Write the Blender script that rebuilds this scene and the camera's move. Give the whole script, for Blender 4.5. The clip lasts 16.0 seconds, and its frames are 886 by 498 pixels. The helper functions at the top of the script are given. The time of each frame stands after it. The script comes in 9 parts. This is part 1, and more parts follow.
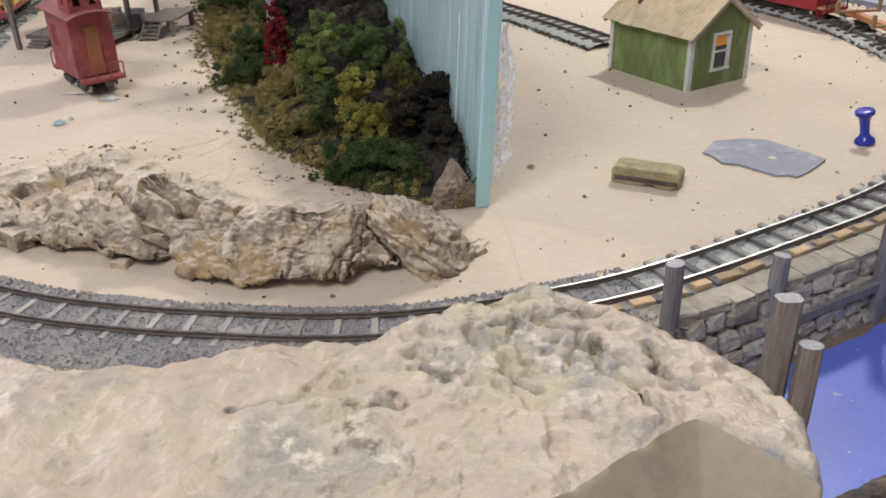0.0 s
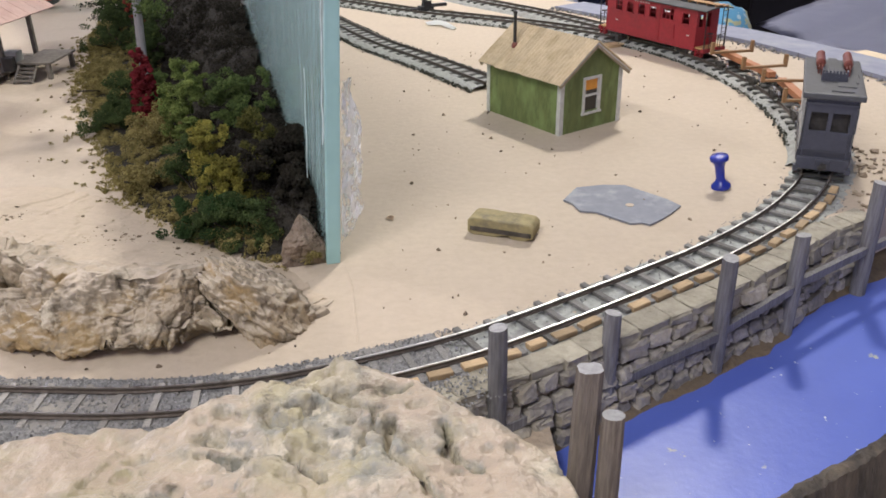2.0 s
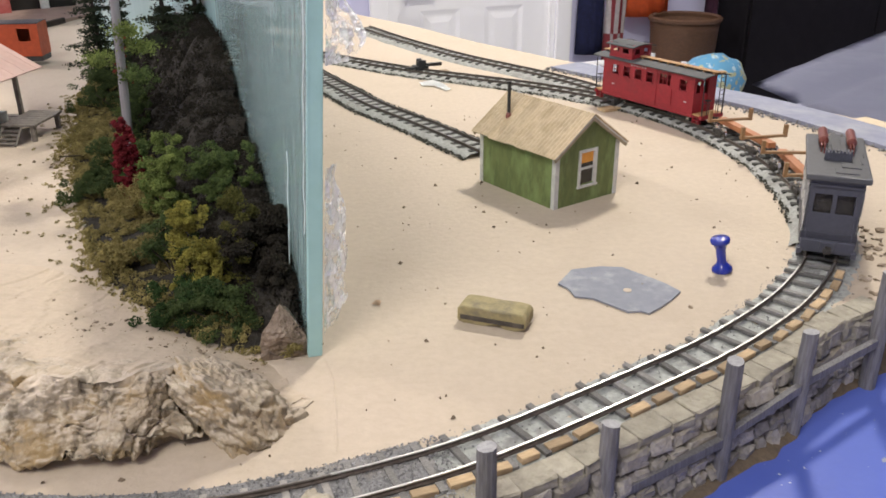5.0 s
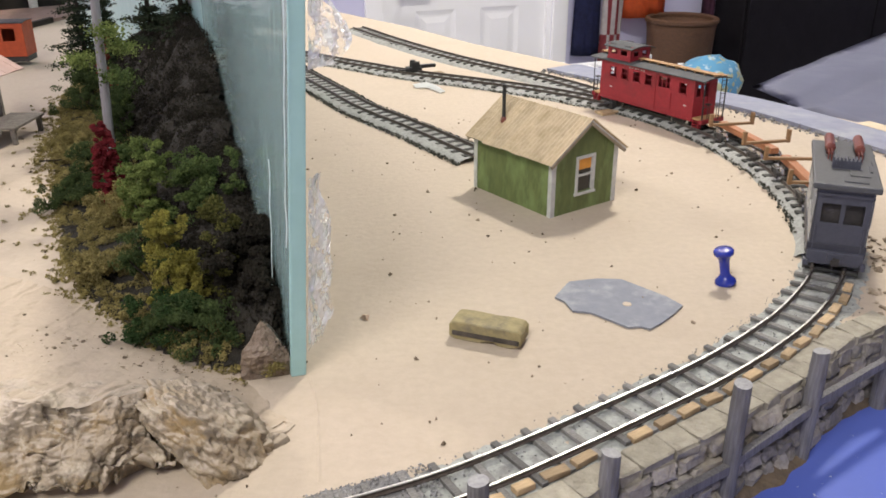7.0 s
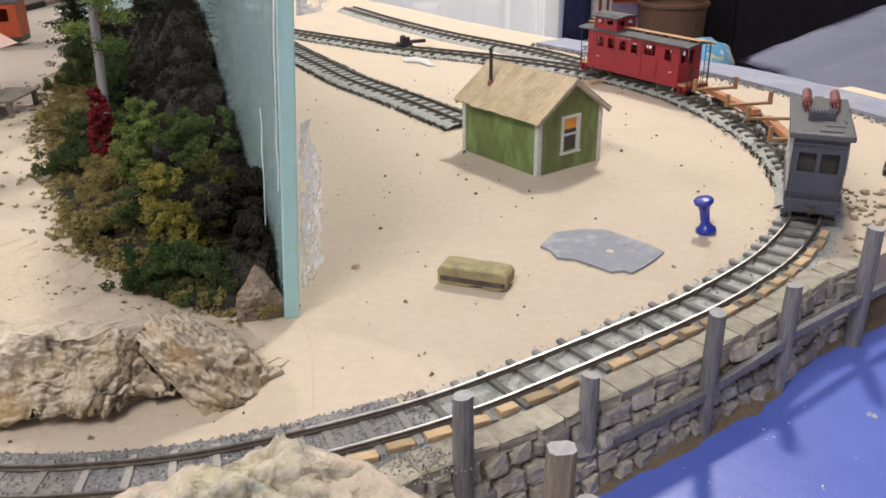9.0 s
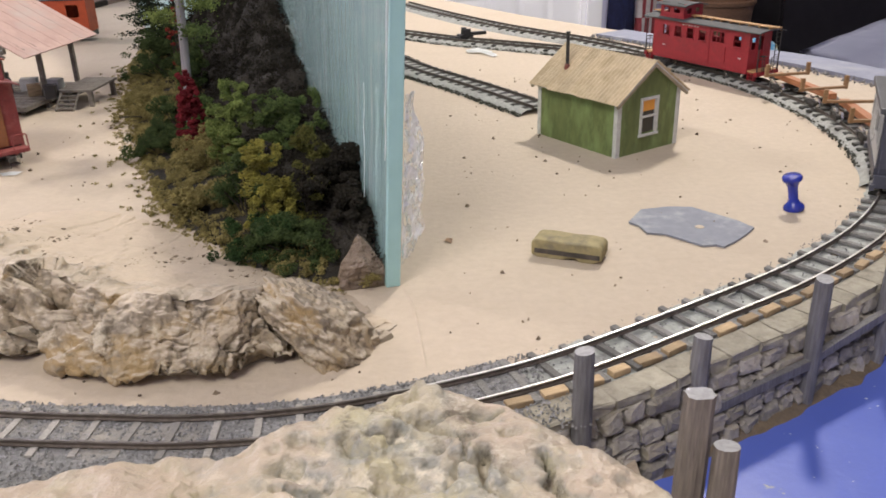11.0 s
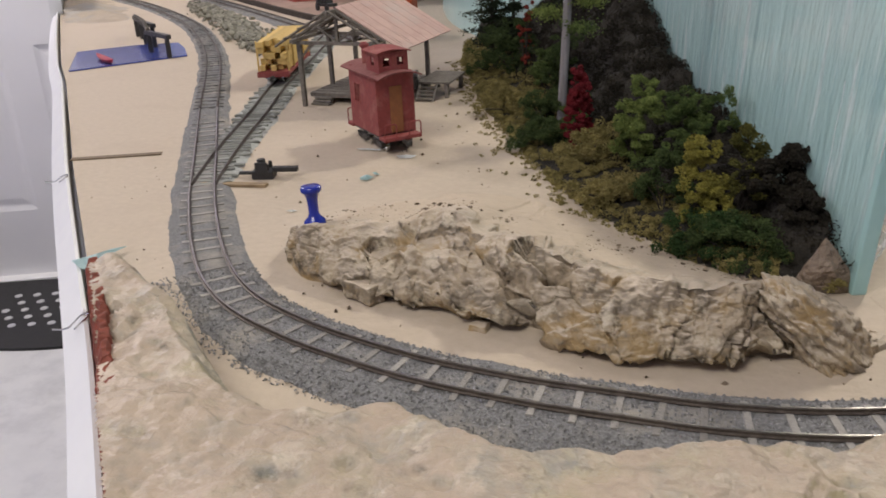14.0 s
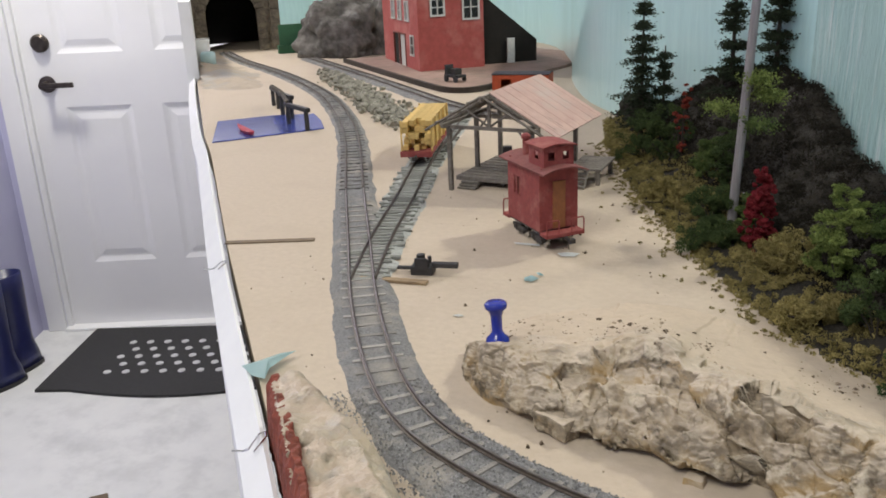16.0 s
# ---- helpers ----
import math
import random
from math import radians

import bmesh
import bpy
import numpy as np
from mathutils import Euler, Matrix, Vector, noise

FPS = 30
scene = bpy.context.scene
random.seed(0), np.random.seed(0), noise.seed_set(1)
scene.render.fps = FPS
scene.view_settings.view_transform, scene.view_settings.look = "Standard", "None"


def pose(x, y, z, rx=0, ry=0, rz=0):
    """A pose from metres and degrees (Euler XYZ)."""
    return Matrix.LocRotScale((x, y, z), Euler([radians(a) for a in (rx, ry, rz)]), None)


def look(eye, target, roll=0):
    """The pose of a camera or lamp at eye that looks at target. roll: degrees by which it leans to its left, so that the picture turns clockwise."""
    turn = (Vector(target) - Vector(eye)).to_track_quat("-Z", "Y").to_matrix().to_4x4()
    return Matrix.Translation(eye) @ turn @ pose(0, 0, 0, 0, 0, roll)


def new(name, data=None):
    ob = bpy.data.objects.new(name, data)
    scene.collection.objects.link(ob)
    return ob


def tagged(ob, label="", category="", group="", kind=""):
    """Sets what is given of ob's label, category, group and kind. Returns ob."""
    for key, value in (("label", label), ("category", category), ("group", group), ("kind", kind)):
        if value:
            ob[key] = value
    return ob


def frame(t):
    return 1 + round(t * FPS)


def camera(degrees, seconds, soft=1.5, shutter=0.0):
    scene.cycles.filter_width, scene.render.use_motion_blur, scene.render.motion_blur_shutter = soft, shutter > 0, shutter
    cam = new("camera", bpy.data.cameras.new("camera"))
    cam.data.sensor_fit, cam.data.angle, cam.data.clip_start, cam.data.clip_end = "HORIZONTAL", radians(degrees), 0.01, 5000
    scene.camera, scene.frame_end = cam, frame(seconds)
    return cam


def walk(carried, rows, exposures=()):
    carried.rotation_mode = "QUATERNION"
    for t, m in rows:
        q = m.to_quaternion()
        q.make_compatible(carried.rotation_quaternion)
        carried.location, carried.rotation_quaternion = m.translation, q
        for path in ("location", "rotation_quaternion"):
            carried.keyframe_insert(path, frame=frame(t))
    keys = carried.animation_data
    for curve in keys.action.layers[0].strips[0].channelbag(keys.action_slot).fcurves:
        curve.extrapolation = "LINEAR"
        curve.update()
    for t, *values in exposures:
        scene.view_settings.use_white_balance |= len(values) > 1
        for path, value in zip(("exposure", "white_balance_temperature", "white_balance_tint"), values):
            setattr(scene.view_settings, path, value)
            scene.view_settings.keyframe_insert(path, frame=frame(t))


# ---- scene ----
cam = camera(55.4, 16.0, soft=1.7, shutter=0.2)
PATH = [
    (0, (0.077, 0.069, 0.201), (0.007, 1.839, -0.727), -1.7),
    (0.5, (0.091, 0.073, 0.203), (0.057, 1.843, -0.728), -1.8),
    (1, (0.099, 0.078, 0.202), (0.09, 1.847, -0.73), -1.7),
    (1.5, (0.121, 0.081, 0.21), (0.159, 1.865, -0.693), -1.2),
    (2, (0.127, 0.083, 0.213), (0.199, 1.876, -0.669), -0.9),
    (2.5, (0.129, 0.087, 0.214), (0.211, 1.882, -0.664), -0.8),
    (3, (0.129, 0.093, 0.213), (0.217, 1.893, -0.654), -0.8),
    (3.5, (0.134, 0.097, 0.218), (0.228, 1.907, -0.629), -0.7),
    (4, (0.135, 0.105, 0.22), (0.218, 1.916, -0.624), -0.8),
    (4.5, (0.132, 0.109, 0.222), (0.205, 1.931, -0.6), -0.8),
    (5, (0.133, 0.115, 0.227), (0.216, 1.949, -0.566), -0.4),
    (5.2, (0.136, 0.118, 0.226), (0.225, 1.955, -0.56), -0.2),
    (7.3, (0.137, 0.139, 0.223), (0.232, 1.972, -0.572), -0.2),
    (7.5, (0.139, 0.136, 0.222), (0.239, 1.968, -0.575), -0.2),
    (8, (0.14, 0.127, 0.218), (0.241, 1.955, -0.588), -0.3),
    (8.2, (0.14, 0.123, 0.215), (0.242, 1.948, -0.597), -0.4),
    (10.3, (0.132, 0.11, 0.201), (0.216, 1.941, -0.6), -1.5),
    (10.5, (0.125, 0.108, 0.199), (0.197, 1.94, -0.6), -1.5),
    (11, (0.105, 0.102, 0.196), (0.127, 1.934, -0.606), -1.6),
    (11.5, (0.086, 0.099, 0.192), (0.061, 1.928, -0.618), -1.5),
    (12, (0.071, 0.097, 0.192), (-0.015, 1.924, -0.617), -1.5),
    (12.5, (0.051, 0.094, 0.189), (-0.115, 1.915, -0.621), -1.6),
    (13, (0.02, 0.091, 0.189), (-0.254, 1.9, -0.618), -2.1),
    (13.5, (-0.005, 0.084, 0.19), (-0.368, 1.882, -0.608), -2.3),
    (14, (-0.028, 0.082, 0.196), (-0.472, 1.871, -0.58), -2.6),
    (14.5, (-0.045, 0.086, 0.202), (-0.563, 1.865, -0.552), -2.7),
    (15, (-0.065, 0.088, 0.209), (-0.646, 1.858, -0.52), -2.6),
    (15.5, (-0.08, 0.096, 0.213), (-0.708, 1.865, -0.478), -2.7),
    (16, (-0.089, 0.108, 0.22), (-0.749, 1.881, -0.428), -2.6),
]
# The film's exposure drifts as the view fills with sand or with the white door.
EXPOSURES = [(0.0, -0.12, 6250, 12), (2.5, -0.10, 6300, 12), (5.0, 0.02, 6500, 11), (8.2, 0.02, 6500, 11), (10.5, -0.03, 6500, 12), (12.0, -0.17, 6450, 15), (13.0, -0.34, 6480, 14), (13.5, -0.57, 6500, 13), (14.0, -0.60, 6530, 11), (14.5, -0.50, 6550, 10), (16.0, -0.40, 6400, 6)]
walk(cam, [(t, look(eye, target, roll)) for t, eye, target, roll in PATH], EXPOSURES)

# ---- light ----
world = bpy.data.worlds.new("room_air")
scene.world = world
world.use_nodes = True
world.node_tree.nodes["Background"].inputs[0].default_value = (0.9, 0.93, 1.0, 1)
world.node_tree.nodes["Background"].inputs[1].default_value = 0.05

# The room stands turned by 20.6 degrees to the railway: u along the back wall, v towards the viewer.
ROOM = pose(-2.66, 2.44, -1.1, 0, 0, 20.6)
CEILING = 2.75


def overhead_lamp(x, y, size, watts, colour):
    data = bpy.data.lights.new("ceiling_lamp_light", "AREA")
    data.shape, data.size, data.energy, data.color = "DISK", size, watts, colour
    ob = new("ceiling_lamp_light", data)
    ob.matrix_world = pose(x, y, CEILING - 1.1 - 0.06)
    return ob


# Main lamp, placed by the direction of the cast shadows.
overhead_lamp(0.72, 1.78, 0.22, 37.0, (1.0, 0.94, 0.815))
# Unseen lamp, added to brighten the white door and the aisle.
overhead_lamp(-2.25, 1.98, 0.25, 46.0, (1.0, 0.925, 0.82))
# Unseen lamp, added to brighten the second door and back wall.
overhead_lamp(0.80, 3.00, 0.25, 15.0, (1.0, 0.95, 0.87))
# Unseen broad fill, added to lift the faces towards the viewer.
overhead_lamp(-0.55, -0.60, 0.90, 35.0, (1.0, 0.955, 0.87))

# ---- materials ----
def tree(name):
    m = bpy.data.materials.new(name)
    m.use_nodes = True
    return m, m.node_tree, m.node_tree.nodes["Principled BSDF"]


def mixed(nt, fac, a, b):
    n = nt.nodes.new("ShaderNodeMix")
    n.data_type = "RGBA"
    if isinstance(fac, float):
        n.inputs[0].default_value = fac
    else:
        nt.links.new(fac, n.inputs[0])
    for i, c in ((6, a), (7, b)):
        if isinstance(c, tuple):
            n.inputs[i].default_value = (*c, 1)
        else:
            nt.links.new(c, n.inputs[i])
    return n.outputs[2]


def where(nt, local=False):
    if local:
        return nt.nodes.new("ShaderNodeTexCoord").outputs["Object"]
    return nt.nodes.new("ShaderNodeNewGeometry").outputs["Position"]


def stretched(nt, at, scale):
    n = nt.nodes.new("ShaderNodeMapping")
    n.inputs["Scale"].default_value = scale
    nt.links.new(at, n.inputs["Vector"])
    return n.outputs[0]


def grainy(nt, at, scale, detail=4.0, rough=0.6, lo=0.35, hi=0.65):
    n = nt.nodes.new("ShaderNodeTexNoise")
    n.inputs["Scale"].default_value, n.inputs["Detail"].default_value, n.inputs["Roughness"].default_value = scale, detail, rough
    nt.links.new(at, n.inputs["Vector"])
    r = nt.nodes.new("ShaderNodeMapRange")
    r.inputs["From Min"].default_value, r.inputs["From Max"].default_value = lo, hi
    nt.links.new(n.outputs["Fac"], r.inputs["Value"])
    return r.outputs[0]


def bumped(nt, bsdf, height, depth, strength=0.6):
    n = nt.nodes.new("ShaderNodeBump")
    n.inputs["Strength"].default_value, n.inputs["Distance"].default_value = strength, depth
    nt.links.new(height, n.inputs["Height"])
    nt.links.new(n.outputs[0], bsdf.inputs["Normal"])


def surface(name, base, second, scale=300.0, rough=0.6, metal=0.0, bump=0.0003, stain=None, stain_scale=40.0, stain_hi=0.7, stretch=(1, 1, 1), local=False, random=0.0, spec=0.5, coat=0.0, stain_lo=0.5):
    """Two tones in fine grain, stains at a larger scale, a fine relief; random: how far pieces differ."""
    m, nt, b = tree(name)
    at = stretched(nt, where(nt, local), stretch)
    fine = grainy(nt, at, scale)
    colour = mixed(nt, fine, base, second)
    if stain:
        colour = mixed(nt, grainy(nt, at, stain_scale, 5.0, 0.65, stain_lo, stain_hi), colour, stain)
    if random:
        info = nt.nodes.new("ShaderNodeObjectInfo")
        hsv = nt.nodes.new("ShaderNodeHueSaturation")
        r = nt.nodes.new("ShaderNodeMapRange")
        r.inputs["To Min"].default_value, r.inputs["To Max"].default_value = 1 - random, 1 + random
        nt.links.new(info.outputs["Random"], r.inputs["Value"])
        nt.links.new(r.outputs[0], hsv.inputs["Value"])
        nt.links.new(colour, hsv.inputs["Color"])
        colour = hsv.outputs[0]
    nt.links.new(colour, b.inputs["Base Color"])
    b.inputs["Roughness"].default_value, b.inputs["Metallic"].default_value = rough, metal
    b.inputs["Specular IOR Level"].default_value = spec
    if coat:
        b.inputs["Coat Weight"].default_value, b.inputs["Coat Roughness"].default_value = coat, 0.1
    if bump:
        bumped(nt, b, grainy(nt, at, scale * 1.3, 5.0), bump)
    return m


def islands(name, dark, light, scale=900.0, rough=0.9, bump=0.0004, clump=0.0):
    """A colour that differs from grain to grain and, by the share clump, from tuft to tuft."""
    m, nt, b = tree(name)
    g = nt.nodes.new("ShaderNodeNewGeometry")
    tone = nt.nodes.new("ShaderNodeMix")
    tone.data_type = "FLOAT"
    tone.inputs[0].default_value = clump
    nt.links.new(g.outputs["Random Per Island"], tone.inputs[2])
    nt.links.new(grainy(nt, g.outputs["Position"], 190.0, 2.0, 0.5, 0.36, 0.64), tone.inputs[3])
    colour = mixed(nt, tone.outputs[0], dark, light)
    patch = grainy(nt, g.outputs["Position"], 60.0, 3.0, 0.6, 0.4, 0.95)
    colour = mixed(nt, patch, colour, dark)
    nt.links.new(colour, b.inputs["Base Color"])
    b.inputs["Roughness"].default_value = rough
    b.inputs["Specular IOR Level"].default_value = 0.15
    bumped(nt, b, grainy(nt, g.outputs["Position"], scale), bump)
    return m


SAND = surface("sand_paint", (0.53, 0.446, 0.352), (0.49, 0.411, 0.322), 180, 0.75, bump=0.0003, stain=(0.44, 0.362, 0.28), stain_scale=9, stain_hi=0.85)
SAND_EDGE = surface("sand_edge", (0.45, 0.36, 0.27), (0.38, 0.30, 0.22), 200, 0.8)
WHITE = surface("white_board", (0.86, 0.87, 0.88), (0.83, 0.84, 0.86), 30, 0.5, bump=0.0002)
RED_EDGE = surface("red_brown_edge", (0.28, 0.07, 0.045), (0.16, 0.045, 0.03), 160, 0.85, bump=0.001)
DARK_EDGE = surface("dark_edge", (0.10, 0.085, 0.07), (0.03, 0.027, 0.025), 120, 0.9, bump=0.002, stain=(0.2, 0.16, 0.12), stain_scale=60, stretch=(1, 1, 0.35))
MUD = surface("mud", (0.17, 0.125, 0.08), (0.11, 0.085, 0.06), 300, 0.8, bump=0.0006)
BALLAST = surface("ballast_bed", (0.27, 0.27, 0.275), (0.15, 0.15, 0.155), 700, 0.95, bump=0.0007, stain=(0.36, 0.33, 0.29), stain_scale=25)
STONES = islands("ballast_stones", (0.17, 0.17, 0.175), (0.44, 0.435, 0.44))
PALE_FILL = surface("pale_track_fill", (0.44, 0.46, 0.44), (0.33, 0.345, 0.335), 350, 0.9, bump=0.0004, stain=(0.2, 0.2, 0.2), stain_scale=70)
LIGHT_FILL = surface("light_grey_track_bed", (0.38, 0.39, 0.37), (0.28, 0.285, 0.27), 350, 0.9, bump=0.0005, stain=(0.24, 0.235, 0.22), stain_scale=70)
SLATE_TIE = surface("slate_tie", (0.062, 0.062, 0.056), (0.032, 0.032, 0.030), 500, 0.85, bump=0.0003, random=0.35, local=True, stretch=(1, 4, 4))
GRIT = islands("grit", (0.07, 0.05, 0.035), (0.4, 0.32, 0.24))
RAIL_SIDE = surface("rail_steel", (0.13, 0.105, 0.09), (0.08, 0.065, 0.055), 400, 0.5, metal=0.4, bump=0.0001)
RAIL_TOP = surface("polished_rail", (0.78, 0.77, 0.75), (0.66, 0.65, 0.63), 300, 0.36, metal=1.0, bump=0)
TIE = surface("grey_tie", (0.20, 0.195, 0.19), (0.12, 0.115, 0.11), 500, 0.85, bump=0.0003, random=0.45, local=True, stretch=(1, 4, 4))
BLOCK = surface("raw_wood_block", (0.50, 0.365, 0.215), (0.36, 0.26, 0.15), 300, 0.7, bump=0.0002, random=0.35, local=True, stretch=(0.4, 2, 2), stain=(0.25, 0.17, 0.1), stain_scale=90)
WALL_STONE = surface("wall_stone", (0.40, 0.37, 0.325), (0.27, 0.25, 0.22), 300, 0.9, bump=0.0011, random=0.28, stain=(0.36, 0.31, 0.235), stain_scale=45)
MORTAR = surface("wall_mortar", (0.07, 0.06, 0.05), (0.04, 0.035, 0.03), 300, 0.95, bump=0.0006)
POST = surface("weathered_grey_post", (0.22, 0.215, 0.225), (0.13, 0.125, 0.13), 260, 0.8, bump=0.0005, stretch=(3, 3, 0.25), local=True, random=0.15)
POST_TOP = surface("post_end_grain", (0.40, 0.40, 0.41), (0.3, 0.3, 0.31), 500, 0.8)
BROWN_POST = surface("weathered_brown_post", (0.26, 0.22, 0.185), (0.15, 0.125, 0.105), 260, 0.8, bump=0.0005, stretch=(3, 3, 0.25), local=True)
TEAL = surface("teal_foam_board", (0.47, 0.71, 0.71), (0.42, 0.655, 0.665), 20, 0.30, coat=0.6, bump=0.0006, stain=(0.42, 0.66, 0.66), stain_scale=8, stretch=(6, 6, 0.7))


def creased_film():
    """Clear film stretched over the teal board: fine upright creases, their sheen and shade painted as streaks."""
    m, nt, b = tree("creased_teal_film")
    at = where(nt)
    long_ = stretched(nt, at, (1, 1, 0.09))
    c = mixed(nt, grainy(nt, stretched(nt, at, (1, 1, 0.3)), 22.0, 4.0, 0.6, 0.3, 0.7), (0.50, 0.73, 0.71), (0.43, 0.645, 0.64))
    # Base colour carries the creases' white sheen and their dark shade as streaks.
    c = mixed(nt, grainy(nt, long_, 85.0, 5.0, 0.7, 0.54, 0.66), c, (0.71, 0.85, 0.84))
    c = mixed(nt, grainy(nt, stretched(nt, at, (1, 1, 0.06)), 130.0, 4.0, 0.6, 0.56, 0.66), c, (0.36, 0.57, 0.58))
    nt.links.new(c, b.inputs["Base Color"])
    b.inputs["Roughness"].default_value = 0.22
    b.inputs["Coat Weight"].default_value, b.inputs["Coat Roughness"].default_value = 1.0, 0.06
    bumped(nt, b, grainy(nt, stretched(nt, at, (1, 1, 0.12)), 150.0, 5.0, 0.65, 0.25, 0.75), 0.0022, 0.8)
    return m


FILM_TEAL = creased_film()
PALE_TIE = surface("pale_grey_tie", (0.38, 0.36, 0.335), (0.28, 0.265, 0.25), 500, 0.85, bump=0.0003, random=0.25, local=True, stretch=(1, 4, 4))
TEAL_EDGE = surface("teal_foam_edge", (0.36, 0.58, 0.57), (0.33, 0.54, 0.53), 60, 0.6, bump=0.0002)
DARK_HILL = islands("dark_scrub", (0.012, 0.011, 0.009), (0.032, 0.027, 0.019), clump=0.5)
HILL_BASE = surface("hill_ground", (0.016, 0.014, 0.011), (0.030, 0.025, 0.018), 200, 0.95, bump=0.002)
STRAW = islands("straw_scrub", (0.10, 0.084, 0.030), (0.43, 0.36, 0.14), clump=0.6)
GREEN_DARK = islands("dark_green_foam", (0.024, 0.040, 0.014), (0.092, 0.128, 0.044), clump=0.6)
GREEN = islands("green_foam", (0.034, 0.060, 0.020), (0.155, 0.205, 0.062), clump=0.6)
GREEN_LIGHT = islands("light_green_foam", (0.05, 0.078, 0.02), (0.27, 0.33, 0.095), clump=0.6)
YELLOW = islands("yellow_foam", (0.10, 0.09, 0.022), (0.40, 0.36, 0.075), clump=0.6)
RED_LEAF = islands("red_foam", (0.09, 0.010, 0.014), (0.24, 0.026, 0.034), clump=0.6)
CONIFER = islands("conifer_needles", (0.010, 0.016, 0.010), (0.045, 0.062, 0.032))
BARK = surface("dark_bark", (0.05, 0.04, 0.03), (0.025, 0.02, 0.016), 300, 0.9, bump=0.0005)
DOWEL = surface("grey_pole", (0.27, 0.26, 0.27), (0.19, 0.18, 0.19), 200, 0.8, bump=0.0004, stretch=(3, 3, 0.2))
HUT_GREEN = surface("green_hut_paint", (0.148, 0.182, 0.062), (0.110, 0.138, 0.047), 160, 0.75, bump=0.0002, stain=(0.22, 0.30, 0.11), stain_scale=50, stretch=(1, 1, 0.4))
TRIM = surface("off_white_trim", (0.60, 0.60, 0.57), (0.48, 0.48, 0.46), 250, 0.7)
ROOF_STRAW = surface("straw_roof", (0.60, 0.49, 0.335), (0.50, 0.40, 0.265), 200, 0.8, bump=0.0003, random=0.1, stain=(0.42, 0.33, 0.2), stain_scale=60)
BLACK = surface("black_metal", (0.02, 0.02, 0.022), (0.035, 0.033, 0.033), 300, 0.5)
DARK_GLASS = surface("dark_pane", (0.014, 0.013, 0.013), (0.02, 0.018, 0.017), 50, 0.15, bump=0)
AMBER = surface("amber_blind", (0.75, 0.33, 0.05), (0.66, 0.28, 0.04), 200, 0.6)
PLATE = surface("blue_grey_card", (0.235, 0.25, 0.295), (0.20, 0.215, 0.26), 150, 0.7, bump=0.0001, stain=(0.38, 0.39, 0.42), stain_scale=40)
LOGWOOD = surface("painted_timber_block", (0.36, 0.30, 0.15), (0.26, 0.22, 0.11), 180, 0.75, bump=0.0003, stain=(0.16, 0.14, 0.10), stain_scale=60)
PIN_BLUE = surface("blue_plastic", (0.012, 0.03, 0.33), (0.010, 0.025, 0.30), 100, 0.22, bump=0, coat=0.3)
STEEL = surface("bright_steel", (0.7, 0.7, 0.7), (0.6, 0.6, 0.6), 200, 0.2, metal=1.0, bump=0)
CAR_RED = surface("caboose_red", (0.30, 0.013, 0.023), (0.25, 0.011, 0.019), 250, 0.6, bump=0.00008, stain=(0.19, 0.014, 0.020), stain_scale=45)
CAR_RED_DULL = surface("brown_red_caboose", (0.27, 0.055, 0.05), (0.21, 0.042, 0.04), 250, 0.75, bump=0.0001, stain=(0.33, 0.12, 0.10), stain_scale=70)
CAR_ROOF = surface("charcoal_roof", (0.062, 0.064, 0.070), (0.05, 0.051, 0.056), 400, 0.75, bump=0.0001, stain=(0.085, 0.085, 0.09), stain_scale=60)
BOARDWALK = surface("tan_roof_walk", (0.52, 0.31, 0.145), (0.38, 0.21, 0.09), 260, 0.7, bump=0.0002, random=0.15, local=True, stretch=(0.15, 3, 3))
BEAM = surface("orange_wood_beam", (0.42, 0.165, 0.065), (0.32, 0.12, 0.05), 300, 0.55, bump=0.0001, local=True, stretch=(0.2, 3, 3), random=0.1, stain=(0.5, 0.22, 0.1), stain_scale=60)
BUNK = surface("brown_wood_bunk", (0.32, 0.185, 0.085), (0.22, 0.125, 0.06), 300, 0.6, bump=0.0001, local=True, stretch=(2, 0.3, 2))
LOCO_SIDE = surface("light_grey_engine", (0.42, 0.42, 0.41), (0.385, 0.385, 0.38), 250, 0.55, bump=0.00006)
LOCO_DARK = surface("slate_engine", (0.072, 0.075, 0.098), (0.060, 0.063, 0.082), 250, 0.5, bump=0.00008)
LOCO_SKIRT = surface("navy_black_skirt", (0.035, 0.037, 0.052), (0.045, 0.046, 0.06), 250, 0.5, bump=0.00008)
LOCO_ROOF = surface("engine_roof", (0.085, 0.088, 0.095), (0.07, 0.072, 0.078), 250, 0.45, bump=0.00008)
TANK = surface("brown_tank", (0.20, 0.055, 0.038), (0.15, 0.04, 0.03), 250, 0.35, bump=0.00005)
TRUCK_BLACK = surface("truck_black", (0.03, 0.028, 0.027), (0.05, 0.044, 0.038), 350, 0.55)
FIGURE = surface("painted_figure", (0.03, 0.10, 0.42), (0.025, 0.08, 0.36), 300, 0.6, bump=0)
SHED_WOOD = surface("grey_shed_timber", (0.21, 0.19, 0.165), (0.13, 0.115, 0.10), 260, 0.85, bump=0.0004)
SHED_ROOF = surface("pink_sheet_roof", (0.56, 0.385, 0.335), (0.46, 0.30, 0.26), 60, 0.65, bump=0.0003, stain=(0.52, 0.42, 0.38), stain_scale=30)
LUMBER = surface("yellow_lumber", (0.66, 0.47, 0.17), (0.54, 0.37, 0.12), 250, 0.7, bump=0.0002, random=0.15)
BRICKRED = surface("red_station_paint", (0.40, 0.085, 0.075), (0.32, 0.07, 0.06), 90, 0.75, bump=0.0003, stain=(0.45, 0.16, 0.14), stain_scale=15)
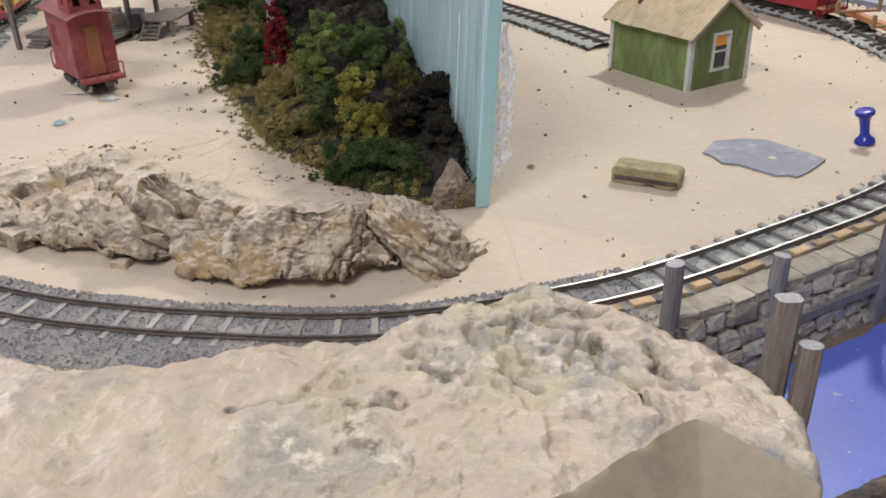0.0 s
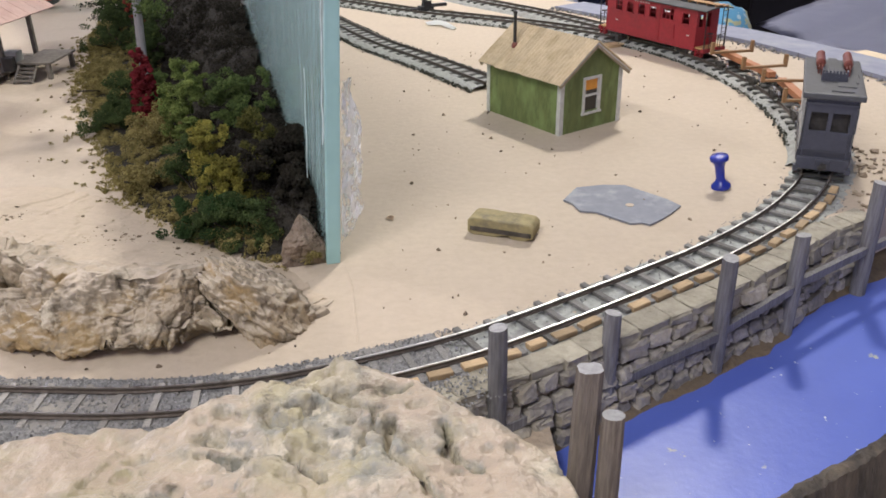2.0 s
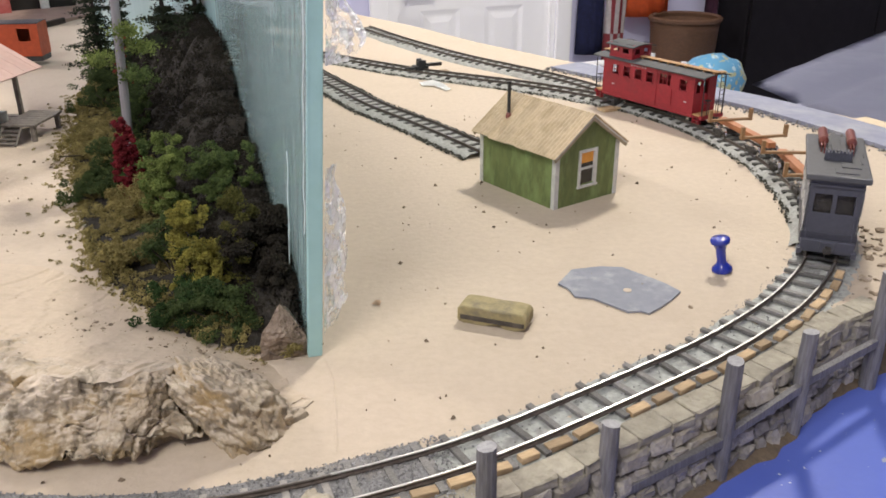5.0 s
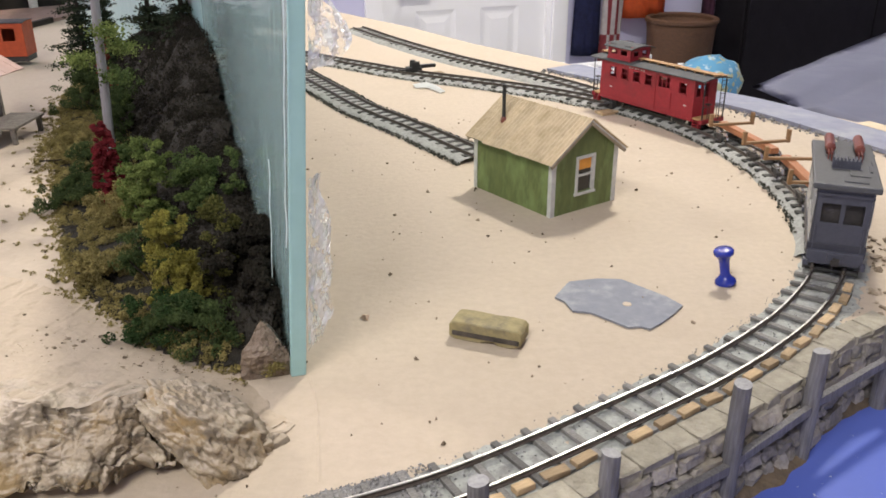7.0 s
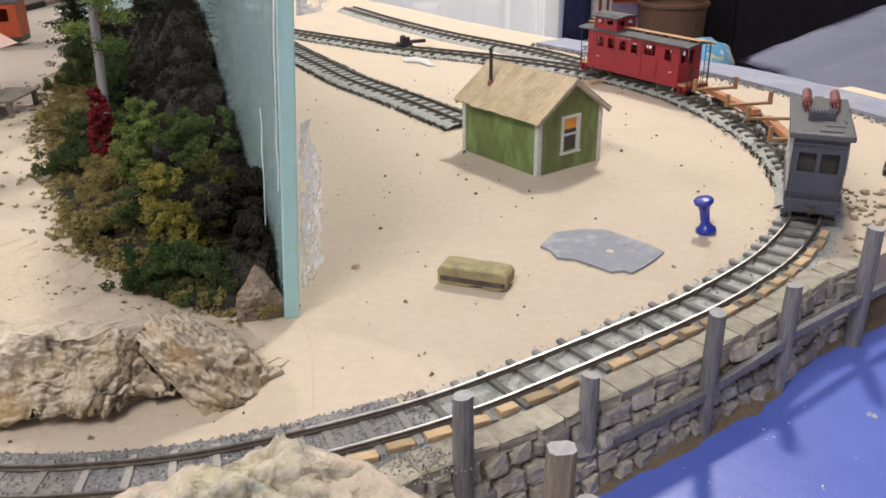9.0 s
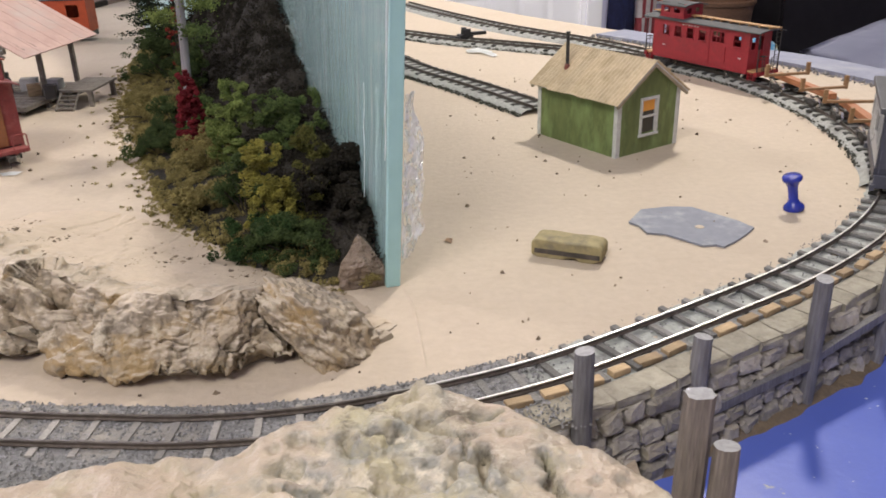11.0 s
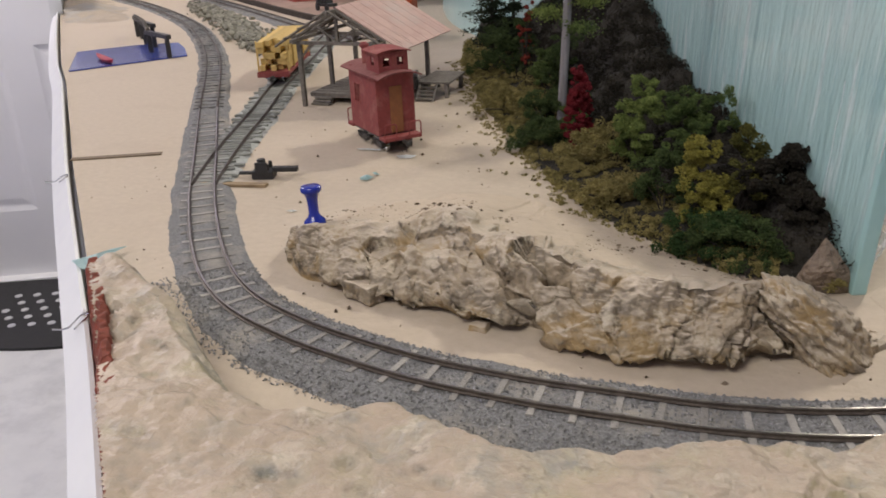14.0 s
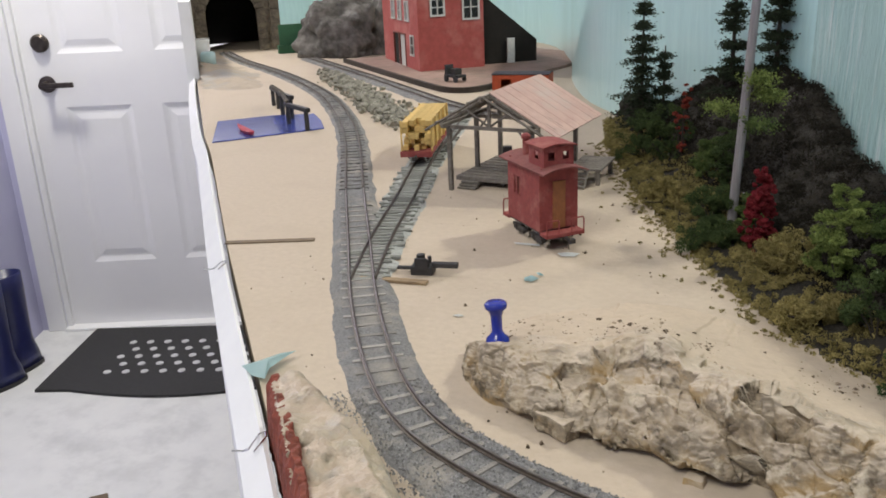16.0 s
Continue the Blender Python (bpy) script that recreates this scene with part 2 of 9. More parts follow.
GREY_ROCK = surface("grey_boulder", (0.16, 0.15, 0.14), (0.08, 0.075, 0.07), 60, 0.9, bump=0.004, stain=(0.27, 0.26, 0.245), stain_scale=18)
PORTAL = surface("portal_stone", (0.17, 0.145, 0.11), (0.09, 0.075, 0.06), 120, 0.9, bump=0.003, stain=(0.25, 0.21, 0.15), stain_scale=40, random=0.25)
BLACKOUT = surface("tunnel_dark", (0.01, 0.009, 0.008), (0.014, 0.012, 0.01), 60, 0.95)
GREENBOARD = surface("green_board", (0.03, 0.12, 0.06), (0.025, 0.10, 0.05), 60, 0.6)
ROOM_FLOOR = surface("pale_grey_floor", (0.68, 0.69, 0.70), (0.63, 0.64, 0.655), 12, 0.5, bump=0.0004, stain=(0.46, 0.47, 0.48), stain_scale=6, stain_hi=0.9)
LAVENDER = surface("lavender_wall", (0.55, 0.55, 0.74), (0.53, 0.53, 0.72), 8, 0.7, bump=0.0003)
CEIL = surface("white_ceiling", (0.80, 0.80, 0.80), (0.78, 0.78, 0.78), 40, 0.9)
DOOR_WHITE = surface("white_door_paint", (0.84, 0.845, 0.865), (0.82, 0.825, 0.85), 6, 0.4, bump=0.0002)
BRONZE = surface("dark_bronze", (0.10, 0.085, 0.075), (0.06, 0.05, 0.045), 60, 0.3, metal=0.8, bump=0)
MAT_BLACK = surface("black_rubber_mat", (0.022, 0.022, 0.025), (0.03, 0.03, 0.032), 90, 0.8, bump=0.001)
MAT_DOT = surface("pale_mat_dot", (0.55, 0.56, 0.58), (0.5, 0.5, 0.52), 90, 0.7)
BOOT = surface("navy_rubber", (0.015, 0.02, 0.10), (0.012, 0.016, 0.08), 30, 0.3, bump=0)
GREYBLUE = surface("grey_blue_paint", (0.25, 0.265, 0.345), (0.215, 0.23, 0.305), 80, 0.75, bump=0.0002, stain=(0.34, 0.35, 0.39), stain_scale=14)
TABLE_LILAC = surface("lilac_table_cover", (0.235, 0.245, 0.34), (0.215, 0.225, 0.315), 15, 0.6, bump=0.0004, stain=(0.27, 0.28, 0.365), stain_scale=5)

# ---- building helpers ----
def part(name, bm, material, parent=None, label="", smooth=False, m=None):
    me = bpy.data.meshes.new(name)
    bm.to_mesh(me)
    bm.free()
    return placed(name, me, material, parent, label, smooth, m)


def placed(name, me, material, parent=None, label="", smooth=False, m=None):
    if material is not None and not me.materials:
        me.materials.append(material)
    if smooth:
        me.polygons.foreach_set("use_smooth", [True] * len(me.polygons))
    ob = new(name, me)
    if parent is not None:
        ob.parent = parent
    if m is not None:
        ob.matrix_basis = m
    if label:
        ob["label"] = label
    return ob


def thing(name, label, category, m=None, group="", kind=""):
    ob = new(name)
    ob.empty_display_size = 0.01
    if m is not None:
        ob.matrix_basis = m
    return tagged(ob, label, category, group, kind)


def box(bm, x0, x1, y0, y1, z0, z1, bevel=0.0, m=None):
    vs = bmesh.ops.create_cube(bm, size=1.0)["verts"]
    bmesh.ops.transform(bm, matrix=Matrix.Translation(((x0 + x1) / 2, (y0 + y1) / 2, (z0 + z1) / 2)) @ Matrix.Diagonal((x1 - x0, y1 - y0, z1 - z0, 1)), verts=vs)
    if bevel:
        made = bmesh.ops.bevel(bm, geom=list({e for v in vs for e in v.link_edges}), offset=bevel, segments=2, affect="EDGES", profile=0.6)
        vs = made["verts"]
    if m is not None:
        bmesh.ops.transform(bm, matrix=m, verts=list({v for v in vs if v.is_valid}))
    return bm


def rod(bm, a, b, r0, r1=None, n=10, caps=True):
    a, b = Vector(a), Vector(b)
    d = b - a
    m = Matrix.Translation((a + b) / 2) @ d.to_track_quat("Z", "Y").to_matrix().to_4x4()
    bmesh.ops.create_cone(bm, cap_ends=caps, segments=n, radius1=r0, radius2=r0 if r1 is None else r1, depth=d.length, matrix=m)
    return bm


def pipe(bm, points, r, n=6):
    for a, b in zip(points, points[1:]):
        rod(bm, a, b, r, n=n)
    for p in points[1:-1]:
        bmesh.ops.create_uvsphere(bm, u_segments=n, v_segments=4, radius=r, matrix=Matrix.Translation(p))
    return bm


def lathe(bm, profile, n=20, m=Matrix()):
    """Turn (radius, height) pairs round z."""
    rings = [[bm.verts.new(m @ Vector((r * math.cos(2 * math.pi * k / n), r * math.sin(2 * math.pi * k / n), z))) for k in range(n)] for r, z in profile]
    for lo, hi in zip(rings, rings[1:]):
        for k in range(n):
            bm.faces.new((lo[k], lo[(k + 1) % n], hi[(k + 1) % n], hi[k]))
    bm.faces.new(list(reversed(rings[0])))
    bm.faces.new(rings[-1])
    return bm


def prism(bm, outline, lo, hi, m=Matrix()):
    """An outline in x and y, from lo to hi in z."""
    a = [bm.verts.new(m @ Vector((x, y, lo))) for x, y in outline]
    b = [bm.verts.new(m @ Vector((x, y, hi))) for x, y in outline]
    n = len(outline)
    for k in range(n):
        bm.faces.new((a[k], a[(k + 1) % n], b[(k + 1) % n], b[k]))
    bm.faces.new(b)
    bm.faces.new(list(reversed(a)))
    bmesh.ops.recalc_face_normals(bm, faces=bm.faces[:])
    return bm


def wall_panel(bm, length, z0, z1, holes, thick, m=Matrix()):
    """A wall in the x z plane, thickness towards +y, with rectangular holes (x0, x1, z0, z1)."""
    xs = sorted({0.0, length, *[h[0] for h in holes], *[h[1] for h in holes]})
    zs = sorted({z0, z1, *[h[2] for h in holes], *[h[3] for h in holes]})
    solid = lambda i, k: 0 <= i < len(xs) - 1 and 0 <= k < len(zs) - 1 and not any(h[0] <= (xs[i] + xs[i + 1]) / 2 <= h[1] and h[2] <= (zs[k] + zs[k + 1]) / 2 <= h[3] for h in holes)
    made = {}

    def v(x, y, z):
        key = (round(x, 6), round(y, 6), round(z, 6))
        if key not in made:
            made[key] = bm.verts.new(m @ Vector((x, y, z)))
        return made[key]

    for i in range(len(xs) - 1):
        for k in range(len(zs) - 1):
            if not solid(i, k):
                continue
            a, b, c, d = xs[i], xs[i + 1], zs[k], zs[k + 1]
            bm.faces.new((v(a, 0, c), v(b, 0, c), v(b, 0, d), v(a, 0, d)))
            bm.faces.new((v(a, thick, d), v(b, thick, d), v(b, thick, c), v(a, thick, c)))
            if not solid(i - 1, k):
                bm.faces.new((v(a, 0, d), v(a, thick, d), v(a, thick, c), v(a, 0, c)))
            if not solid(i + 1, k):
                bm.faces.new((v(b, 0, c), v(b, thick, c), v(b, thick, d), v(b, 0, d)))
            if not solid(i, k - 1):
                bm.faces.new((v(a, 0, c), v(a, thick, c), v(b, thick, c), v(b, 0, c)))
            if not solid(i, k + 1):
                bm.faces.new((v(a, 0, d), v(b, 0, d), v(b, thick, d), v(a, thick, d)))
    bmesh.ops.recalc_face_normals(bm, faces=bm.faces[:])
    return bm


ICO = bmesh.new()
bmesh.ops.create_icosphere(ICO, subdivisions=1, radius=1.0)
ICO_V = np.array([v.co[:] for v in ICO.verts])
ICO_F = np.array([[v.index for v in f.verts] for f in ICO.faces])
ICO.free()
OCT_V = np.array([(1, 0, 0), (-1, 0, 0), (0, 1, 0), (0, -1, 0), (0, 0, 1), (0, 0, -1)], float)
OCT_F = np.array([(0, 2, 4), (2, 1, 4), (1, 3, 4), (3, 0, 4), (2, 0, 5), (1, 2, 5), (3, 1, 5), (0, 3, 5)])


def crumbs(name, at, radius, rng, fine=False, squash=1.0, jitter=0.45):
    """One mesh of many crumpled little lumps at the points given."""
    V, F = (ICO_V, ICO_F) if fine else (OCT_V, OCT_F)
    n, k = len(at), len(V)
    r = np.broadcast_to(radius, (n,))[:, None, None]
    shape = V[None] * (1 + jitter * rng.uniform(-1, 1, (n, k, 1))) + rng.uniform(-0.25, 0.25, (n, k, 3))
    turn = rng.uniform(0, 2 * np.pi, n)
    c, s = np.cos(turn)[:, None], np.sin(turn)[:, None]
    x, y = shape[..., 0] * c - shape[..., 1] * s, shape[..., 0] * s + shape[..., 1] * c
    shape = np.stack((x, y, shape[..., 2] * squash), -1)
    verts = (np.asarray(at)[:, None] + shape * r).reshape(-1, 3)
    faces = (F[None] + (np.arange(n) * k)[:, None, None]).reshape(-1, 3)
    me = bpy.data.meshes.new(name)
    me.from_pydata(verts.tolist(), [], faces.tolist())
    return me


def smooth_line(points, step=0.004):
    """A smooth line through plan points, sampled evenly: places, and the way along it."""
    p = [Vector(q) for q in points]
    p = [2 * p[0] - p[1]] + p + [2 * p[-1] - p[-2]]
    dense = []
    for a, b, c, d in zip(p, p[1:], p[2:], p[3:]):
        for k in range(40):
            t = k / 40
            dense.append(0.5 * ((2 * b) + (c - a) * t + (2 * a - 5 * b + 4 * c - d) * t * t + (3 * b - a - 3 * c + d) * t ** 3))
    dense.append(p[-2])
    xy = np.array([q[:2] for q in dense])
    s = np.concatenate(([0], np.cumsum(np.linalg.norm(np.diff(xy, axis=0), axis=1))))
    even = np.arange(0, s[-1], step)
    out = np.stack([np.interp(even, s, xy[:, k]) for k in (0, 1)], -1)
    for _ in range(6):
        out[1:-1] = (out[:-2] + 2 * out[1:-1] + out[2:]) / 4
    way = np.gradient(out, axis=0)
    way /= np.linalg.norm(way, axis=1)[:, None]
    return even, out, way


def ribbon(bm, xy, way, section, closed=True):
    """Sweep a section of (offset to the left, height) along a plan line."""
    rows = []
    for (x, y), (dx, dy) in zip(xy, way):
        rows.append([bm.verts.new((x - dy * o, y + dx * o, h)) for o, h in section])
    n = len(section)
    for a, b in zip(rows, rows[1:]):
        for k in range(n if closed else n - 1):
            bm.faces.new((a[k], b[k], b[(k + 1) % n], a[(k + 1) % n]))
    if closed:
        bm.faces.new(rows[0])
        bm.faces.new(list(reversed(rows[-1])))
    bmesh.ops.recalc_face_normals(bm, faces=bm.faces[:])
    return bm


def away(p, line):
    """Distance from plan points p (n, 2) to a plan polyline, and on which side (left positive)."""
    best = np.full(len(p), 1e9)
    side = np.ones(len(p))
    for a, b in zip(line[:-1], line[1:]):
        a, b = np.asarray(a, float), np.asarray(b, float)
        d = b - a
        t = np.clip(((p - a) @ d) / (d @ d), 0, 1)
        q = p - (a + t[:, None] * d)
        dist = np.hypot(q[:, 0], q[:, 1])
        near = dist < best
        best = np.where(near, dist, best)
        side = np.where(near, np.where(d[0] * q[:, 1] - d[1] * q[:, 0] >= 0, 1.0, -1.0), side)
    return best, side


def inside(p, ring):
    x, y = p[:, 0], p[:, 1]
    c = np.zeros(len(p), bool)
    for (ax, ay), (bx, by) in zip(ring, list(ring[1:]) + [ring[0]]):
        if ay != by:
            c ^= ((ay > y) != (by > y)) & (x < (bx - ax) * (y - ay) / (by - ay) + ax)
    return c


def ease(a, b, v):
    t = np.clip((v - a) / (b - a), 0, 1)
    return t * t * (3 - 2 * t)


def wobble(p, scale, octaves=4, seed=0.0):
    return np.array([noise.fractal(Vector((x * scale + seed, y * scale - seed, z * scale + 2 * seed)), 1.0, 2.0, octaves) for x, y, z in p])


def land(name, xs, ys, height, keep, material, crag=0.0, crag_scale=60.0, smooth=True):
    """A raised ground: a grid with its heights, pushed about for broken faces."""
    X, Y = np.meshgrid(xs, ys)
    p = np.stack((X.ravel(), Y.ravel()), -1)
    z = height(p)
    ok = keep(p, z)
    v = np.column_stack((p, z))
    if crag:
        up = np.clip(z / 0.012, 0, 1)
        for k, seed in ((0, 3.1), (1, 7.7), (2, 12.3)):
            v[:, k] += crag * up * wobble(np.column_stack((p, z)), crag_scale, 4, seed) * (0.9 if k == 2 else 1.0)
    w, h = len(xs), len(ys)
    okg = ok.reshape(h, w)
    cell = okg[:-1, :-1] & okg[1:, :-1] & okg[:-1, 1:] & okg[1:, 1:]
    j, i = np.nonzero(cell)
    f = np.stack((j * w + i, j * w + i + 1, (j + 1) * w + i + 1, (j + 1) * w + i), -1)
    used, f = np.unique(f, return_inverse=True)
    me = bpy.data.meshes.new(name)
    me.from_pydata(v[used].tolist(), [], f.reshape(-1, 4).tolist())
    return placed(name, me, material, smooth=smooth)

# ---- the railway's plan ----
MAIN = [(-1.47, 2.16), (-1.274, 1.945), (-1.032, 1.715), (-0.838, 1.50), (-0.712, 1.325), (-0.590, 1.12), (-0.462, 0.86), (-0.385, 0.705), (-0.325, 0.585), (-0.272, 0.495), (-0.232, 0.447), (-0.189, 0.419),
        (-0.150, 0.402), (-0.113, 0.390), (-0.067, 0.381), (-0.030, 0.377), (0.008, 0.374), (0.053, 0.377), (0.093, 0.387), (0.137, 0.4025), (0.163, 0.4145), (0.19, 0.4295),
        (0.2185, 0.4465), (0.2495, 0.4655), (0.285, 0.488), (0.322, 0.516), (0.360, 0.551), (0.400, 0.602), (0.430, 0.665), (0.446, 0.735), (0.449, 0.805), (0.440, 0.88), (0.420, 0.95),
        (0.385, 1.015), (0.332, 1.075), (0.276, 1.125), (0.210, 1.172), (0.14, 1.222), (0.013, 1.342), (-0.10, 1.46)]
SIDING = [(-0.345, 0.625), (-0.372, 0.724), (-0.40, 0.846), (-0.43, 0.967), (-0.462, 1.13), (-0.50, 1.32)]
SPUR = [(0.207, 0.852), (0.155, 0.945), (0.10, 1.035), (0.065, 1.11), (0.028, 1.19), (-0.02, 1.30)]
OUTER = [(0.415, 0.985), (0.369, 1.075), (0.315, 1.172), (0.219, 1.303), (0.14, 1.44), (0.067, 1.59)]
S, XY, WAY = smooth_line(MAIN)
EDGE = [(-0.13, 0.185), (-0.175, 0.25), (-0.211, 0.30), (-0.267, 0.378), (-0.331, 0.462), (-0.49, 0.672), (-0.73, 1.0), (-0.82, 1.115), (-1.157, 1.58), (-1.62, 2.25)]
BACKDROP = [(0.082, 0.506), (0.045, 0.645), (0.006, 0.79), (-0.02, 0.885), (-0.052, 0.965), (-0.105, 1.06), (-0.25, 1.30), (-0.33, 1.45), (-0.395, 1.66), (-0.46, 1.95), (-0.62, 2.36), (-1.0, 2.62), (-1.75, 2.66)]
POSTS = [(0.161, 0.378, 0.031), (0.2165, 0.4085, 0.018), (0.2815, 0.4425, 0.0262), (0.3335, 0.477, 0.0203), (0.395, 0.518, 0.0315), (0.450, 0.553, 0.03)]
WATER_Z = -0.040


def beside(x, d):
    """The plan point at d metres to the right of the main track where it passes x on the near side."""
    k = int(np.argmin(np.where(XY[:, 1] < 0.62, abs(XY[:, 0] - x), 9)))
    return XY[k, 0] + WAY[k, 1] * d, XY[k, 1] - WAY[k, 0] * d


WALL_LINE = [(0.118, 0.352)] + [beside(x, 0.0285) for x in (0.137, 0.163, 0.19, 0.22, 0.25, 0.285, 0.322, 0.350)] + [(0.405, 0.540), (0.46, 0.575), (0.56, 0.63)]

# ---- table and ground ----
ring = EDGE + [(-1.7, 2.75), (-0.2, 2.75), (0.02, 1.82), (0.15, 1.63), (0.25, 1.45), (0.36, 1.29), (0.46, 1.155), (0.55, 1.045), (0.625, 0.92), (0.672, 0.80), (0.70, 0.66)] + list(reversed(WALL_LINE)) + [(0.10, 0.20)]
bm = bmesh.new()
top_ring = [bm.verts.new((x, y, 0.0)) for x, y in ring]
edges = [bm.edges.new((a, b)) for a, b in zip(top_ring, top_ring[1:] + top_ring[:1])]
bmesh.ops.triangle_fill(bm, edges=edges, use_beauty=True)
low_ring = [bm.verts.new((x, y, -0.03)) for x, y in ring]
for k in range(len(ring)):
    j = (k + 1) % len(ring)
    bm.faces.new((top_ring[k], low_ring[k], low_ring[j], top_ring[j]))
bmesh.ops.recalc_face_normals(bm, faces=bm.faces[:])
if sum(f.normal.z * f.calc_area() for f in bm.faces) < 0:
    bmesh.ops.reverse_faces(bm, faces=bm.faces[:])
ground = part("ground", bm, SAND)
tagged(ground, "smooth tan-painted plaster ground of a model railway", "ground", kind="structure")

bm = bmesh.new()
prism(bm, [(0.0993, 0.2025), (0.173, 0.266), (0.2017, 0.3049), (0.2406, 0.3285), (0.3041, 0.3623), (0.3491, 0.3879), (0.6318, 0.5507), (0.6113, 0.6736)] + [(x - 0.006, y + 0.010) for x, y in reversed(WALL_LINE)], -0.066, WATER_Z)
m, nt, b = tree("blue_water_paint")
at = where(nt)
colour = mixed(nt, grainy(nt, at, 9.0, 3.0), (0.085, 0.130, 0.49), (0.105, 0.158, 0.55))
colour = mixed(nt, grainy(nt, at, 60.0, 4.0, 0.6, 0.69, 0.74), colour, (0.42, 0.44, 0.36))
colour = mixed(nt, grainy(nt, at, 210.0, 2.0, 0.5, 0.74, 0.78), colour, (0.62, 0.66, 0.72))
nt.links.new(colour, b.inputs["Base Color"])
b.inputs["Roughness"].default_value = 0.36
b.inputs["Specular IOR Level"].default_value = 0.35
bumped(nt, b, grainy(nt, at, 70.0, 5.0, 0.7), 0.0002, 0.4)
water = part("water", bm, m)
tagged(water, "glossy bright blue painted water beside the stone wall", "water", kind="structure")

# The dark rough fascia below the water's edge, and the tan shelf under it.
bm = bmesh.new()
_, fx, fw = smooth_line([(0.173, 0.266), (0.2017, 0.3029), (0.2406, 0.3264), (0.3041, 0.3602), (0.3491, 0.3858), (0.4577, 0.4483), (0.6318, 0.5486)], 0.003)
rng = np.random.default_rng(5)
ribbon(bm, fx, fw, [(0.003, WATER_Z + 0.001), (0.0, WATER_Z + 0.0035), (-0.004, WATER_Z + 0.002), (-0.007, -0.060), (-0.012, -0.088), (0.003, -0.088)])
for v in bm.verts:
    v.co.x += rng.uniform(-0.0008, 0.0008)
    v.co.y += rng.uniform(-0.0008, 0.0008)
    v.co.z += rng.uniform(-0.0006, 0.0006)
tagged(part("water_edge", bm, DARK_EDGE), "dark rough plaster lip along the open side of the water", "edge", kind="structure")
bm = bmesh.new()
prism(bm, [(0.10, 0.02), (0.75, 0.02), (0.75, 0.62), (0.62, 0.52), (0.10, 0.22)], -0.13, -0.09)
tagged(part("shelf", bm, SAND_EDGE), "tan shelf below the edge of the layout", "shelf", kind="structure")

# Mud at the foot of the wall.
bm = bmesh.new()
_, wx, ww = smooth_line(WALL_LINE, 0.003)
rows = []
for k, ((x, y), (dx, dy)) in enumerate(zip(wx, ww)):
    out = 0.013 + 0.006 * noise.noise(Vector((k * 0.06, 3.0, 0))) + 0.003 * noise.noise(Vector((k * 0.25, 1.0, 0)))
    rows.append([bm.verts.new((x + dy * o, y - dx * o, WATER_Z + h)) for o, h in ((-0.006, 0.006), (0.004, 0.004), (out * 0.7, 0.0018), (out, -0.0006))])
for a, c in zip(rows, rows[1:]):
    for j in range(3):
        bm.faces.new((a[j], a[j + 1], c[j + 1], c[j]))
tagged(part("mud_bank", bm, MUD, smooth=True), "thin brown mud strip at the foot of the stone wall", "bank", kind="structure")

# White sloping fascia along the aisle, with two bent wire clips.
bm = bmesh.new()
_, ex, ew = smooth_line(EDGE, 0.02)
ribbon(bm, ex, ew, [(0.004, 0.003), (0.006, 0.004), (0.0180, -0.008), (0.0180, -0.30), (0.013, -0.30), (0.013, -0.03), (0.004, -0.03)])
_, ux, uw = smooth_line([(-1.20, 1.66), (-1.36, 1.885), (-1.62, 2.25)], 0.03)
ribbon(bm, ux, uw, [(0.006, -0.02), (0.006, 0.16), (0.030, 0.16), (0.030, -0.02)])
tagged(part("fascia_white", bm, WHITE), "white board fascia sloping down along the aisle", "fascia", kind="structure")
bm = bmesh.new()
_, rx_, rw = smooth_line([(-0.145, 0.207), (-0.175, 0.25), (-0.211, 0.30), (-0.267, 0.378), (-0.305, 0.428)], 0.003)
ribbon(bm, rx_, rw, [(0.0015, -0.01), (0.0015, 0.012), (0.0, 0.025), (-0.003, 0.0315), (-0.006, 0.031), (-0.010, 0.0)])
for v in bm.verts:
    v.co += Vector((rng.uniform(-1, 1), rng.uniform(-1, 1), rng.uniform(-1, 1))) * 0.0011
tagged(part("rock_edge_trim", bm, RED_EDGE), "rough red-brown plaster edge beside the white fascia", "edge", kind="structure")


def wire_clip(x, y, turn):
    bm = bmesh.new()
    pipe(bm, [(0, 0, 0), (0.002, 0.012, 0.0005), (0.0005, 0.016, 0.001), (-0.0025, 0.015, 0.001), (-0.003, 0.001, 0.001), (-0.006, 0.0, 0.001), (-0.010, -0.002, 0.003)], 0.0005)
    ob = part("wire_clip", bm, STEEL, m=pose(x, y, 0.0035, 0, -10, turn))
    tagged(ob, "bent silver wire clip on the white fascia", "clip", group="wire clips")


wire_clip(-0.2985, 0.402, 12)
wire_clip(-0.463, 0.618, 15)

# ---- backdrop ----
bm = bmesh.new()
_, bx, bw = smooth_line(BACKDROP, 0.012)
ribbon(bm, bx, bw, [(0.0035, -0.002), (0.0035, 0.196), (-0.0035, 0.196), (-0.0035, -0.002)])
for v in bm.verts:
    v.co.x += 0.065 * max(0.0, v.co.z) * (1 - min(1.0, max(0.0, (v.co.y - 0.52) / 0.5)))
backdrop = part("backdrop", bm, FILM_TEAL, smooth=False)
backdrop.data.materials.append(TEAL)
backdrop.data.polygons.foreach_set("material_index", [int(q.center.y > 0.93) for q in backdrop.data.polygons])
tagged(backdrop, "pale teal painted backdrop sheet dividing the layout", "backdrop", kind="structure")
bm = bmesh.new()
box(bm, -0.0038, 0.0038, -0.004, 0.0006, 0.0, 0.196, 0.0008)
for v in bm.verts:
    v.co.x += 0.065 * v.co.z
ob = part("backdrop_edge_trim", bm, TEAL_EDGE, m=pose(0.0822, 0.5055, 0, 0, 0, 14))
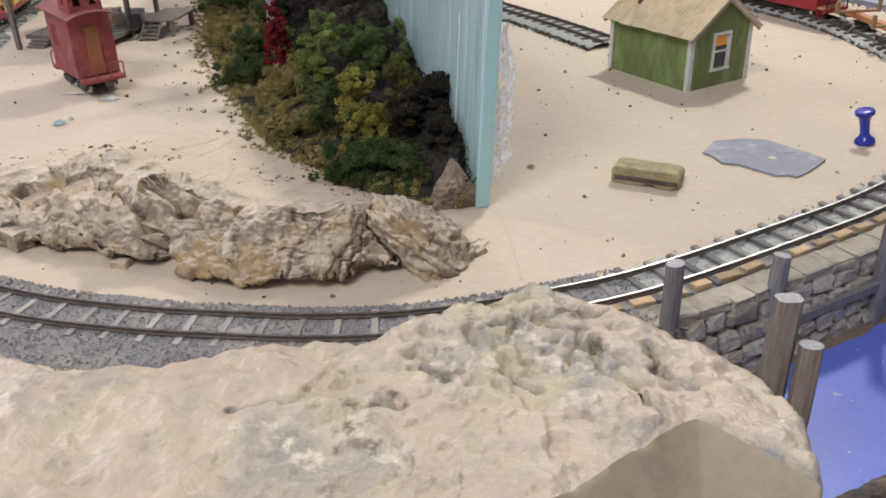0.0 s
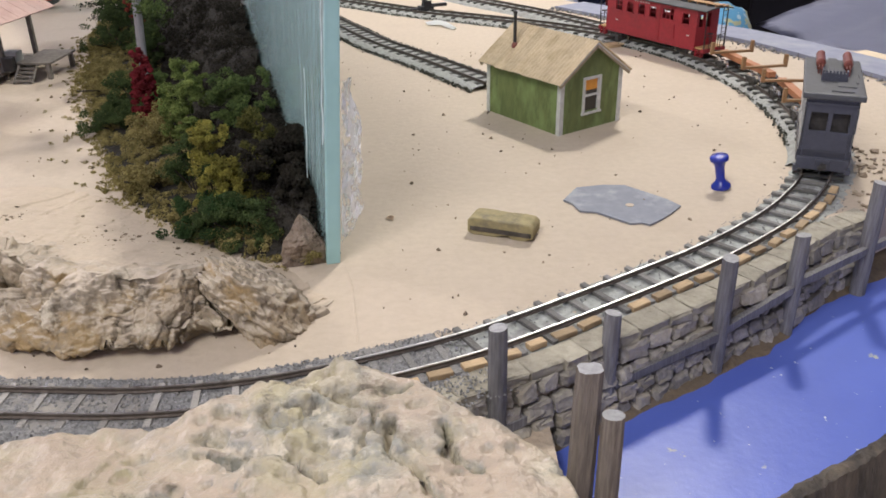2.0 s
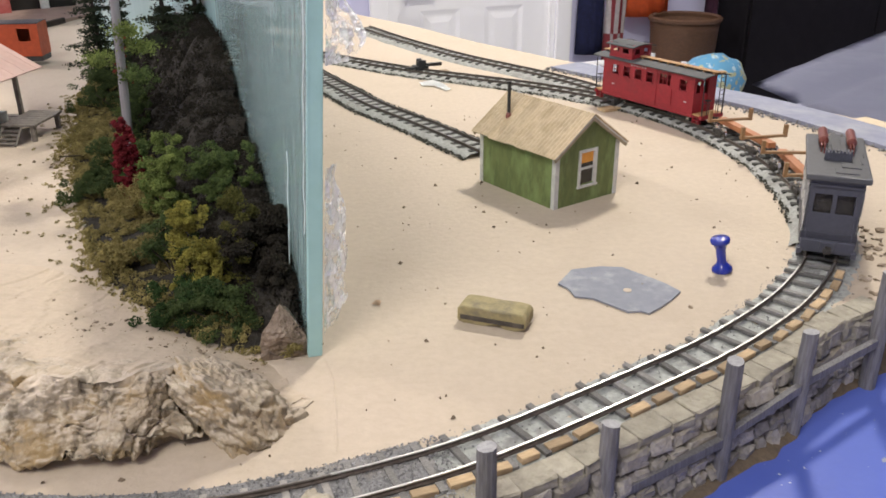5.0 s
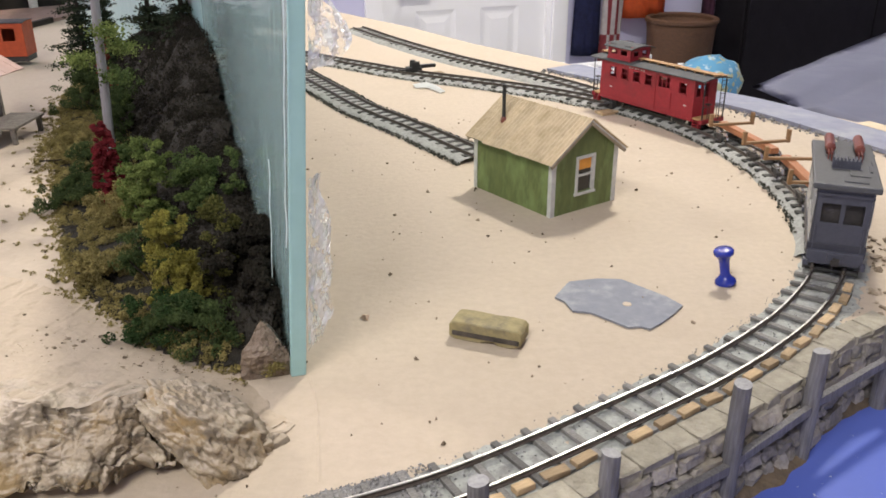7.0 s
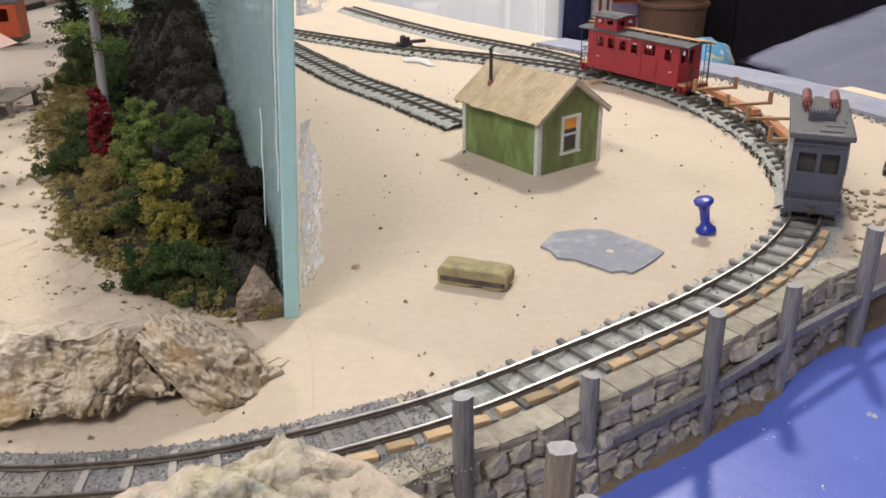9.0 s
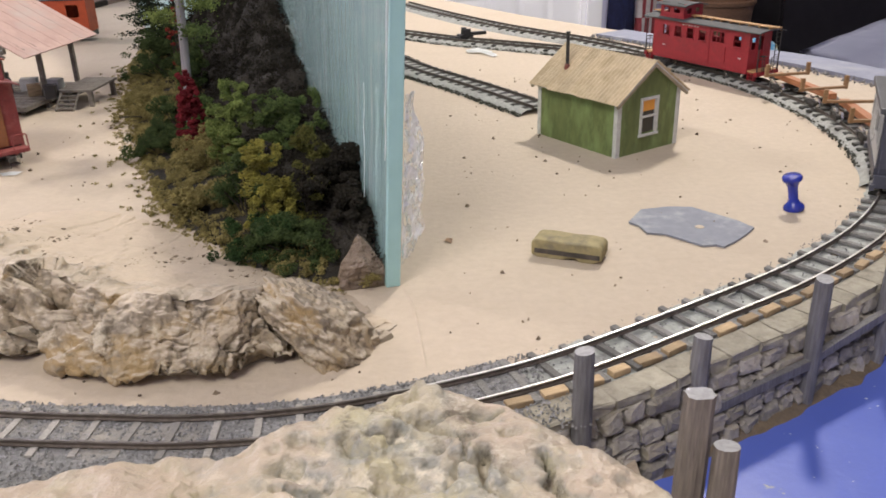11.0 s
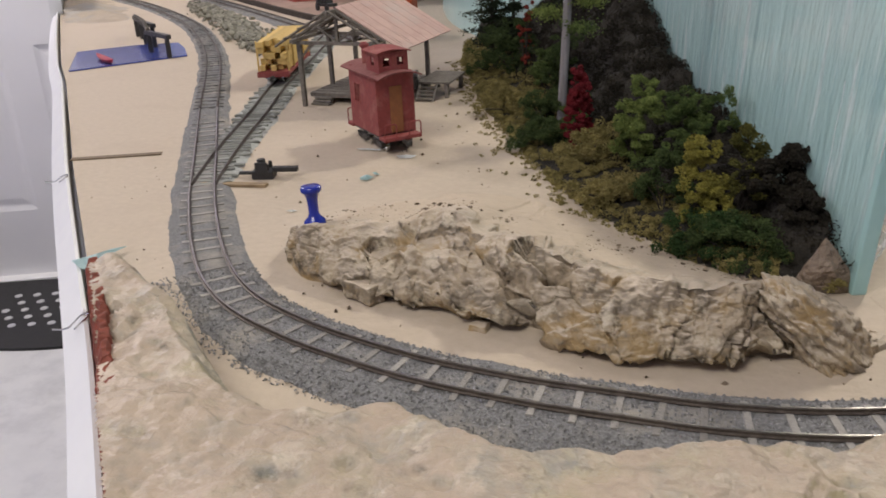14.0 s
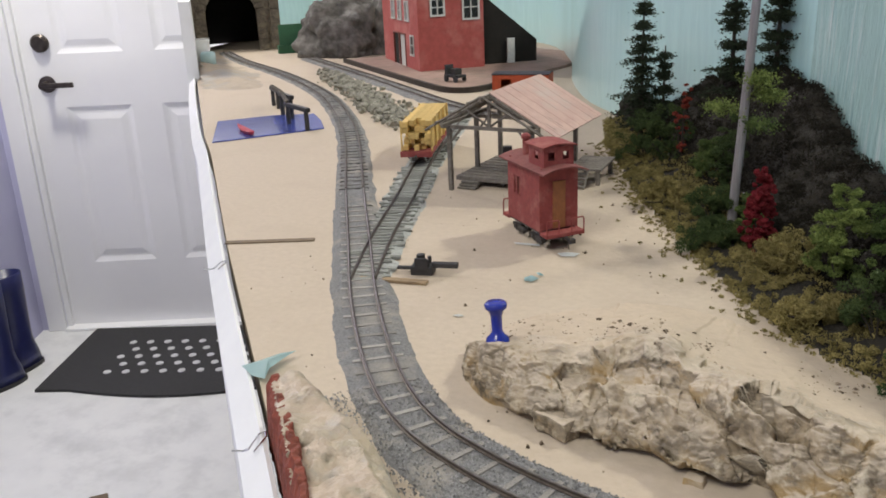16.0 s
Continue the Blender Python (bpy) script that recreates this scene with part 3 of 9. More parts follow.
tagged(ob, "teal foam edge at the end of the backdrop", "trim", kind="structure")


def film_crease(x, lean, y, z0, z1, r):
    """A gathered fold of clear film, its highlight put into the pale colour."""
    bm = bmesh.new()
    rings = []
    for z in np.linspace(z0, z1, 40):
        w = r * (0.65 + 0.6 * abs(noise.noise(Vector((x * 300, 0, z * 140)))))
        c = x + lean * z + 0.0006 * noise.noise(Vector((1, x * 300, z * 60)))
        rings.append([bm.verts.new((c + w * math.cos(k * math.pi / 3), y + w * math.sin(k * math.pi / 3), z)) for k in range(6)])
    for lo, hi in zip(rings, rings[1:]):
        for k in range(6):
            bm.faces.new((lo[k], lo[(k + 1) % 6], hi[(k + 1) % 6], hi[k]))
    part("film_crease", bm, CREASE, backdrop, "fold of clear film with its highlight painted white", smooth=True)


# Pale base colour paints in the bright line along the folds.
CREASE = surface("film_fold_highlight", (0.74, 0.83, 0.83), (0.62, 0.73, 0.73), 300, 0.12, coat=1.0, bump=0.0004, stretch=(1, 1, 0.3))
film_crease(0.0778, 0.065, 0.5008, 0.070, 0.194, 0.0004)
film_crease(0.0652, 0.062, 0.5420, 0.028, 0.100, 0.0003)


def plastic_wrap():
    """Clear wrinkled film that hangs over the end of the backdrop."""
    m, nt, b = tree("clear_film")
    bumped(nt, b, grainy(nt, stretched(nt, where(nt), (1, 1, 0.5)), 260.0, 4.0), 0.003, 1.0)
    clear = nt.nodes.new("ShaderNodeBsdfTransparent")
    through_ = nt.nodes.new("ShaderNodeBsdfDiffuse")
    through_.inputs[0].default_value = (0.95, 0.96, 0.96, 1)
    shine = nt.nodes.new("ShaderNodeBsdfGlossy")
    shine.inputs["Color"].default_value, shine.inputs["Roughness"].default_value = (0.95, 0.96, 0.96, 1), 0.22
    body = nt.nodes.new("ShaderNodeMixShader")
    body.inputs[0].default_value = 0.62
    nt.links.new(shine.outputs[0], body.inputs[1])
    nt.links.new(through_.outputs[0], body.inputs[2])
    both = nt.nodes.new("ShaderNodeMixShader")
    # White diffuse patches, spread by noise, stand in for glints on the wrinkles.
    white_glints = nt.nodes.new("ShaderNodeMapRange")
    white_glints.inputs["To Min"].default_value, white_glints.inputs["To Max"].default_value = 0.14, 0.92
    nt.links.new(grainy(nt, stretched(nt, where(nt), (1, 1, 0.55)), 170.0, 4.0, 0.6, 0.41, 0.53), white_glints.inputs["Value"])
    nt.links.new(white_glints.outputs[0], both.inputs[0])
    nt.links.new(clear.outputs[0], both.inputs[1])
    nt.links.new(body.outputs[0], both.inputs[2])
    nt.links.new(both.outputs[0], nt.nodes["Material Output"].inputs["Surface"])
    top = thing("plastic_wrap", "clear wrinkled plastic film hanging from the backdrop's end", "plastic film")
    for z0, z1, wide in ((0.010, 0.100, 0.0112), (0.150, 0.182, 0.017)):
        bm = bmesh.new()
        rows = []
        for i in range(72):
            z = z0 + (z1 - z0) * i / 71
            w = wide * (0.45 + 0.55 * math.sin(math.pi * min(1.0, i / 71 + 0.08))) * (1 + 0.35 * noise.noise(Vector((z * 60, 0, 4))))
            row = []
            for j in range(15):
                u = j / 14
                f = 0.005 * noise.noise(Vector((u * 4, z * 90, 9))) + 0.005 * abs(noise.noise(Vector((u * 7, z * 240, 2)))) + 0.0012 * noise.noise(Vector((u * 30, z * 700, 2)))
                row.append(bm.verts.new((0.0870 + 0.065 * z + w * u, 0.5090 + 0.012 * u + f, z)))
            rows.append(row)
        for a, c in zip(rows, rows[1:]):
            for j in range(14):
                bm.faces.new((a[j], a[j + 1], c[j + 1]))
                bm.faces.new((a[j], c[j + 1], c[j]))
        ob = part("film", bm, m, top, smooth=False)
        ob.visible_shadow = False


plastic_wrap()

# ---- rock material ----
def rock_material(name, pale, grey, ochre, stain, cream, dust, patches=(), rough=0.5, split=1.0, relief=0.0033):
    """Broken plaster rock: mottled faces with dust on what lies flat, and fine cracks."""
    m, nt, b = tree(name)
    at = where(nt)

    def calc(op, a, c=None):
        n = nt.nodes.new("ShaderNodeMath")
        n.operation = op
        n.use_clamp = op == "MULTIPLY"
        for i, q in ((0, a), (1, c)):
            if isinstance(q, float):
                n.inputs[i].default_value = q
            elif q is not None:
                nt.links.new(q, n.inputs[i])
        return n.outputs[0]

    c = mixed(nt, grainy(nt, at, 50.0, 6.0, 0.66, 0.43, 0.57), pale, grey)
    c = mixed(nt, grainy(nt, stretched(nt, at, (1, 1, 1.8)), 30.0, 5.0, 0.65, 0.52, 0.62), c, ochre)
    c = mixed(nt, grainy(nt, at, 38.0, 6.0, 0.75, 0.54, 0.64), c, stain)
    c = mixed(nt, grainy(nt, at, 75.0, 6.0, 0.66, 0.55, 0.65), c, cream)
    # where dust lies: what faces up
    g = nt.nodes.new("ShaderNodeNewGeometry")
    xyz = nt.nodes.new("ShaderNodeSeparateXYZ")
    nt.links.new(g.outputs["Normal"], xyz.inputs[0])
    flat = nt.nodes.new("ShaderNodeMapRange")
    flat.inputs["From Min"].default_value, flat.inputs["From Max"].default_value = 0.55, 0.92
    nt.links.new(xyz.outputs["Z"], flat.inputs["Value"])
    dusty = calc("MULTIPLY", flat.outputs[0], grainy(nt, at, 45.0, 5.0, 0.65, 0.25, 0.55))
    for x, y, r in patches:
        d = nt.nodes.new("ShaderNodeVectorMath")
        d.operation = "DISTANCE"
        nt.links.new(stretched(nt, at, (1, 1, 0.3)), d.inputs[0])
        d.inputs[1].default_value = (x, y, 0.01)
        away_ = nt.nodes.new("ShaderNodeMapRange")
        away_.inputs["From Min"].default_value, away_.inputs["From Max"].default_value = r * 0.55, r * 1.15
        nt.links.new(calc("ADD", d.outputs["Value"], calc("MULTIPLY", grainy(nt, at, 40.0, 5.0, 0.65, 0.3, 0.7), r * 0.5)), away_.inputs["Value"])
        dusty = calc("MULTIPLY", dusty, away_.outputs[0])
    fine = mixed(nt, grainy(nt, at, 260.0, 4.0, 0.6, 0.3, 0.7), dust, tuple(q * 0.86 for q in dust))
    fine = mixed(nt, grainy(nt, at, 24.0, 4.0, 0.6, 0.45, 0.75), fine, tuple(q * 1.12 for q in dust))
    c = mixed(nt, dusty, c, fine)
    cracks = nt.nodes.new("ShaderNodeTexVoronoi")
    cracks.feature = "DISTANCE_TO_EDGE"
    cracks.inputs["Scale"].default_value = 75.0
    warped = nt.nodes.new("ShaderNodeVectorMath")
    warped.operation = "MULTIPLY_ADD"
    warp = nt.nodes.new("ShaderNodeTexNoise")
    warp.inputs["Scale"].default_value, warp.inputs["Detail"].default_value = 90.0, 4.0
    nt.links.new(at, warp.inputs["Vector"])
    nt.links.new(warp.outputs["Color"], warped.inputs[0])
    warped.inputs[1].default_value = (0.02, 0.02, 0.02)
    nt.links.new(at, warped.inputs[2])
    nt.links.new(warped.outputs[0], cracks.inputs["Vector"])
    line = nt.nodes.new("ShaderNodeMapRange")
    line.inputs["From Min"].default_value, line.inputs["From Max"].default_value = 0.0, 0.07
    nt.links.new(cracks.outputs["Distance"], line.inputs["Value"])
    some = calc("MULTIPLY", grainy(nt, at, 34.0, 3.0, 0.5, 0.56, 0.64), split)
    open_ = calc("MULTIPLY", calc("SUBTRACT", 1.0, line.outputs[0]), some)
    c = mixed(nt, calc("MULTIPLY", open_, 0.15), c, tuple(q * 0.4 for q in stain))
    nt.links.new(c, b.inputs["Base Color"])
    b.inputs["Roughness"].default_value = rough
    b.inputs["Specular IOR Level"].default_value = 0.4
    h = calc("ADD", grainy(nt, at, 95.0, 4.0, 0.56, 0.2, 0.8), calc("MULTIPLY", grainy(nt, at, 380.0, 3.0, 0.5, 0.2, 0.8), 0.28))
    h = calc("SUBTRACT", h, calc("MULTIPLY", open_, 0.5))
    bumped(nt, b, h, relief, 0.9)
    return m


DUST = (0.54, 0.457, 0.36)
ROCK_MID = rock_material("weathered_plaster_rock", (0.42, 0.34, 0.24), (0.24, 0.198, 0.145), (0.37, 0.265, 0.135), (0.10, 0.08, 0.055), (0.60, 0.53, 0.41), DUST, split=0.0, relief=0.0015)
SAND_DRIFT = surface("drifted_sand", (0.55, 0.455, 0.35), (0.50, 0.412, 0.315), 240, 0.75, bump=0.0003, stain=(0.43, 0.35, 0.265), stain_scale=40, stain_hi=0.8)
ROCK_FRONT = rock_material("pale_plaster_rock", (0.45, 0.40, 0.30), (0.29, 0.285, 0.25), (0.42, 0.375, 0.245), (0.12, 0.105, 0.08), (0.64, 0.58, 0.475), (0.475, 0.385, 0.30),
                           ((0.090, 0.316, 0.044), (0.112, 0.290, 0.026), (0.03, 0.262, 0.036), (0.172, 0.285, 0.014)), 0.42, 0.0, 0.0012)


def cells_of(v, seeds, flat=(1.0, 1.0, 1.0)):
    """Which broken block each place lies in, and how near to a crack it is."""
    s = seeds * np.array(flat)
    q = v * np.array(flat)
    near = np.full(len(v), 9.0)
    next_ = np.full(len(v), 9.0)
    who = np.zeros(len(v), int)
    for k in range(len(s)):
        d = np.sqrt(((q - s[k]) ** 2).sum(1))
        first = d < near
        next_ = np.where(first, near, np.minimum(next_, d))
        who = np.where(first, k, who)
        near = np.where(first, d, near)
    return who, next_ - near


def rocky(name, xs, ys, height, keep, push, material, smooth_at=None):
    """A rock: a grid with its heights, each place pushed along its normal."""
    X, Y = np.meshgrid(xs, ys)
    p = np.stack((X.ravel(), Y.ravel()), -1)
    z = height(p)
    ok = keep(p, z)
    w, h = len(xs), len(ys)
    gy, gx = np.gradient(z.reshape(h, w), ys, xs)
    n = np.column_stack((-gx.ravel(), -gy.ravel(), np.ones(w * h)))
    n /= np.linalg.norm(n, axis=1)[:, None]
    okg = ok.reshape(h, w)
    cell = okg[:-1, :-1] & okg[1:, :-1] & okg[:-1, 1:] & okg[1:, 1:]
    j, i = np.nonzero(cell)
    f = np.stack((j * w + i, j * w + i + 1, (j + 1) * w + i + 1, (j + 1) * w + i), -1)
    used, f = np.unique(f, return_inverse=True)
    f = f.reshape(-1, 4)
    v = np.column_stack((p, z))[used]
    v = push(v, n[used])
    me = bpy.data.meshes.new(name)
    me.from_pydata(v.tolist(), [], f.tolist())
    ob = placed(name, me, material, smooth=True)
    return ob, v, f


# ---- the outcrop behind the track ----
MID_FRONT = [(-0.236, 0.534), (-0.231, 0.511), (-0.216, 0.490), (-0.195, 0.473), (-0.168, 0.459), (-0.150, 0.454), (-0.130, 0.449), (-0.105, 0.4375), (-0.075, 0.432), (-0.052, 0.4185), (-0.034, 0.4125), (-0.010, 0.4115), (0.012, 0.4125), (0.027, 0.4225),
             (0.045, 0.430), (0.062, 0.436), (0.078, 0.446), (0.086, 0.460)]
MID_BACK = [(-0.236, 0.534), (-0.228, 0.575), (-0.185, 0.622), (-0.12, 0.632), (-0.068, 0.606), (-0.01, 0.556), (0.03, 0.520), (0.066, 0.496), (0.086, 0.460)]
rk = np.random.default_rng(17)


def spaced(points, n):
    """n plan points evenly along a smooth line."""
    s, xy, _ = smooth_line(points, 0.001)
    u = np.linspace(0, s[-1], n)
    return np.column_stack([np.interp(u, s, xy[:, k]) for k in (0, 1)])


def at_x(x, table):
    return np.interp(x, [q[0] for q in table], [q[1] for q in table])


MID_F, MID_B = spaced(MID_FRONT, 520), spaced(MID_BACK, 520)
MID_TOP = [(-0.236, 0.004), (-0.225, 0.018), (-0.205, 0.0265), (-0.180, 0.027), (-0.158, 0.030), (-0.142, 0.038), (-0.125, 0.0405), (-0.105, 0.0365), (-0.075, 0.0355), (-0.03, 0.0345), (0.0, 0.034), (0.025, 0.031), (0.045, 0.020), (0.062, 0.005), (0.086, 0.0006)]
MID_RUN = [(-0.236, 0.010), (-0.205, 0.018), (-0.17, 0.034), (-0.14, 0.050), (-0.12, 0.046), (-0.09, 0.028), (-0.05, 0.022), (-0.01, 0.019), (0.03, 0.021), (0.086, 0.014)]


def mid_height(p):
    """The dusty back of the outcrop, as a height over the plan."""
    d, _ = away(p, MID_F[::8])
    b, _ = away(p, MID_B[::8])
    run, top = at_x(p[:, 0], MID_RUN), at_x(p[:, 0], MID_TOP)
    z = np.where(d < run, top * d / run, top * np.clip(b / (b + d - run + 1e-6), 0, 1) ** 1.15)
    return np.where(inside(p, [tuple(q) for q in MID_F[::8]] + [tuple(q) for q in MID_B[::-8]]), z, -0.004)


def outcrop_surface():
    """Lines run from the foot over the broken face and the crest down the dusty back."""
    fx = MID_F[:, 0]
    d = MID_B - MID_F
    reach = np.linalg.norm(d, axis=1)
    d = d / np.maximum(reach, 1e-6)[:, None]
    n3 = np.column_stack((MID_F, np.zeros(len(fx))))
    top = at_x(fx, MID_TOP) * (1 + 0.10 * wobble(n3, 45.0, 3, 4.0))
    run = np.minimum(at_x(fx, MID_RUN) * (1 + 0.30 * wobble(n3, 40.0, 3, 6.0)), reach * 0.6)
    lip = np.minimum(0.0050 + 0.0040 * wobble(n3, 75.0, 3, 8.0), top * 0.5)
    hollow = np.minimum(0.0115, run * 0.55) * ease(-0.21, -0.18, fx)
    cols = []
    for q in (0.0, 0.5, 0.9):
        cols.append((hollow * (1 - 0.25 * q), -0.002 + (lip + 0.001) * q))
    for q in np.linspace(0, 1, 78):
        bow = 0.30 * np.sin(math.pi * q) * run * 0.35
        cols.append((run * q ** 1.15 - bow * 0.5 + 0.0 * q, lip + (top - lip) * (1 - (1 - q) ** 1.35)))
    for q in np.linspace(0, 1, 60)[1:]:
        calm = at_x(fx, MID_TOP) + (top - at_x(fx, MID_TOP)) * max(0.0, 1 - 5 * q)
        cols.append((run + (reach - run) * q, calm * (1 - q) ** 1.15 - 0.0012 * q))
    m = len(cols)
    ins = np.stack([c[0] for c in cols], 1)
    z = np.stack([np.broadcast_to(c[1], fx.shape) for c in cols], 1)
    P = np.stack((MID_F[:, None, 0] + d[:, None, 0] * ins, MID_F[:, None, 1] + d[:, None, 1] * ins, z), -1)
    ga, gb = np.gradient(P, axis=0), np.gradient(P, axis=1)
    N = np.cross(ga, gb)
    N /= np.maximum(np.linalg.norm(N, axis=2), 1e-12)[..., None]
    face = np.concatenate((np.array([0.0, 0.2, 0.7]), np.ones(70), np.linspace(1, 0.45, 8), 0.45 * (1 - ease(0.0, 0.35, np.linspace(0, 1, 60)[1:])) + 0.05))
    fade = np.broadcast_to(face, (len(fx), m)).copy()
    fade[:, -1] = 0
    fade *= (ease(0.0, 0.03, np.linspace(0, 1, len(fx))) * ease(0.0, 0.06, np.linspace(1, 0, len(fx))))[:, None]
    v, n, f = P.reshape(-1, 3), N.reshape(-1, 3), fade.ravel()
    if n[:, 2].mean() < 0:
        n = -n
    warp = np.column_stack([wobble(v, 70.0, 3, s_) for s_ in (21.0, 27.0, 33.0)])
    step = np.zeros(len(v))
    for count, jump, tilt, gape, stretch in ((60, 0.0034, 0.24, 0.0016, (1.0, 1.0, 1.2)), (300, 0.0010, 0.16, 0.0003, (1.0, 1.0, 1.1)), (1500, 0.0003, 0.12, 0.0, (1.0, 1.0, 1.0))):
        seeds = np.column_stack((rk.uniform(-0.25, 0.10, count), rk.uniform(0.40, 0.53, count), rk.uniform(-0.005, 0.05, count)))
        lean = rk.uniform(-1, 1, (count, 4))
        who, crack = cells_of(v + warp * (0.005 if count < 100 else 0.002), seeds, stretch)
        t = lean[who]
        step += jump * t[:, 3] + tilt * ((v - seeds[who]) * t[:, :3]).sum(1) - gape * (1 - ease(0.0, 0.0016, crack)) * (t[:, 0] > -0.2)
    step += 0.0007 * (1 - 2.4 * np.abs(wobble(v, 110.0, 4, 5.0))) + 0.0004 * wobble(v, 420.0, 3, 15.0)
    # hollows that stay in shade: beside the boulder, and behind the split sheet further along
    x, zz = v[:, 0], v[:, 2]
    for x0, z0, wx_, wz, deep in ((0.027, 0.006, 0.0075, 0.013, 0.010), (-0.078, 0.003, 0.006, 0.008, 0.008), (-0.124, 0.004, 0.016, 0.0035, 0.007), (-0.150, 0.020, 0.0035, 0.018, 0.005), (-0.066, 0.026, 0.007, 0.004, 0.004), (0.004, 0.024, 0.008, 0.004, 0.0035), (-0.018, 0.022, 0.005, 0.006, 0.004)):
        step -= deep * np.exp(-((x - x0 + 0.003 * warp[:, 0]) / wx_) ** 2 - ((zz - z0) / wz) ** 2)
    v = v + n * (step * f)[:, None]
    i, j = np.meshgrid(np.arange(len(fx) - 1), np.arange(m - 1), indexing="ij")
    q = np.stack((i * m + j, (i + 1) * m + j, (i + 1) * m + j + 1, i * m + j + 1), -1).reshape(-1, 4)
    me = bpy.data.meshes.new("rock_outcrop")
    me.from_pydata(v.tolist(), [], q.tolist())
    ob = placed("rock_outcrop", me, ROCK_MID, smooth=True)
    ob.data.materials.append(SAND_DRIFT)
    c = v[q].mean(1)
    back = (q[:, 0] % m - 81) / 59.0
    ob.data.polygons.foreach_set("material_index", (back + 0.25 * wobble(c, 60.0, 4, 51.0) > 0.16).astype(np.int32))
    return ob


outcrop = outcrop_surface()
tagged(outcrop, "craggy weathered tan plaster rock outcrop behind the track", "rock")


def ribbed_boulder():
    """The leaning boulder at the outcrop's end, scored by slanting ribs."""
    bm = bmesh.new()
    bmesh.ops.create_icosphere(bm, subdivisions=6, radius=1.0)
    seeds = np.random.default_rng(5).normal(0, 1, (40, 3))
    seeds /= np.linalg.norm(seeds, axis=1)[:, None]
    v = np.array([q.co[:] for q in bm.verts])
    w = v + np.column_stack([wobble(v, 2.2, 3, s_) for s_ in (1.0, 2.0, 3.0)]) * 0.25
    who, crack = cells_of(w, seeds)
    lift = np.random.default_rng(6).uniform(-1, 1, 40)[who]
    r = 1 + 0.07 * lift - 0.05 * (1 - ease(0.0, 0.05, crack)) + 0.10 * wobble(v, 1.6, 4, 9.0)
    # flat broken faces: towards the track and on top
    for nx, ny, nz, cut in ((-0.15, -0.9, 0.42, 0.78), (-0.75, -0.55, -0.1, 0.74), (0.55, 0.1, 0.83, 0.74), (0.75, -0.55, 0.2, 0.80)):
        k = v @ np.array((nx, ny, nz)) / math.sqrt(nx * nx + ny * ny + nz * nz)
        r = np.where(k * r > cut, cut / np.maximum(k, 0.2) * (0.85 + 0.15 * r), r)
    along = v[:, 0] + 0.95 * v[:, 2] + 0.25 * v[:, 1]
    ribs = np.abs(((along * 2.3 + 0.55 * wobble(v, 2.6, 3, 12.0)) % 1.0) * 2 - 1)
    r = r + 0.11 * (ribs - 0.5) + 0.035 * (1 - 2.4 * np.abs(wobble(v, 6.0, 4, 15.0))) + 0.012 * wobble(v, 18.0, 3, 3.0)
    p = v * r[:, None] * np.array((0.0212, 0.0225, 0.0262))
    p[:, 0] -= 0.52 * p[:, 2]
    for q, co in zip(bm.verts, p):
        q.co = co
    part("boulder", bm, ROCK_MID, outcrop, "ribbed leaning boulder at the outcrop's end", smooth=True, m=pose(0.0525, 0.4410, 0.0085, 0, 0, 4))


ribbed_boulder()


def ledge_stone(x, y, z, size, turn, tilt, seed):
    """A squared block broken at its corners, set into the outcrop's face."""
    bm = bmesh.new()
    box(bm, -size[0], size[0], -size[1], size[1], -size[2], size[2], size[2] * 0.35)
    bmesh.ops.subdivide_edges(bm, edges=bm.edges[:], cuts=2, use_grid_fill=True)
    for v in bm.verts:
        q = v.co * 160 + Vector((seed, 0, 0))
        v.co += Vector((noise.noise(q), noise.noise(q + Vector((9, 0, 0))), noise.noise(q + Vector((0, 9, 0))))) * 0.0018
    part("ledge_stone", bm, ROCK_MID, outcrop, smooth=True, m=pose(x, y, z, tilt, 0, turn))


ledge_stone(-0.194, 0.4825, 0.0050, (0.0125, 0.006, 0.0040), -34, -8, 1.0)
ledge_stone(-0.199, 0.4890, 0.0125, (0.0135, 0.006, 0.0038), -36, -12, 5.0)
ledge_stone(-0.166, 0.4620, 0.0050, (0.0100, 0.006, 0.0045), -26, -8, 9.0)
ledge_stone(0.0715, 0.4440, 0.0012, (0.0062, 0.0050, 0.0038), 30, 4, 13.0)
ledge_stone(0.0790, 0.4475, 0.0004, (0.0042, 0.0034, 0.0026), 52, -4, 21.0)
ledge_stone(-0.100, 0.4385, 0.0006, (0.0045, 0.0040, 0.0024), -20, -6, 17.0)

# ---- the big rock bank in front ----
FRONT_RIM = [(-0.292, 0.434), (-0.262, 0.413), (-0.238, 0.394), (-0.205, 0.354), (-0.172, 0.324), (-0.150, 0.312), (-0.124, 0.316), (-0.109, 0.329), (-0.087, 0.310), (-0.063, 0.299), (-0.040, 0.306),
             (0.0, 0.319), (0.04, 0.322), (0.070, 0.335), (0.102, 0.344), (0.124, 0.338), (0.138, 0.322), (0.158, 0.304), (0.171, 0.293), (0.176, 0.272), (0.170, 0.24), (0.150, 0.19)]
FRONT_KEEP = [(-0.133, 0.188), (-0.178, 0.253), (-0.213, 0.303), (-0.269, 0.381), (-0.296, 0.418), (-0.288, 0.444), (-0.25, 0.52), (0.35, 0.52), (0.35, 0.16)]
FRONT_BIG = np.column_stack((rk.uniform(-0.02, 0.20, 120), rk.uniform(0.20, 0.36, 120), rk.uniform(-0.03, 0.06, 120)))
FRONT_TILT = rk.uniform(-1, 1, (120, 4))
FRONT_FINE = np.column_stack((rk.uniform(0.02, 0.20, 500), rk.uniform(0.23, 0.36, 500), rk.uniform(0.0, 0.06, 500)))
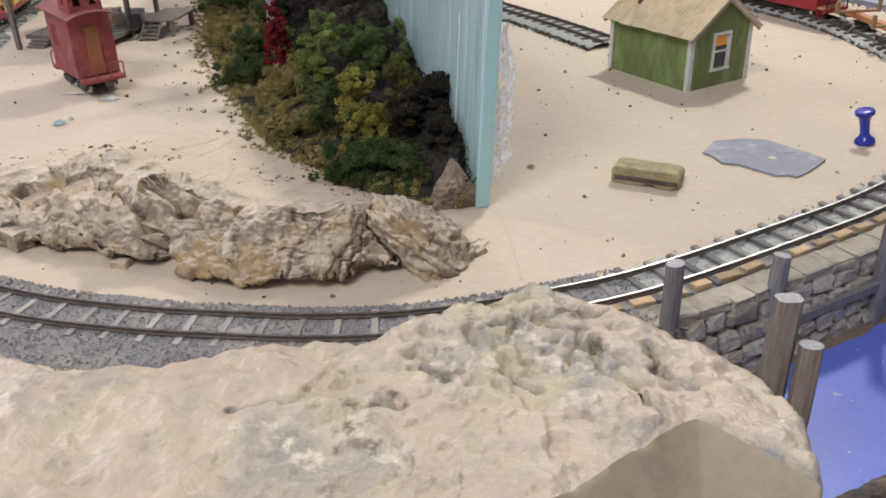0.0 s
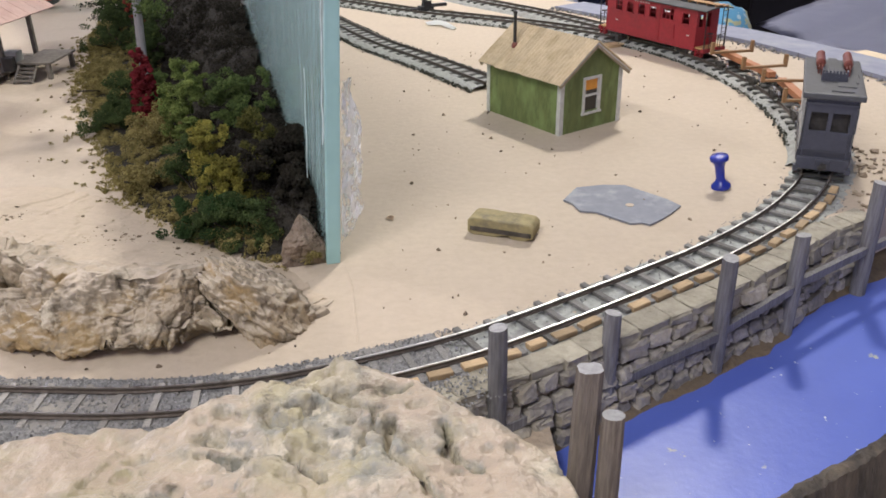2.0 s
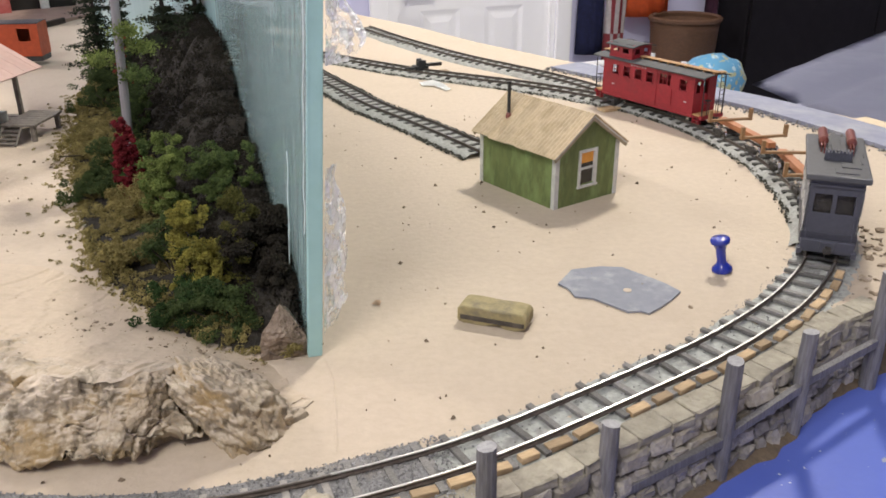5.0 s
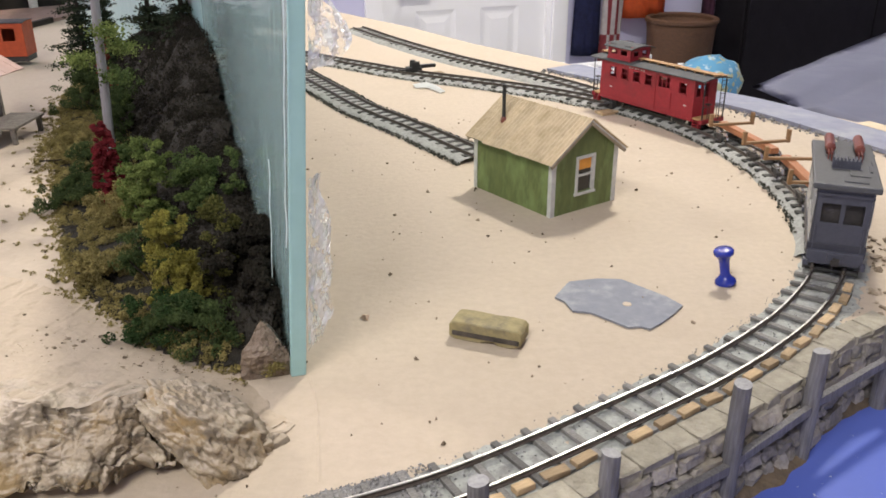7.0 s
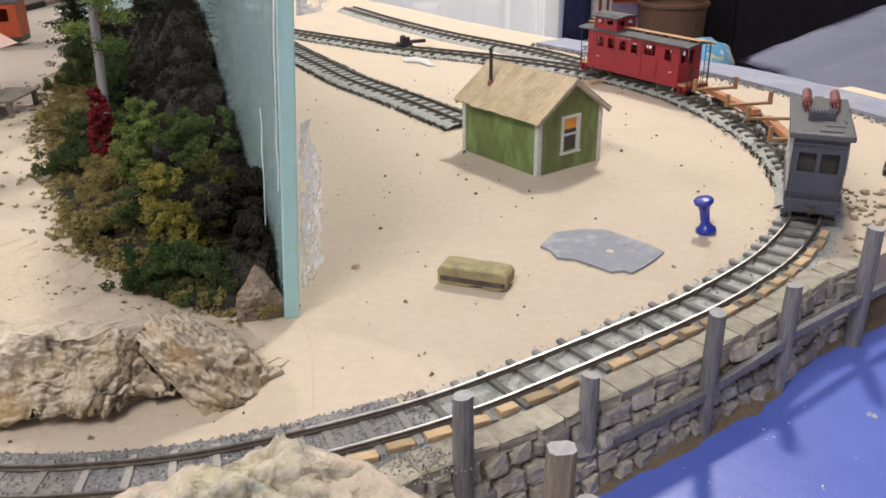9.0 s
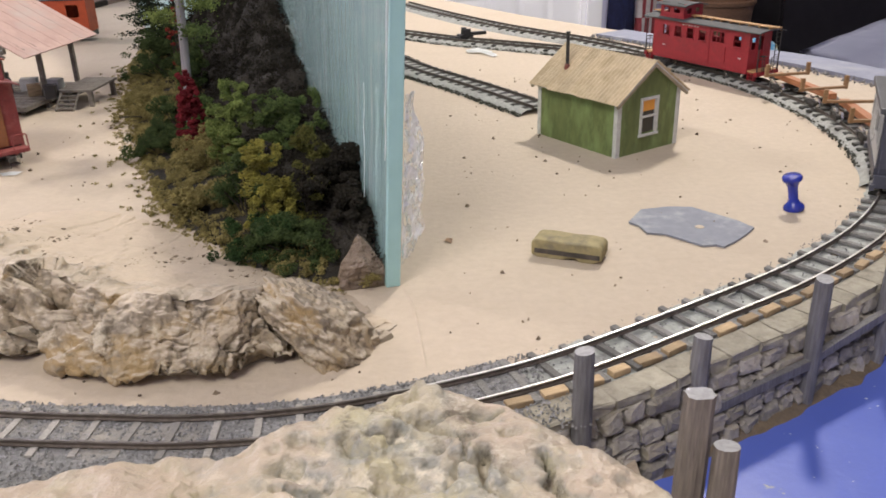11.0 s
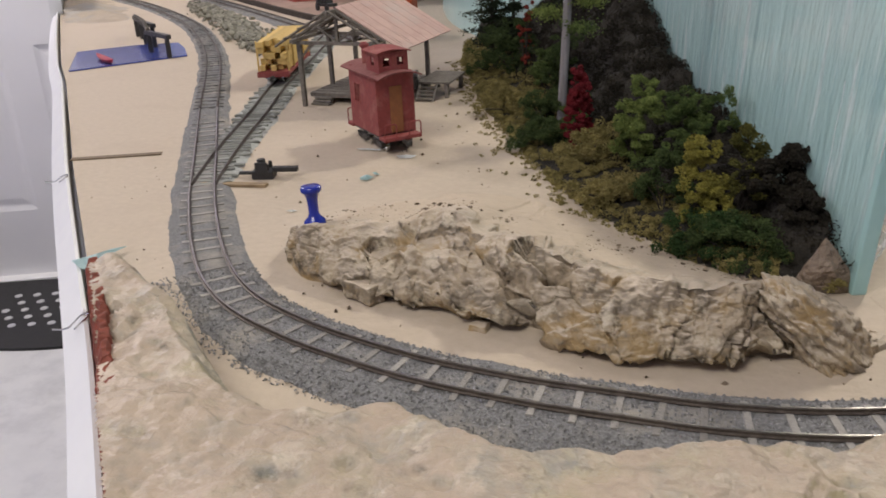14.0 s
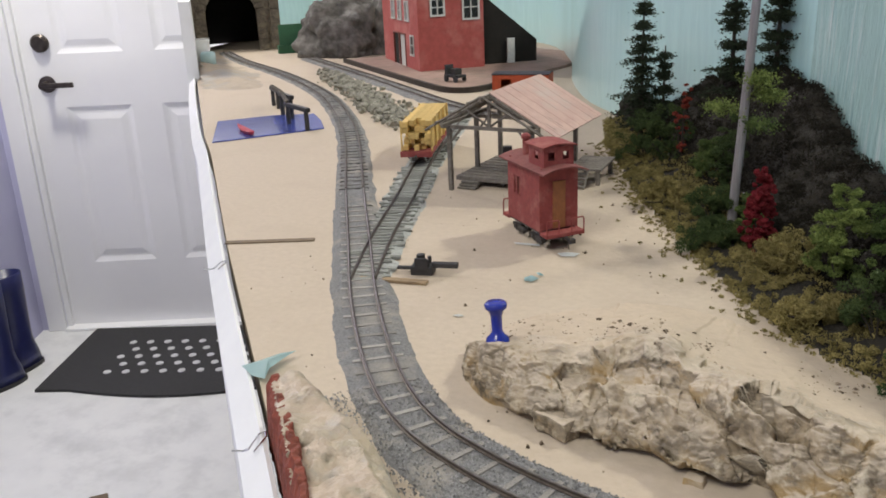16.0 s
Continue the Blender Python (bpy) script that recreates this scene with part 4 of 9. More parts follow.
FRONT_FINE_TILT = rk.uniform(-1, 1, (500, 4))
PITS = np.column_stack((rk.uniform(-0.29, 0.18, 150), rk.uniform(0.20, 0.42, 150), rk.uniform(0.0011, 0.0034, 150), rk.uniform(0.3, 1.0, 150)))
PITS = np.concatenate((PITS, np.column_stack((rk.normal(0.085, 0.030, 130), rk.normal(0.310, 0.020, 130), rk.uniform(0.0009, 0.0028, 130), rk.uniform(0.6, 1.4, 130)))))
CRACKS = [[(0.1171, 0.3059), (0.1170, 0.2915), (0.1235, 0.2869), (0.1264, 0.2782), (0.1294, 0.2714), (0.1327, 0.2674)], [(0.1337, 0.3040), (0.1358, 0.2959), (0.1394, 0.2873), (0.1436, 0.2823)], [(0.080, 0.334), (0.099, 0.324), (0.124, 0.328)], [(0.103, 0.322), (0.112, 0.308), (0.108, 0.296)],
          [(0.060, 0.300), (0.082, 0.296), (0.098, 0.284)], [(0.0, 0.281), (0.03, 0.285), (0.055, 0.279)]]


def facet_cut(p):
    """How far inside the smooth cut corner a plan point lies."""
    x, y = p[:, 0], p[:, 1]
    d = x - 0.1426
    return (0.2678 - y) - 0.77 * (np.sqrt(d * d + 0.004 ** 2) - 0.004) - 0.4 * np.maximum(0, d)


def front_height(p):
    n3 = np.column_stack((p, np.zeros(len(p))))
    d, side = away(p, FRONT_RIM)
    d = -d * side
    x, y = p[:, 0], p[:, 1]
    top = 0.030 + 0.004 * ease(-0.27, -0.2, x) + 0.006 * ease(0.03, 0.10, x)
    low = -0.052 * ease(0.14, 0.165, x) * (1 - ease(0.30, 0.37, y) * 0.6) - 0.006
    rise = ease(-0.016, 0.004, d)
    z = low + (top - low) * rise
    z = z + rise * (0.005 * wobble(n3, 22.0, 4, 2.0) + 0.0016 * wobble(n3, 90.0, 4, 4.0)) - 0.012 * ease(0.07, 0.17, d) * (x > -0.1)
    cut = facet_cut(p)
    return np.where(cut > 0, np.minimum(z, 0.040 - 1.0 * cut), z)


def front_push(v, n):
    p = v[:, :2]
    x, y = p[:, 0], p[:, 1]
    d, side = away(p, FRONT_RIM)
    rise = ease(-0.016, 0.002, -d * side)
    plain = ease(-0.006, 0.0, facet_cut(p))
    warp = np.column_stack([wobble(v, 60.0, 3, s_) for s_ in (31.0, 37.0, 43.0)]) * 0.005
    who, crack = cells_of(v + warp, FRONT_BIG, (1, 1, 1.3))
    t = FRONT_TILT[who]
    l = v - FRONT_BIG[who]
    rough = (0.12 + 0.88 * ease(0.0, 0.06, x)) * rise
    step = rough * (0.0013 * t[:, 3] + 0.09 * (l * t[:, :3]).sum(1) - 0.0006 * (1 - ease(0.0, 0.0020, crack)) * (t[:, 0] > -0.1))
    who, crack = cells_of(v + warp * 0.5, FRONT_FINE)
    t = FRONT_FINE_TILT[who]
    l = v - FRONT_FINE[who]
    step = step + ease(0.03, 0.07, x) * rise * (0.0003 * t[:, 3] + 0.08 * (l * t[:, :3]).sum(1))
    patchy = 0.25 + 0.75 * ease(-0.10, 0.22, wobble(v, 19.0, 3, 71.0))
    calm = 1 - 0.7 * ease(0.0, 0.012, (x - 0.1217) + 0.45 * (y - 0.2869))
    step = (step + patchy * (0.35 + 0.65 * ease(0.0, 0.05, x)) * rise * (0.0022 * (0.8 - 2.0 * np.abs(wobble(v, 34.0, 4, 25.0))) + 0.0010 * (1 - 2.2 * np.abs(wobble(v, 80.0, 4, 5.0))) + 0.0005 * (1 - 2.4 * np.abs(wobble(v, 210.0, 3, 6.0))))) * calm
    for px0, py0, pr, deep in PITS:
        near = (abs(x - px0) < 4 * pr) & (abs(y - py0) < 4 * pr)
        step[near] -= 1.2 * deep * pr * np.exp(-((((x - px0) / (pr * 1.4)) ** 2 + ((y - py0) / pr) ** 2)[near]) ** 1.5)
    for line in CRACKS:
        c, _ = away(p + warp[:, :2] * 0.5, line)
        step = step - 0.0055 * (1 - ease(0.0003, 0.0017, c))
    return v + n * (step * (1 - plain))[:, None]


bank, bank_v, bank_f = rocky("rock_bank", np.concatenate((np.arange(-0.34, -0.05, 0.0016), np.arange(-0.05, 0.215, 0.0009))), np.arange(0.17, 0.475, 0.0010), front_height, lambda p, z: inside(p, FRONT_KEEP) & (z > -0.050) & (p[:, 0] < 0.186) & ((z > -0.0045) | (p[:, 0] > 0.128)), front_push, ROCK_FRONT)


def cut_face():
    """The smooth sawn corner is a piece of its own."""
    sawn = facet_cut(bank_v[bank_f].mean(1)[:, :2]) > 0.0005
    rim = np.intersect1d(bank_f[sawn], bank_f[~sawn])
    for _ in range(3):
        p = bank_v[rim, :2]
        f0 = facet_cut(p) - 0.0005
        slope = np.column_stack([(facet_cut(p + np.array(e)) - 0.0005 - f0) / 1e-5 for e in ((1e-5, 0), (0, 1e-5))])
        bank_v[rim, :2] = p - slope * (f0 / (slope ** 2).sum(1))[:, None]
    bank_v[rim, 2] = front_height(bank_v[rim, :2])
    for name, faces in (("rock_bank", bank_f[~sawn]), ("cut_face", bank_f[sawn])):
        used, f = np.unique(faces, return_inverse=True)
        me = bpy.data.meshes.new(name)
        me.from_pydata(bank_v[used].tolist(), [], f.reshape(-1, 4).tolist())
        if name == "rock_bank":
            me.materials.append(ROCK_FRONT)
            me.polygons.foreach_set("use_smooth", [True] * len(me.polygons))
            bank.data = me
        else:
            placed(name, me, surface("smooth_tan_plaster", (0.33, 0.275, 0.185), (0.29, 0.24, 0.16), 120, 0.7, bump=0.0003, stain=(0.24, 0.20, 0.135), stain_scale=60), bank, "smooth flat tan sawn face", smooth=True)


cut_face()
tagged(bank, "large pale tan plaster rock bank along the layout's front", "rock")

# ---- scrub hill against the backdrop ----
VEG = [(0.075, 0.497), (0.050, 0.505), (0.030, 0.513), (0.000, 0.530), (-0.014, 0.55), (-0.058, 0.60), (-0.092, 0.668), (-0.110, 0.71), (-0.140, 0.785), (-0.185, 0.90), (-0.215, 1.0), (-0.25, 1.12), (-0.275, 1.26)]
HILL_KEEP = VEG + [(-0.245, 1.30)] + [(x - 0.004, y) for x, y in reversed(BACKDROP[:7])]


def hill_height(p):
    d, _ = away(p, VEG)
    b, _ = away(p, BACKDROP[:7])
    u = d / (d + b + 1e-6)
    y = p[:, 1]
    top = 0.022 + 0.022 * ease(0.56, 0.72, y) + 0.055 * ease(0.74, 0.93, y) - 0.065 * ease(1.0, 1.2, y)
    n3 = np.column_stack((p, np.zeros(len(p))))
    return top * ease(0.25, 0.95, u) + 0.004 * ease(0, 0.2, u) + 0.010 * ease(0.2, 0.6, u) * wobble(n3, 25.0, 4, 8.0)


hill = land("scrub_hill", np.arange(-0.29, 0.095, 0.004), np.arange(0.49, 1.32, 0.004), hill_height, lambda p, z: inside(p, HILL_KEEP), HILL_BASE, crag=0.004, crag_scale=60.0)
tagged(hill, "dark brown scrubby hillside rising against the backdrop", "hill", kind="structure")

# ---- ballast and track ----
def bed(name, xy, way, right, left, top, material, label, rough=0.0008):
    """A low bank under a track; right and left are widths, which may run along it."""
    bm = bmesh.new()
    rows = []
    n = len(xy)
    right, left = np.broadcast_to(right, (n,)), np.broadcast_to(left, (n,))
    for k in range(n):
        (x, y), (dx, dy) = xy[k], way[k]
        a, c = -right[k] * (1 + 0.12 * noise.noise(Vector((k * 0.11, 0, 1)))), left[k] * (1 + 0.12 * noise.noise(Vector((k * 0.11, 5, 1))))
        offs = np.concatenate(([a, a * 0.8], np.linspace(a * 0.62, c * 0.62, 9), [c * 0.8, c]))
        row = []
        for j, o in enumerate(offs):
            h = {0: -0.0008, 1: top * 0.55, 11: top * 0.55, 12: -0.0008}.get(j, top) + (rough * noise.noise(Vector((x * 260, y * 260, o * 300))) if 0 < j < 12 else 0)
            row.append(bm.verts.new((x - dy * o, y + dx * o, h)))
        rows.append(row)
    for a, c in zip(rows, rows[1:]):
        for j in range(12):
            bm.faces.new((a[j], c[j], c[j + 1], a[j + 1]))
    bmesh.ops.recalc_face_normals(bm, faces=bm.faces[:])
    return tagged(part(name, bm, material, smooth=True), label, "ballast", kind="structure")


def stretch_of(x0, x1):
    """Sample numbers of the main line between two stations."""
    return np.nonzero((S >= x0) & (S <= x1))[0]


def station(x, near=True):
    ok = XY[:, 1] < 0.62 if near else XY[:, 1] > 0.62
    return float(S[int(np.argmin(np.where(ok, abs(XY[:, 0] - x), 9)))])


def station_y(y, right=True):
    ok = XY[:, 0] > 0.2 if right else XY[:, 0] < -0.2
    return float(S[int(np.argmin(np.where(ok, abs(XY[:, 1] - y), 9)))])


west, wall_start, east = station_y(0.80, False), station(0.125), S[-1]
k = stretch_of(west, wall_start + 0.02)
u = S[k]
front = 0.024 + 0.013 * ease(station(-0.25), station(-0.16), u) * (1 - ease(station(-0.02), station(0.06), u))
bed("ballast_west", XY[k], WAY[k], front, 0.024, 0.0022, BALLAST, "grey gravel ballast under the curved main track")
k = stretch_of(wall_start, station_y(0.62) + 0.05)
bed("ballast_wall", XY[k], WAY[k], 0.027, 0.021, 0.0004, PALE_FILL, "pale grey ballast on the stone wall")
k = stretch_of(station_y(0.62), east)
bed("ballast_east", XY[k], WAY[k], 0.0235, 0.0230, 0.0046, LIGHT_FILL, "pale grey painted bed under the far curve")
k = stretch_of(S[0], west)
bed("ballast_far", XY[k], WAY[k], 0.021, 0.022, 0.003, BALLAST, "grey ballast of the line towards the tunnel", 0.002)

rng = np.random.default_rng(11)


def stones_along(name, s0, s1, count, right, left, z, size, label):
    s = rng.uniform(s0, s1, count)
    o = rng.uniform(-right, left, count)
    keep = np.ones(count, bool)
    x, y = np.interp(s, S, XY[:, 0]), np.interp(s, S, XY[:, 1])
    dx, dy = np.interp(s, S, WAY[:, 0]), np.interp(s, S, WAY[:, 1])
    edge = np.where(o < 0, -o / right, o / left)
    h = z * (1 - np.clip((edge - 0.7) / 0.3, 0, 1)) + 0.0002
    at = np.column_stack((x - dy * o, y + dx * o, h))
    me = crumbs(name, at[keep], rng.uniform(0.4, 1.0, count) * size, rng)
    tagged(placed(name, me, STONES), label, "gravel", kind="stuff")


stones_along("ballast_stones", station(-0.265), wall_start + 0.03, 9000, 0.037, 0.0228, 0.0022, 0.0008, "loose grey gravel grains on the ballast")
stones_along("wall_gravel", wall_start, station_y(0.60), 900, 0.026, 0.022, 0.0010, 0.0006, "fine grey gravel between the ties on the wall")
stones_along("east_gravel", station_y(0.60), east, 1500, 0.026, 0.022, 0.0018, 0.0008, "grey gravel along the far curve")

TIE_MESH = {}
GREY_GREEN_TIE = surface("grey_green_tie", (0.30, 0.31, 0.285), (0.21, 0.215, 0.20), 500, 0.85, bump=0.0003, random=0.40, local=True, stretch=(1, 4, 4))
# Darker colour for the main track's rail heads, whose weaker reflection it paints in.
RAIL_MID = surface("mid_tone_rail", (0.42, 0.39, 0.36), (0.30, 0.275, 0.25), 300, 0.32, metal=0.9, bump=0)
RAIL_DULL = surface("worn_rail", (0.17, 0.155, 0.14), (0.10, 0.09, 0.08), 300, 0.45, metal=0.6, bump=0.0001)


def tie_mesh(length, width, high, key):
    if key not in TIE_MESH:
        bm = bmesh.new()
        box(bm, -width / 2, width / 2, -length / 2, length / 2, 0, high, 0.0002)
        me = bpy.data.meshes.new("tie")
        bm.to_mesh(me)
        bm.free()
        TIE_MESH[key] = me
    return TIE_MESH[key]


def track(name, xy, way, label, material, gap=0.0092, head=None, length=0.030, base=0.0010, gauge=0.0165, rails=True, wide=0.0030, mess=1.0):
    """Two rails with a polished top, on ties laid one by one."""
    top = thing(name, label, "railway track")
    if rails:
        for side in (-1, 1):
            o = side * (gauge / 2 + 0.0006)
            bm = bmesh.new()
            z = base + 0.0018
            ribbon(bm, xy, way, [(o - 0.0013, z), (o + 0.0013, z), (o + 0.0013, z + 0.0004), (o + 0.0004, z + 0.0008), (o + 0.0004, z + 0.0019), (o - 0.0004, z + 0.0019), (o - 0.0004, z + 0.0008), (o - 0.0013, z + 0.0004)])
            rail = part("rail", bm, RAIL_SIDE, top)
            bm = bmesh.new()
            ribbon(bm, xy, way, [(o - 0.00047, z + 0.0019), (o + 0.00047, z + 0.0019), (o + 0.00047, z + 0.0025), (o - 0.00047, z + 0.0025)])
            part("rail_head", bm, head or RAIL_TOP, rail, "dull darker rail head" if head else "polished rail head")
    me = tie_mesh(length, wide, 0.0019, (length, wide, material.name))
    run = np.concatenate(([0], np.cumsum(np.linalg.norm(np.diff(xy, axis=0), axis=1))))
    for s in np.arange(gap / 2, run[-1], gap):
        x, y = np.interp(s, run, xy[:, 0]), np.interp(s, run, xy[:, 1])
        dx, dy = np.interp(s, run, way[:, 0]), np.interp(s, run, way[:, 1])
        a = math.degrees(math.atan2(dy, dx)) + rng.uniform(-2, 2) * mess
        o = rng.uniform(-0.0006, 0.0006) * mess
        placed("tie", me, material, top, m=pose(x - dy * o, y + dx * o, base + rng.uniform(-0.0001, 0.0001), 0, 0, a))
    return top


WALL_TIE = surface("grey_wall_tie", (0.25, 0.245, 0.235), (0.15, 0.145, 0.14), 500, 0.85, bump=0.0003, random=0.4, local=True, stretch=(1, 4, 4))
RAIL_TOP_Z = 0.0010 + 0.0018 + 0.0025
k = stretch_of(west - 0.06, station(0.10) + 0.003)
track("main_track", XY[k], WAY[k], "curved model track with pale ties and brown rails in gravel", PALE_TIE, gap=0.0165, head=RAIL_MID)
k = stretch_of(station(0.10), station_y(0.60))
track("wall_track", XY[k], WAY[k], "curved model track with grey ties on the stone wall", WALL_TIE, gap=0.0160, wide=0.0033, length=0.034, mess=1.6)
k = stretch_of(station_y(0.60) - 0.004, east)
track("far_curve_track", XY[k], WAY[k], "model track curving away round the sand", SLATE_TIE, gap=0.0146, head=RAIL_DULL, wide=0.0056, length=0.032, base=0.0032, mess=2.5)
k = stretch_of(S[0], west - 0.06)
track("tunnel_track", XY[k], WAY[k], "brown-railed model track leading to a tunnel", TIE, gap=0.0165, head=RAIL_DULL, base=0.002)
_, sx, sw_ = smooth_line(SIDING)
bed("ballast_siding", sx, sw_, 0.024, 0.024, 0.0015, PALE_FILL, "rough grey ballast of the siding", 0.0016)
track("siding_track", sx, sw_, "weathered grey siding track beside the open shed", GREY_GREEN_TIE, gap=0.0080, head=RAIL_DULL, wide=0.0042, length=0.036, mess=9.0)
_, px_, pw_ = smooth_line(SPUR)
bed("ballast_spur", px_, pw_, 0.0205, 0.0265, 0.0046, LIGHT_FILL, "pale grey painted bed of the spur track")
track("spur_track", px_, pw_, "short spur track ending at the green hut", SLATE_TIE, gap=0.0146, head=RAIL_DULL, wide=0.0056, length=0.032, base=0.0032, mess=2.5)
rims = []
for rx, rw, right, left in ((px_, pw_, 0.0205, 0.0265), (XY[stretch_of(station_y(0.66), east)], WAY[stretch_of(station_y(0.66), east)], 0.0235, 0.0230)):
    n = 2600
    i = rng.integers(len(rx), size=n)
    o = np.where(rng.uniform(0, 1, n) < 0.5, -right, left) * (0.97 + rng.normal(0, 0.045, n))
    rims.append(np.column_stack((rx[i, 0] - rw[i, 1] * o + rng.normal(0, 0.0008, n), rx[i, 1] + rw[i, 0] * o + rng.normal(0, 0.0008, n), rng.uniform(0.0003, 0.0028, n))))
rims = np.concatenate(rims)
tagged(placed("edge_gravel", crumbs("edge_gravel", rims, rng.uniform(0.0005, 0.0012, len(rims)), rng), islands("dark_gravel", (0.03, 0.032, 0.026), (0.13, 0.13, 0.11))), "dark gravel along the edges of the back tracks", "gravel", kind="stuff")
_, ox_, ow_ = smooth_line(OUTER)
bed("ballast_outer", ox_, ow_, 0.0240, 0.0240, 0.0046, LIGHT_FILL, "pale grey painted bed of the outer track")
track("outer_track", ox_, ow_, "outer model track behind the far curve", SLATE_TIE, gap=0.0146, head=RAIL_DULL, wide=0.0056, length=0.032, base=0.0032, mess=2.5)

# ---- stone retaining wall with its timber posts ----
def stone_mesh(w, h, seed):
    """A pillowy rough-cut block about w by h, face towards -y, kept cheap."""
    r = np.random.default_rng(seed)
    bm = bmesh.new()
    box(bm, -w / 2, w / 2, -0.0036, 0.005, -h / 2, h / 2, 0.0024)
    k = r.uniform(-0.25, 0.25)
    for v in bm.verts:
        v.co.z *= 1 + k * v.co.x / w
        v.co += Vector((r.uniform(-1, 1) * 0.0007, r.uniform(-1, 1) * 0.0010, r.uniform(-1, 1) * 0.0007))
    me = bpy.data.meshes.new("stone")
    bm.to_mesh(me)
    bm.free()
    return me


CAP_STONE = surface("tan_cap_stone", (0.40, 0.37, 0.30), (0.31, 0.285, 0.23), 160, 0.9, bump=0.0010, random=0.12, stain=(0.22, 0.20, 0.16), stain_scale=70, stain_lo=0.55)


def stone_wall():
    bm = bmesh.new()
    s, xy, way = smooth_line(WALL_LINE[:10], 0.003)
    ribbon(bm, xy, way, [(-0.0042, -0.050), (0.0022, -0.0026), (0.004, -0.0024), (0.008, -0.050)])
    wall = part("retaining_wall", bm, MORTAR)
    tagged(wall, "dry grey stone retaining wall under the track", "wall", kind="structure")
    r = np.random.default_rng(21)
    widths = (0.0085, 0.0115, 0.0145, 0.019)
    z = -0.0036
    for high, share in ((0.0092, (0.10, 0.25, 0.35, 0.30)), (0.0088, (0.25, 0.35, 0.25, 0.15)), (0.0078, (0.30, 0.35, 0.25, 0.10)), (0.0090, (0.25, 0.35, 0.25, 0.15))):
        meshes = {w: [stone_mesh(w, high, 40 + k + int(w * 1e5) + int(high * 1e6)) for k in range(4)] for w in widths}
        z -= high / 2
        run = r.uniform(0, 0.006)
        while run < s[-1] - 0.012:
            w = float(r.choice(widths, p=share))
            at = run + w / 2
            x, y = np.interp(at, s, xy[:, 0]), np.interp(at, s, xy[:, 1])
            dx, dy = np.interp(at, s, way[:, 0]), np.interp(at, s, way[:, 1])
            out = r.uniform(-0.0016, 0.0012) - 0.16 * z
            a = math.degrees(math.atan2(dy, dx)) + r.uniform(-6, 6)
            placed("stone", meshes[w][int(r.integers(4))], WALL_STONE, wall, m=pose(x + dy * out, y - dx * out, z + r.uniform(-0.0008, 0.0008), r.uniform(-16, 2), r.uniform(-7, 7), a))
            run += w + r.uniform(0.0006, 0.0015)
        z -= high / 2 + 0.0008
    # broad flat capping stones, cast as one slab with a chipped front edge
    run = 0.0
    while run < s[-1] - 0.01:
        w = r.uniform(0.012, 0.024)
        at = run + w / 2
        x, y = np.interp(at, s, xy[:, 0]), np.interp(at, s, xy[:, 1])
        dx, dy = np.interp(at, s, way[:, 0]), np.interp(at, s, way[:, 1])
        b2 = bmesh.new()
        box(b2, -w / 2, w / 2, -0.0022 + r.uniform(-0.0010, 0.0008), 0.0108, -0.0040, 0.0016, 0.0008)
        for v in b2.verts:
            v.co += Vector((r.uniform(-1, 1) * 0.0005, r.uniform(-1, 1) * (0.0011 if v.co.y < 0 else 0.0003), r.uniform(-1, 1) * 0.0003))
            v.co.z -= 0.0010 * max(0.0, -v.co.y / 0.004) * r.uniform(0, 1)
        part("capstone", b2, CAP_STONE, wall, m=pose(x, y, 0.0002 + r.uniform(-0.0003, 0.0003), r.uniform(-1, 2), 0, math.degrees(math.atan2(dy, dx)) + r.uniform(-2, 2)))
        run += w + r.uniform(0.0001, 0.0007)


stone_wall()


def piling(name, x, y, top, r, material, label, lean=(0, 0), bottom=WATER_Z - 0.004, square=False):
    bm = bmesh.new()
    n = 12
    rows = []
    for k in range(7):
        z = bottom + (top - bottom) * k / 6
        ring_ = []
        for j in range(n):
            a = 2 * math.pi * j / n
            rr = r * (1 + 0.05 * noise.noise(Vector((j * 0.9, k * 0.4, x * 90)))) * (1.0 if k < 6 else 0.95)
            if square:
                rr *= 1.12 / max(abs(math.cos(a)), abs(math.sin(a)), 0.75) * 0.85
            ring_.append(bm.verts.new((rr * math.cos(a), rr * math.sin(a), z + (0.0006 * math.cos(a + x * 40) if k == 6 else 0))))
        rows.append(ring_)
    for a_, b_ in zip(rows, rows[1:]):
        for j in range(n):
            bm.faces.new((a_[j], a_[(j + 1) % n], b_[(j + 1) % n], b_[j]))
    bm.faces.new(rows[-1]).material_index = 1
    ob = part(name, bm, material, m=pose(x, y, 0, lean[0], lean[1], 0))
    ob.data.materials.append(POST_TOP)
    return tagged(ob, label, "post", group="timber posts along the wall")


for k, (x, y, z) in enumerate(POSTS):
    piling("timber_post", x, y, z, 0.0041 if k != 4 else 0.0046, POST, "round weathered grey timber post in front of the stone wall", lean=(0.5 * (k % 3 - 1), 0.8 * (k % 2)))
piling("timber_post", 0.1862, 0.3235, 0.0465, 0.0048, BROWN_POST, "tall squared brown-grey post standing in the water", square=True, lean=(-1, 1))
piling("timber_post", 0.1945, 0.3165, 0.032, 0.0043, BROWN_POST, "shorter round brown-grey post beside a taller one")


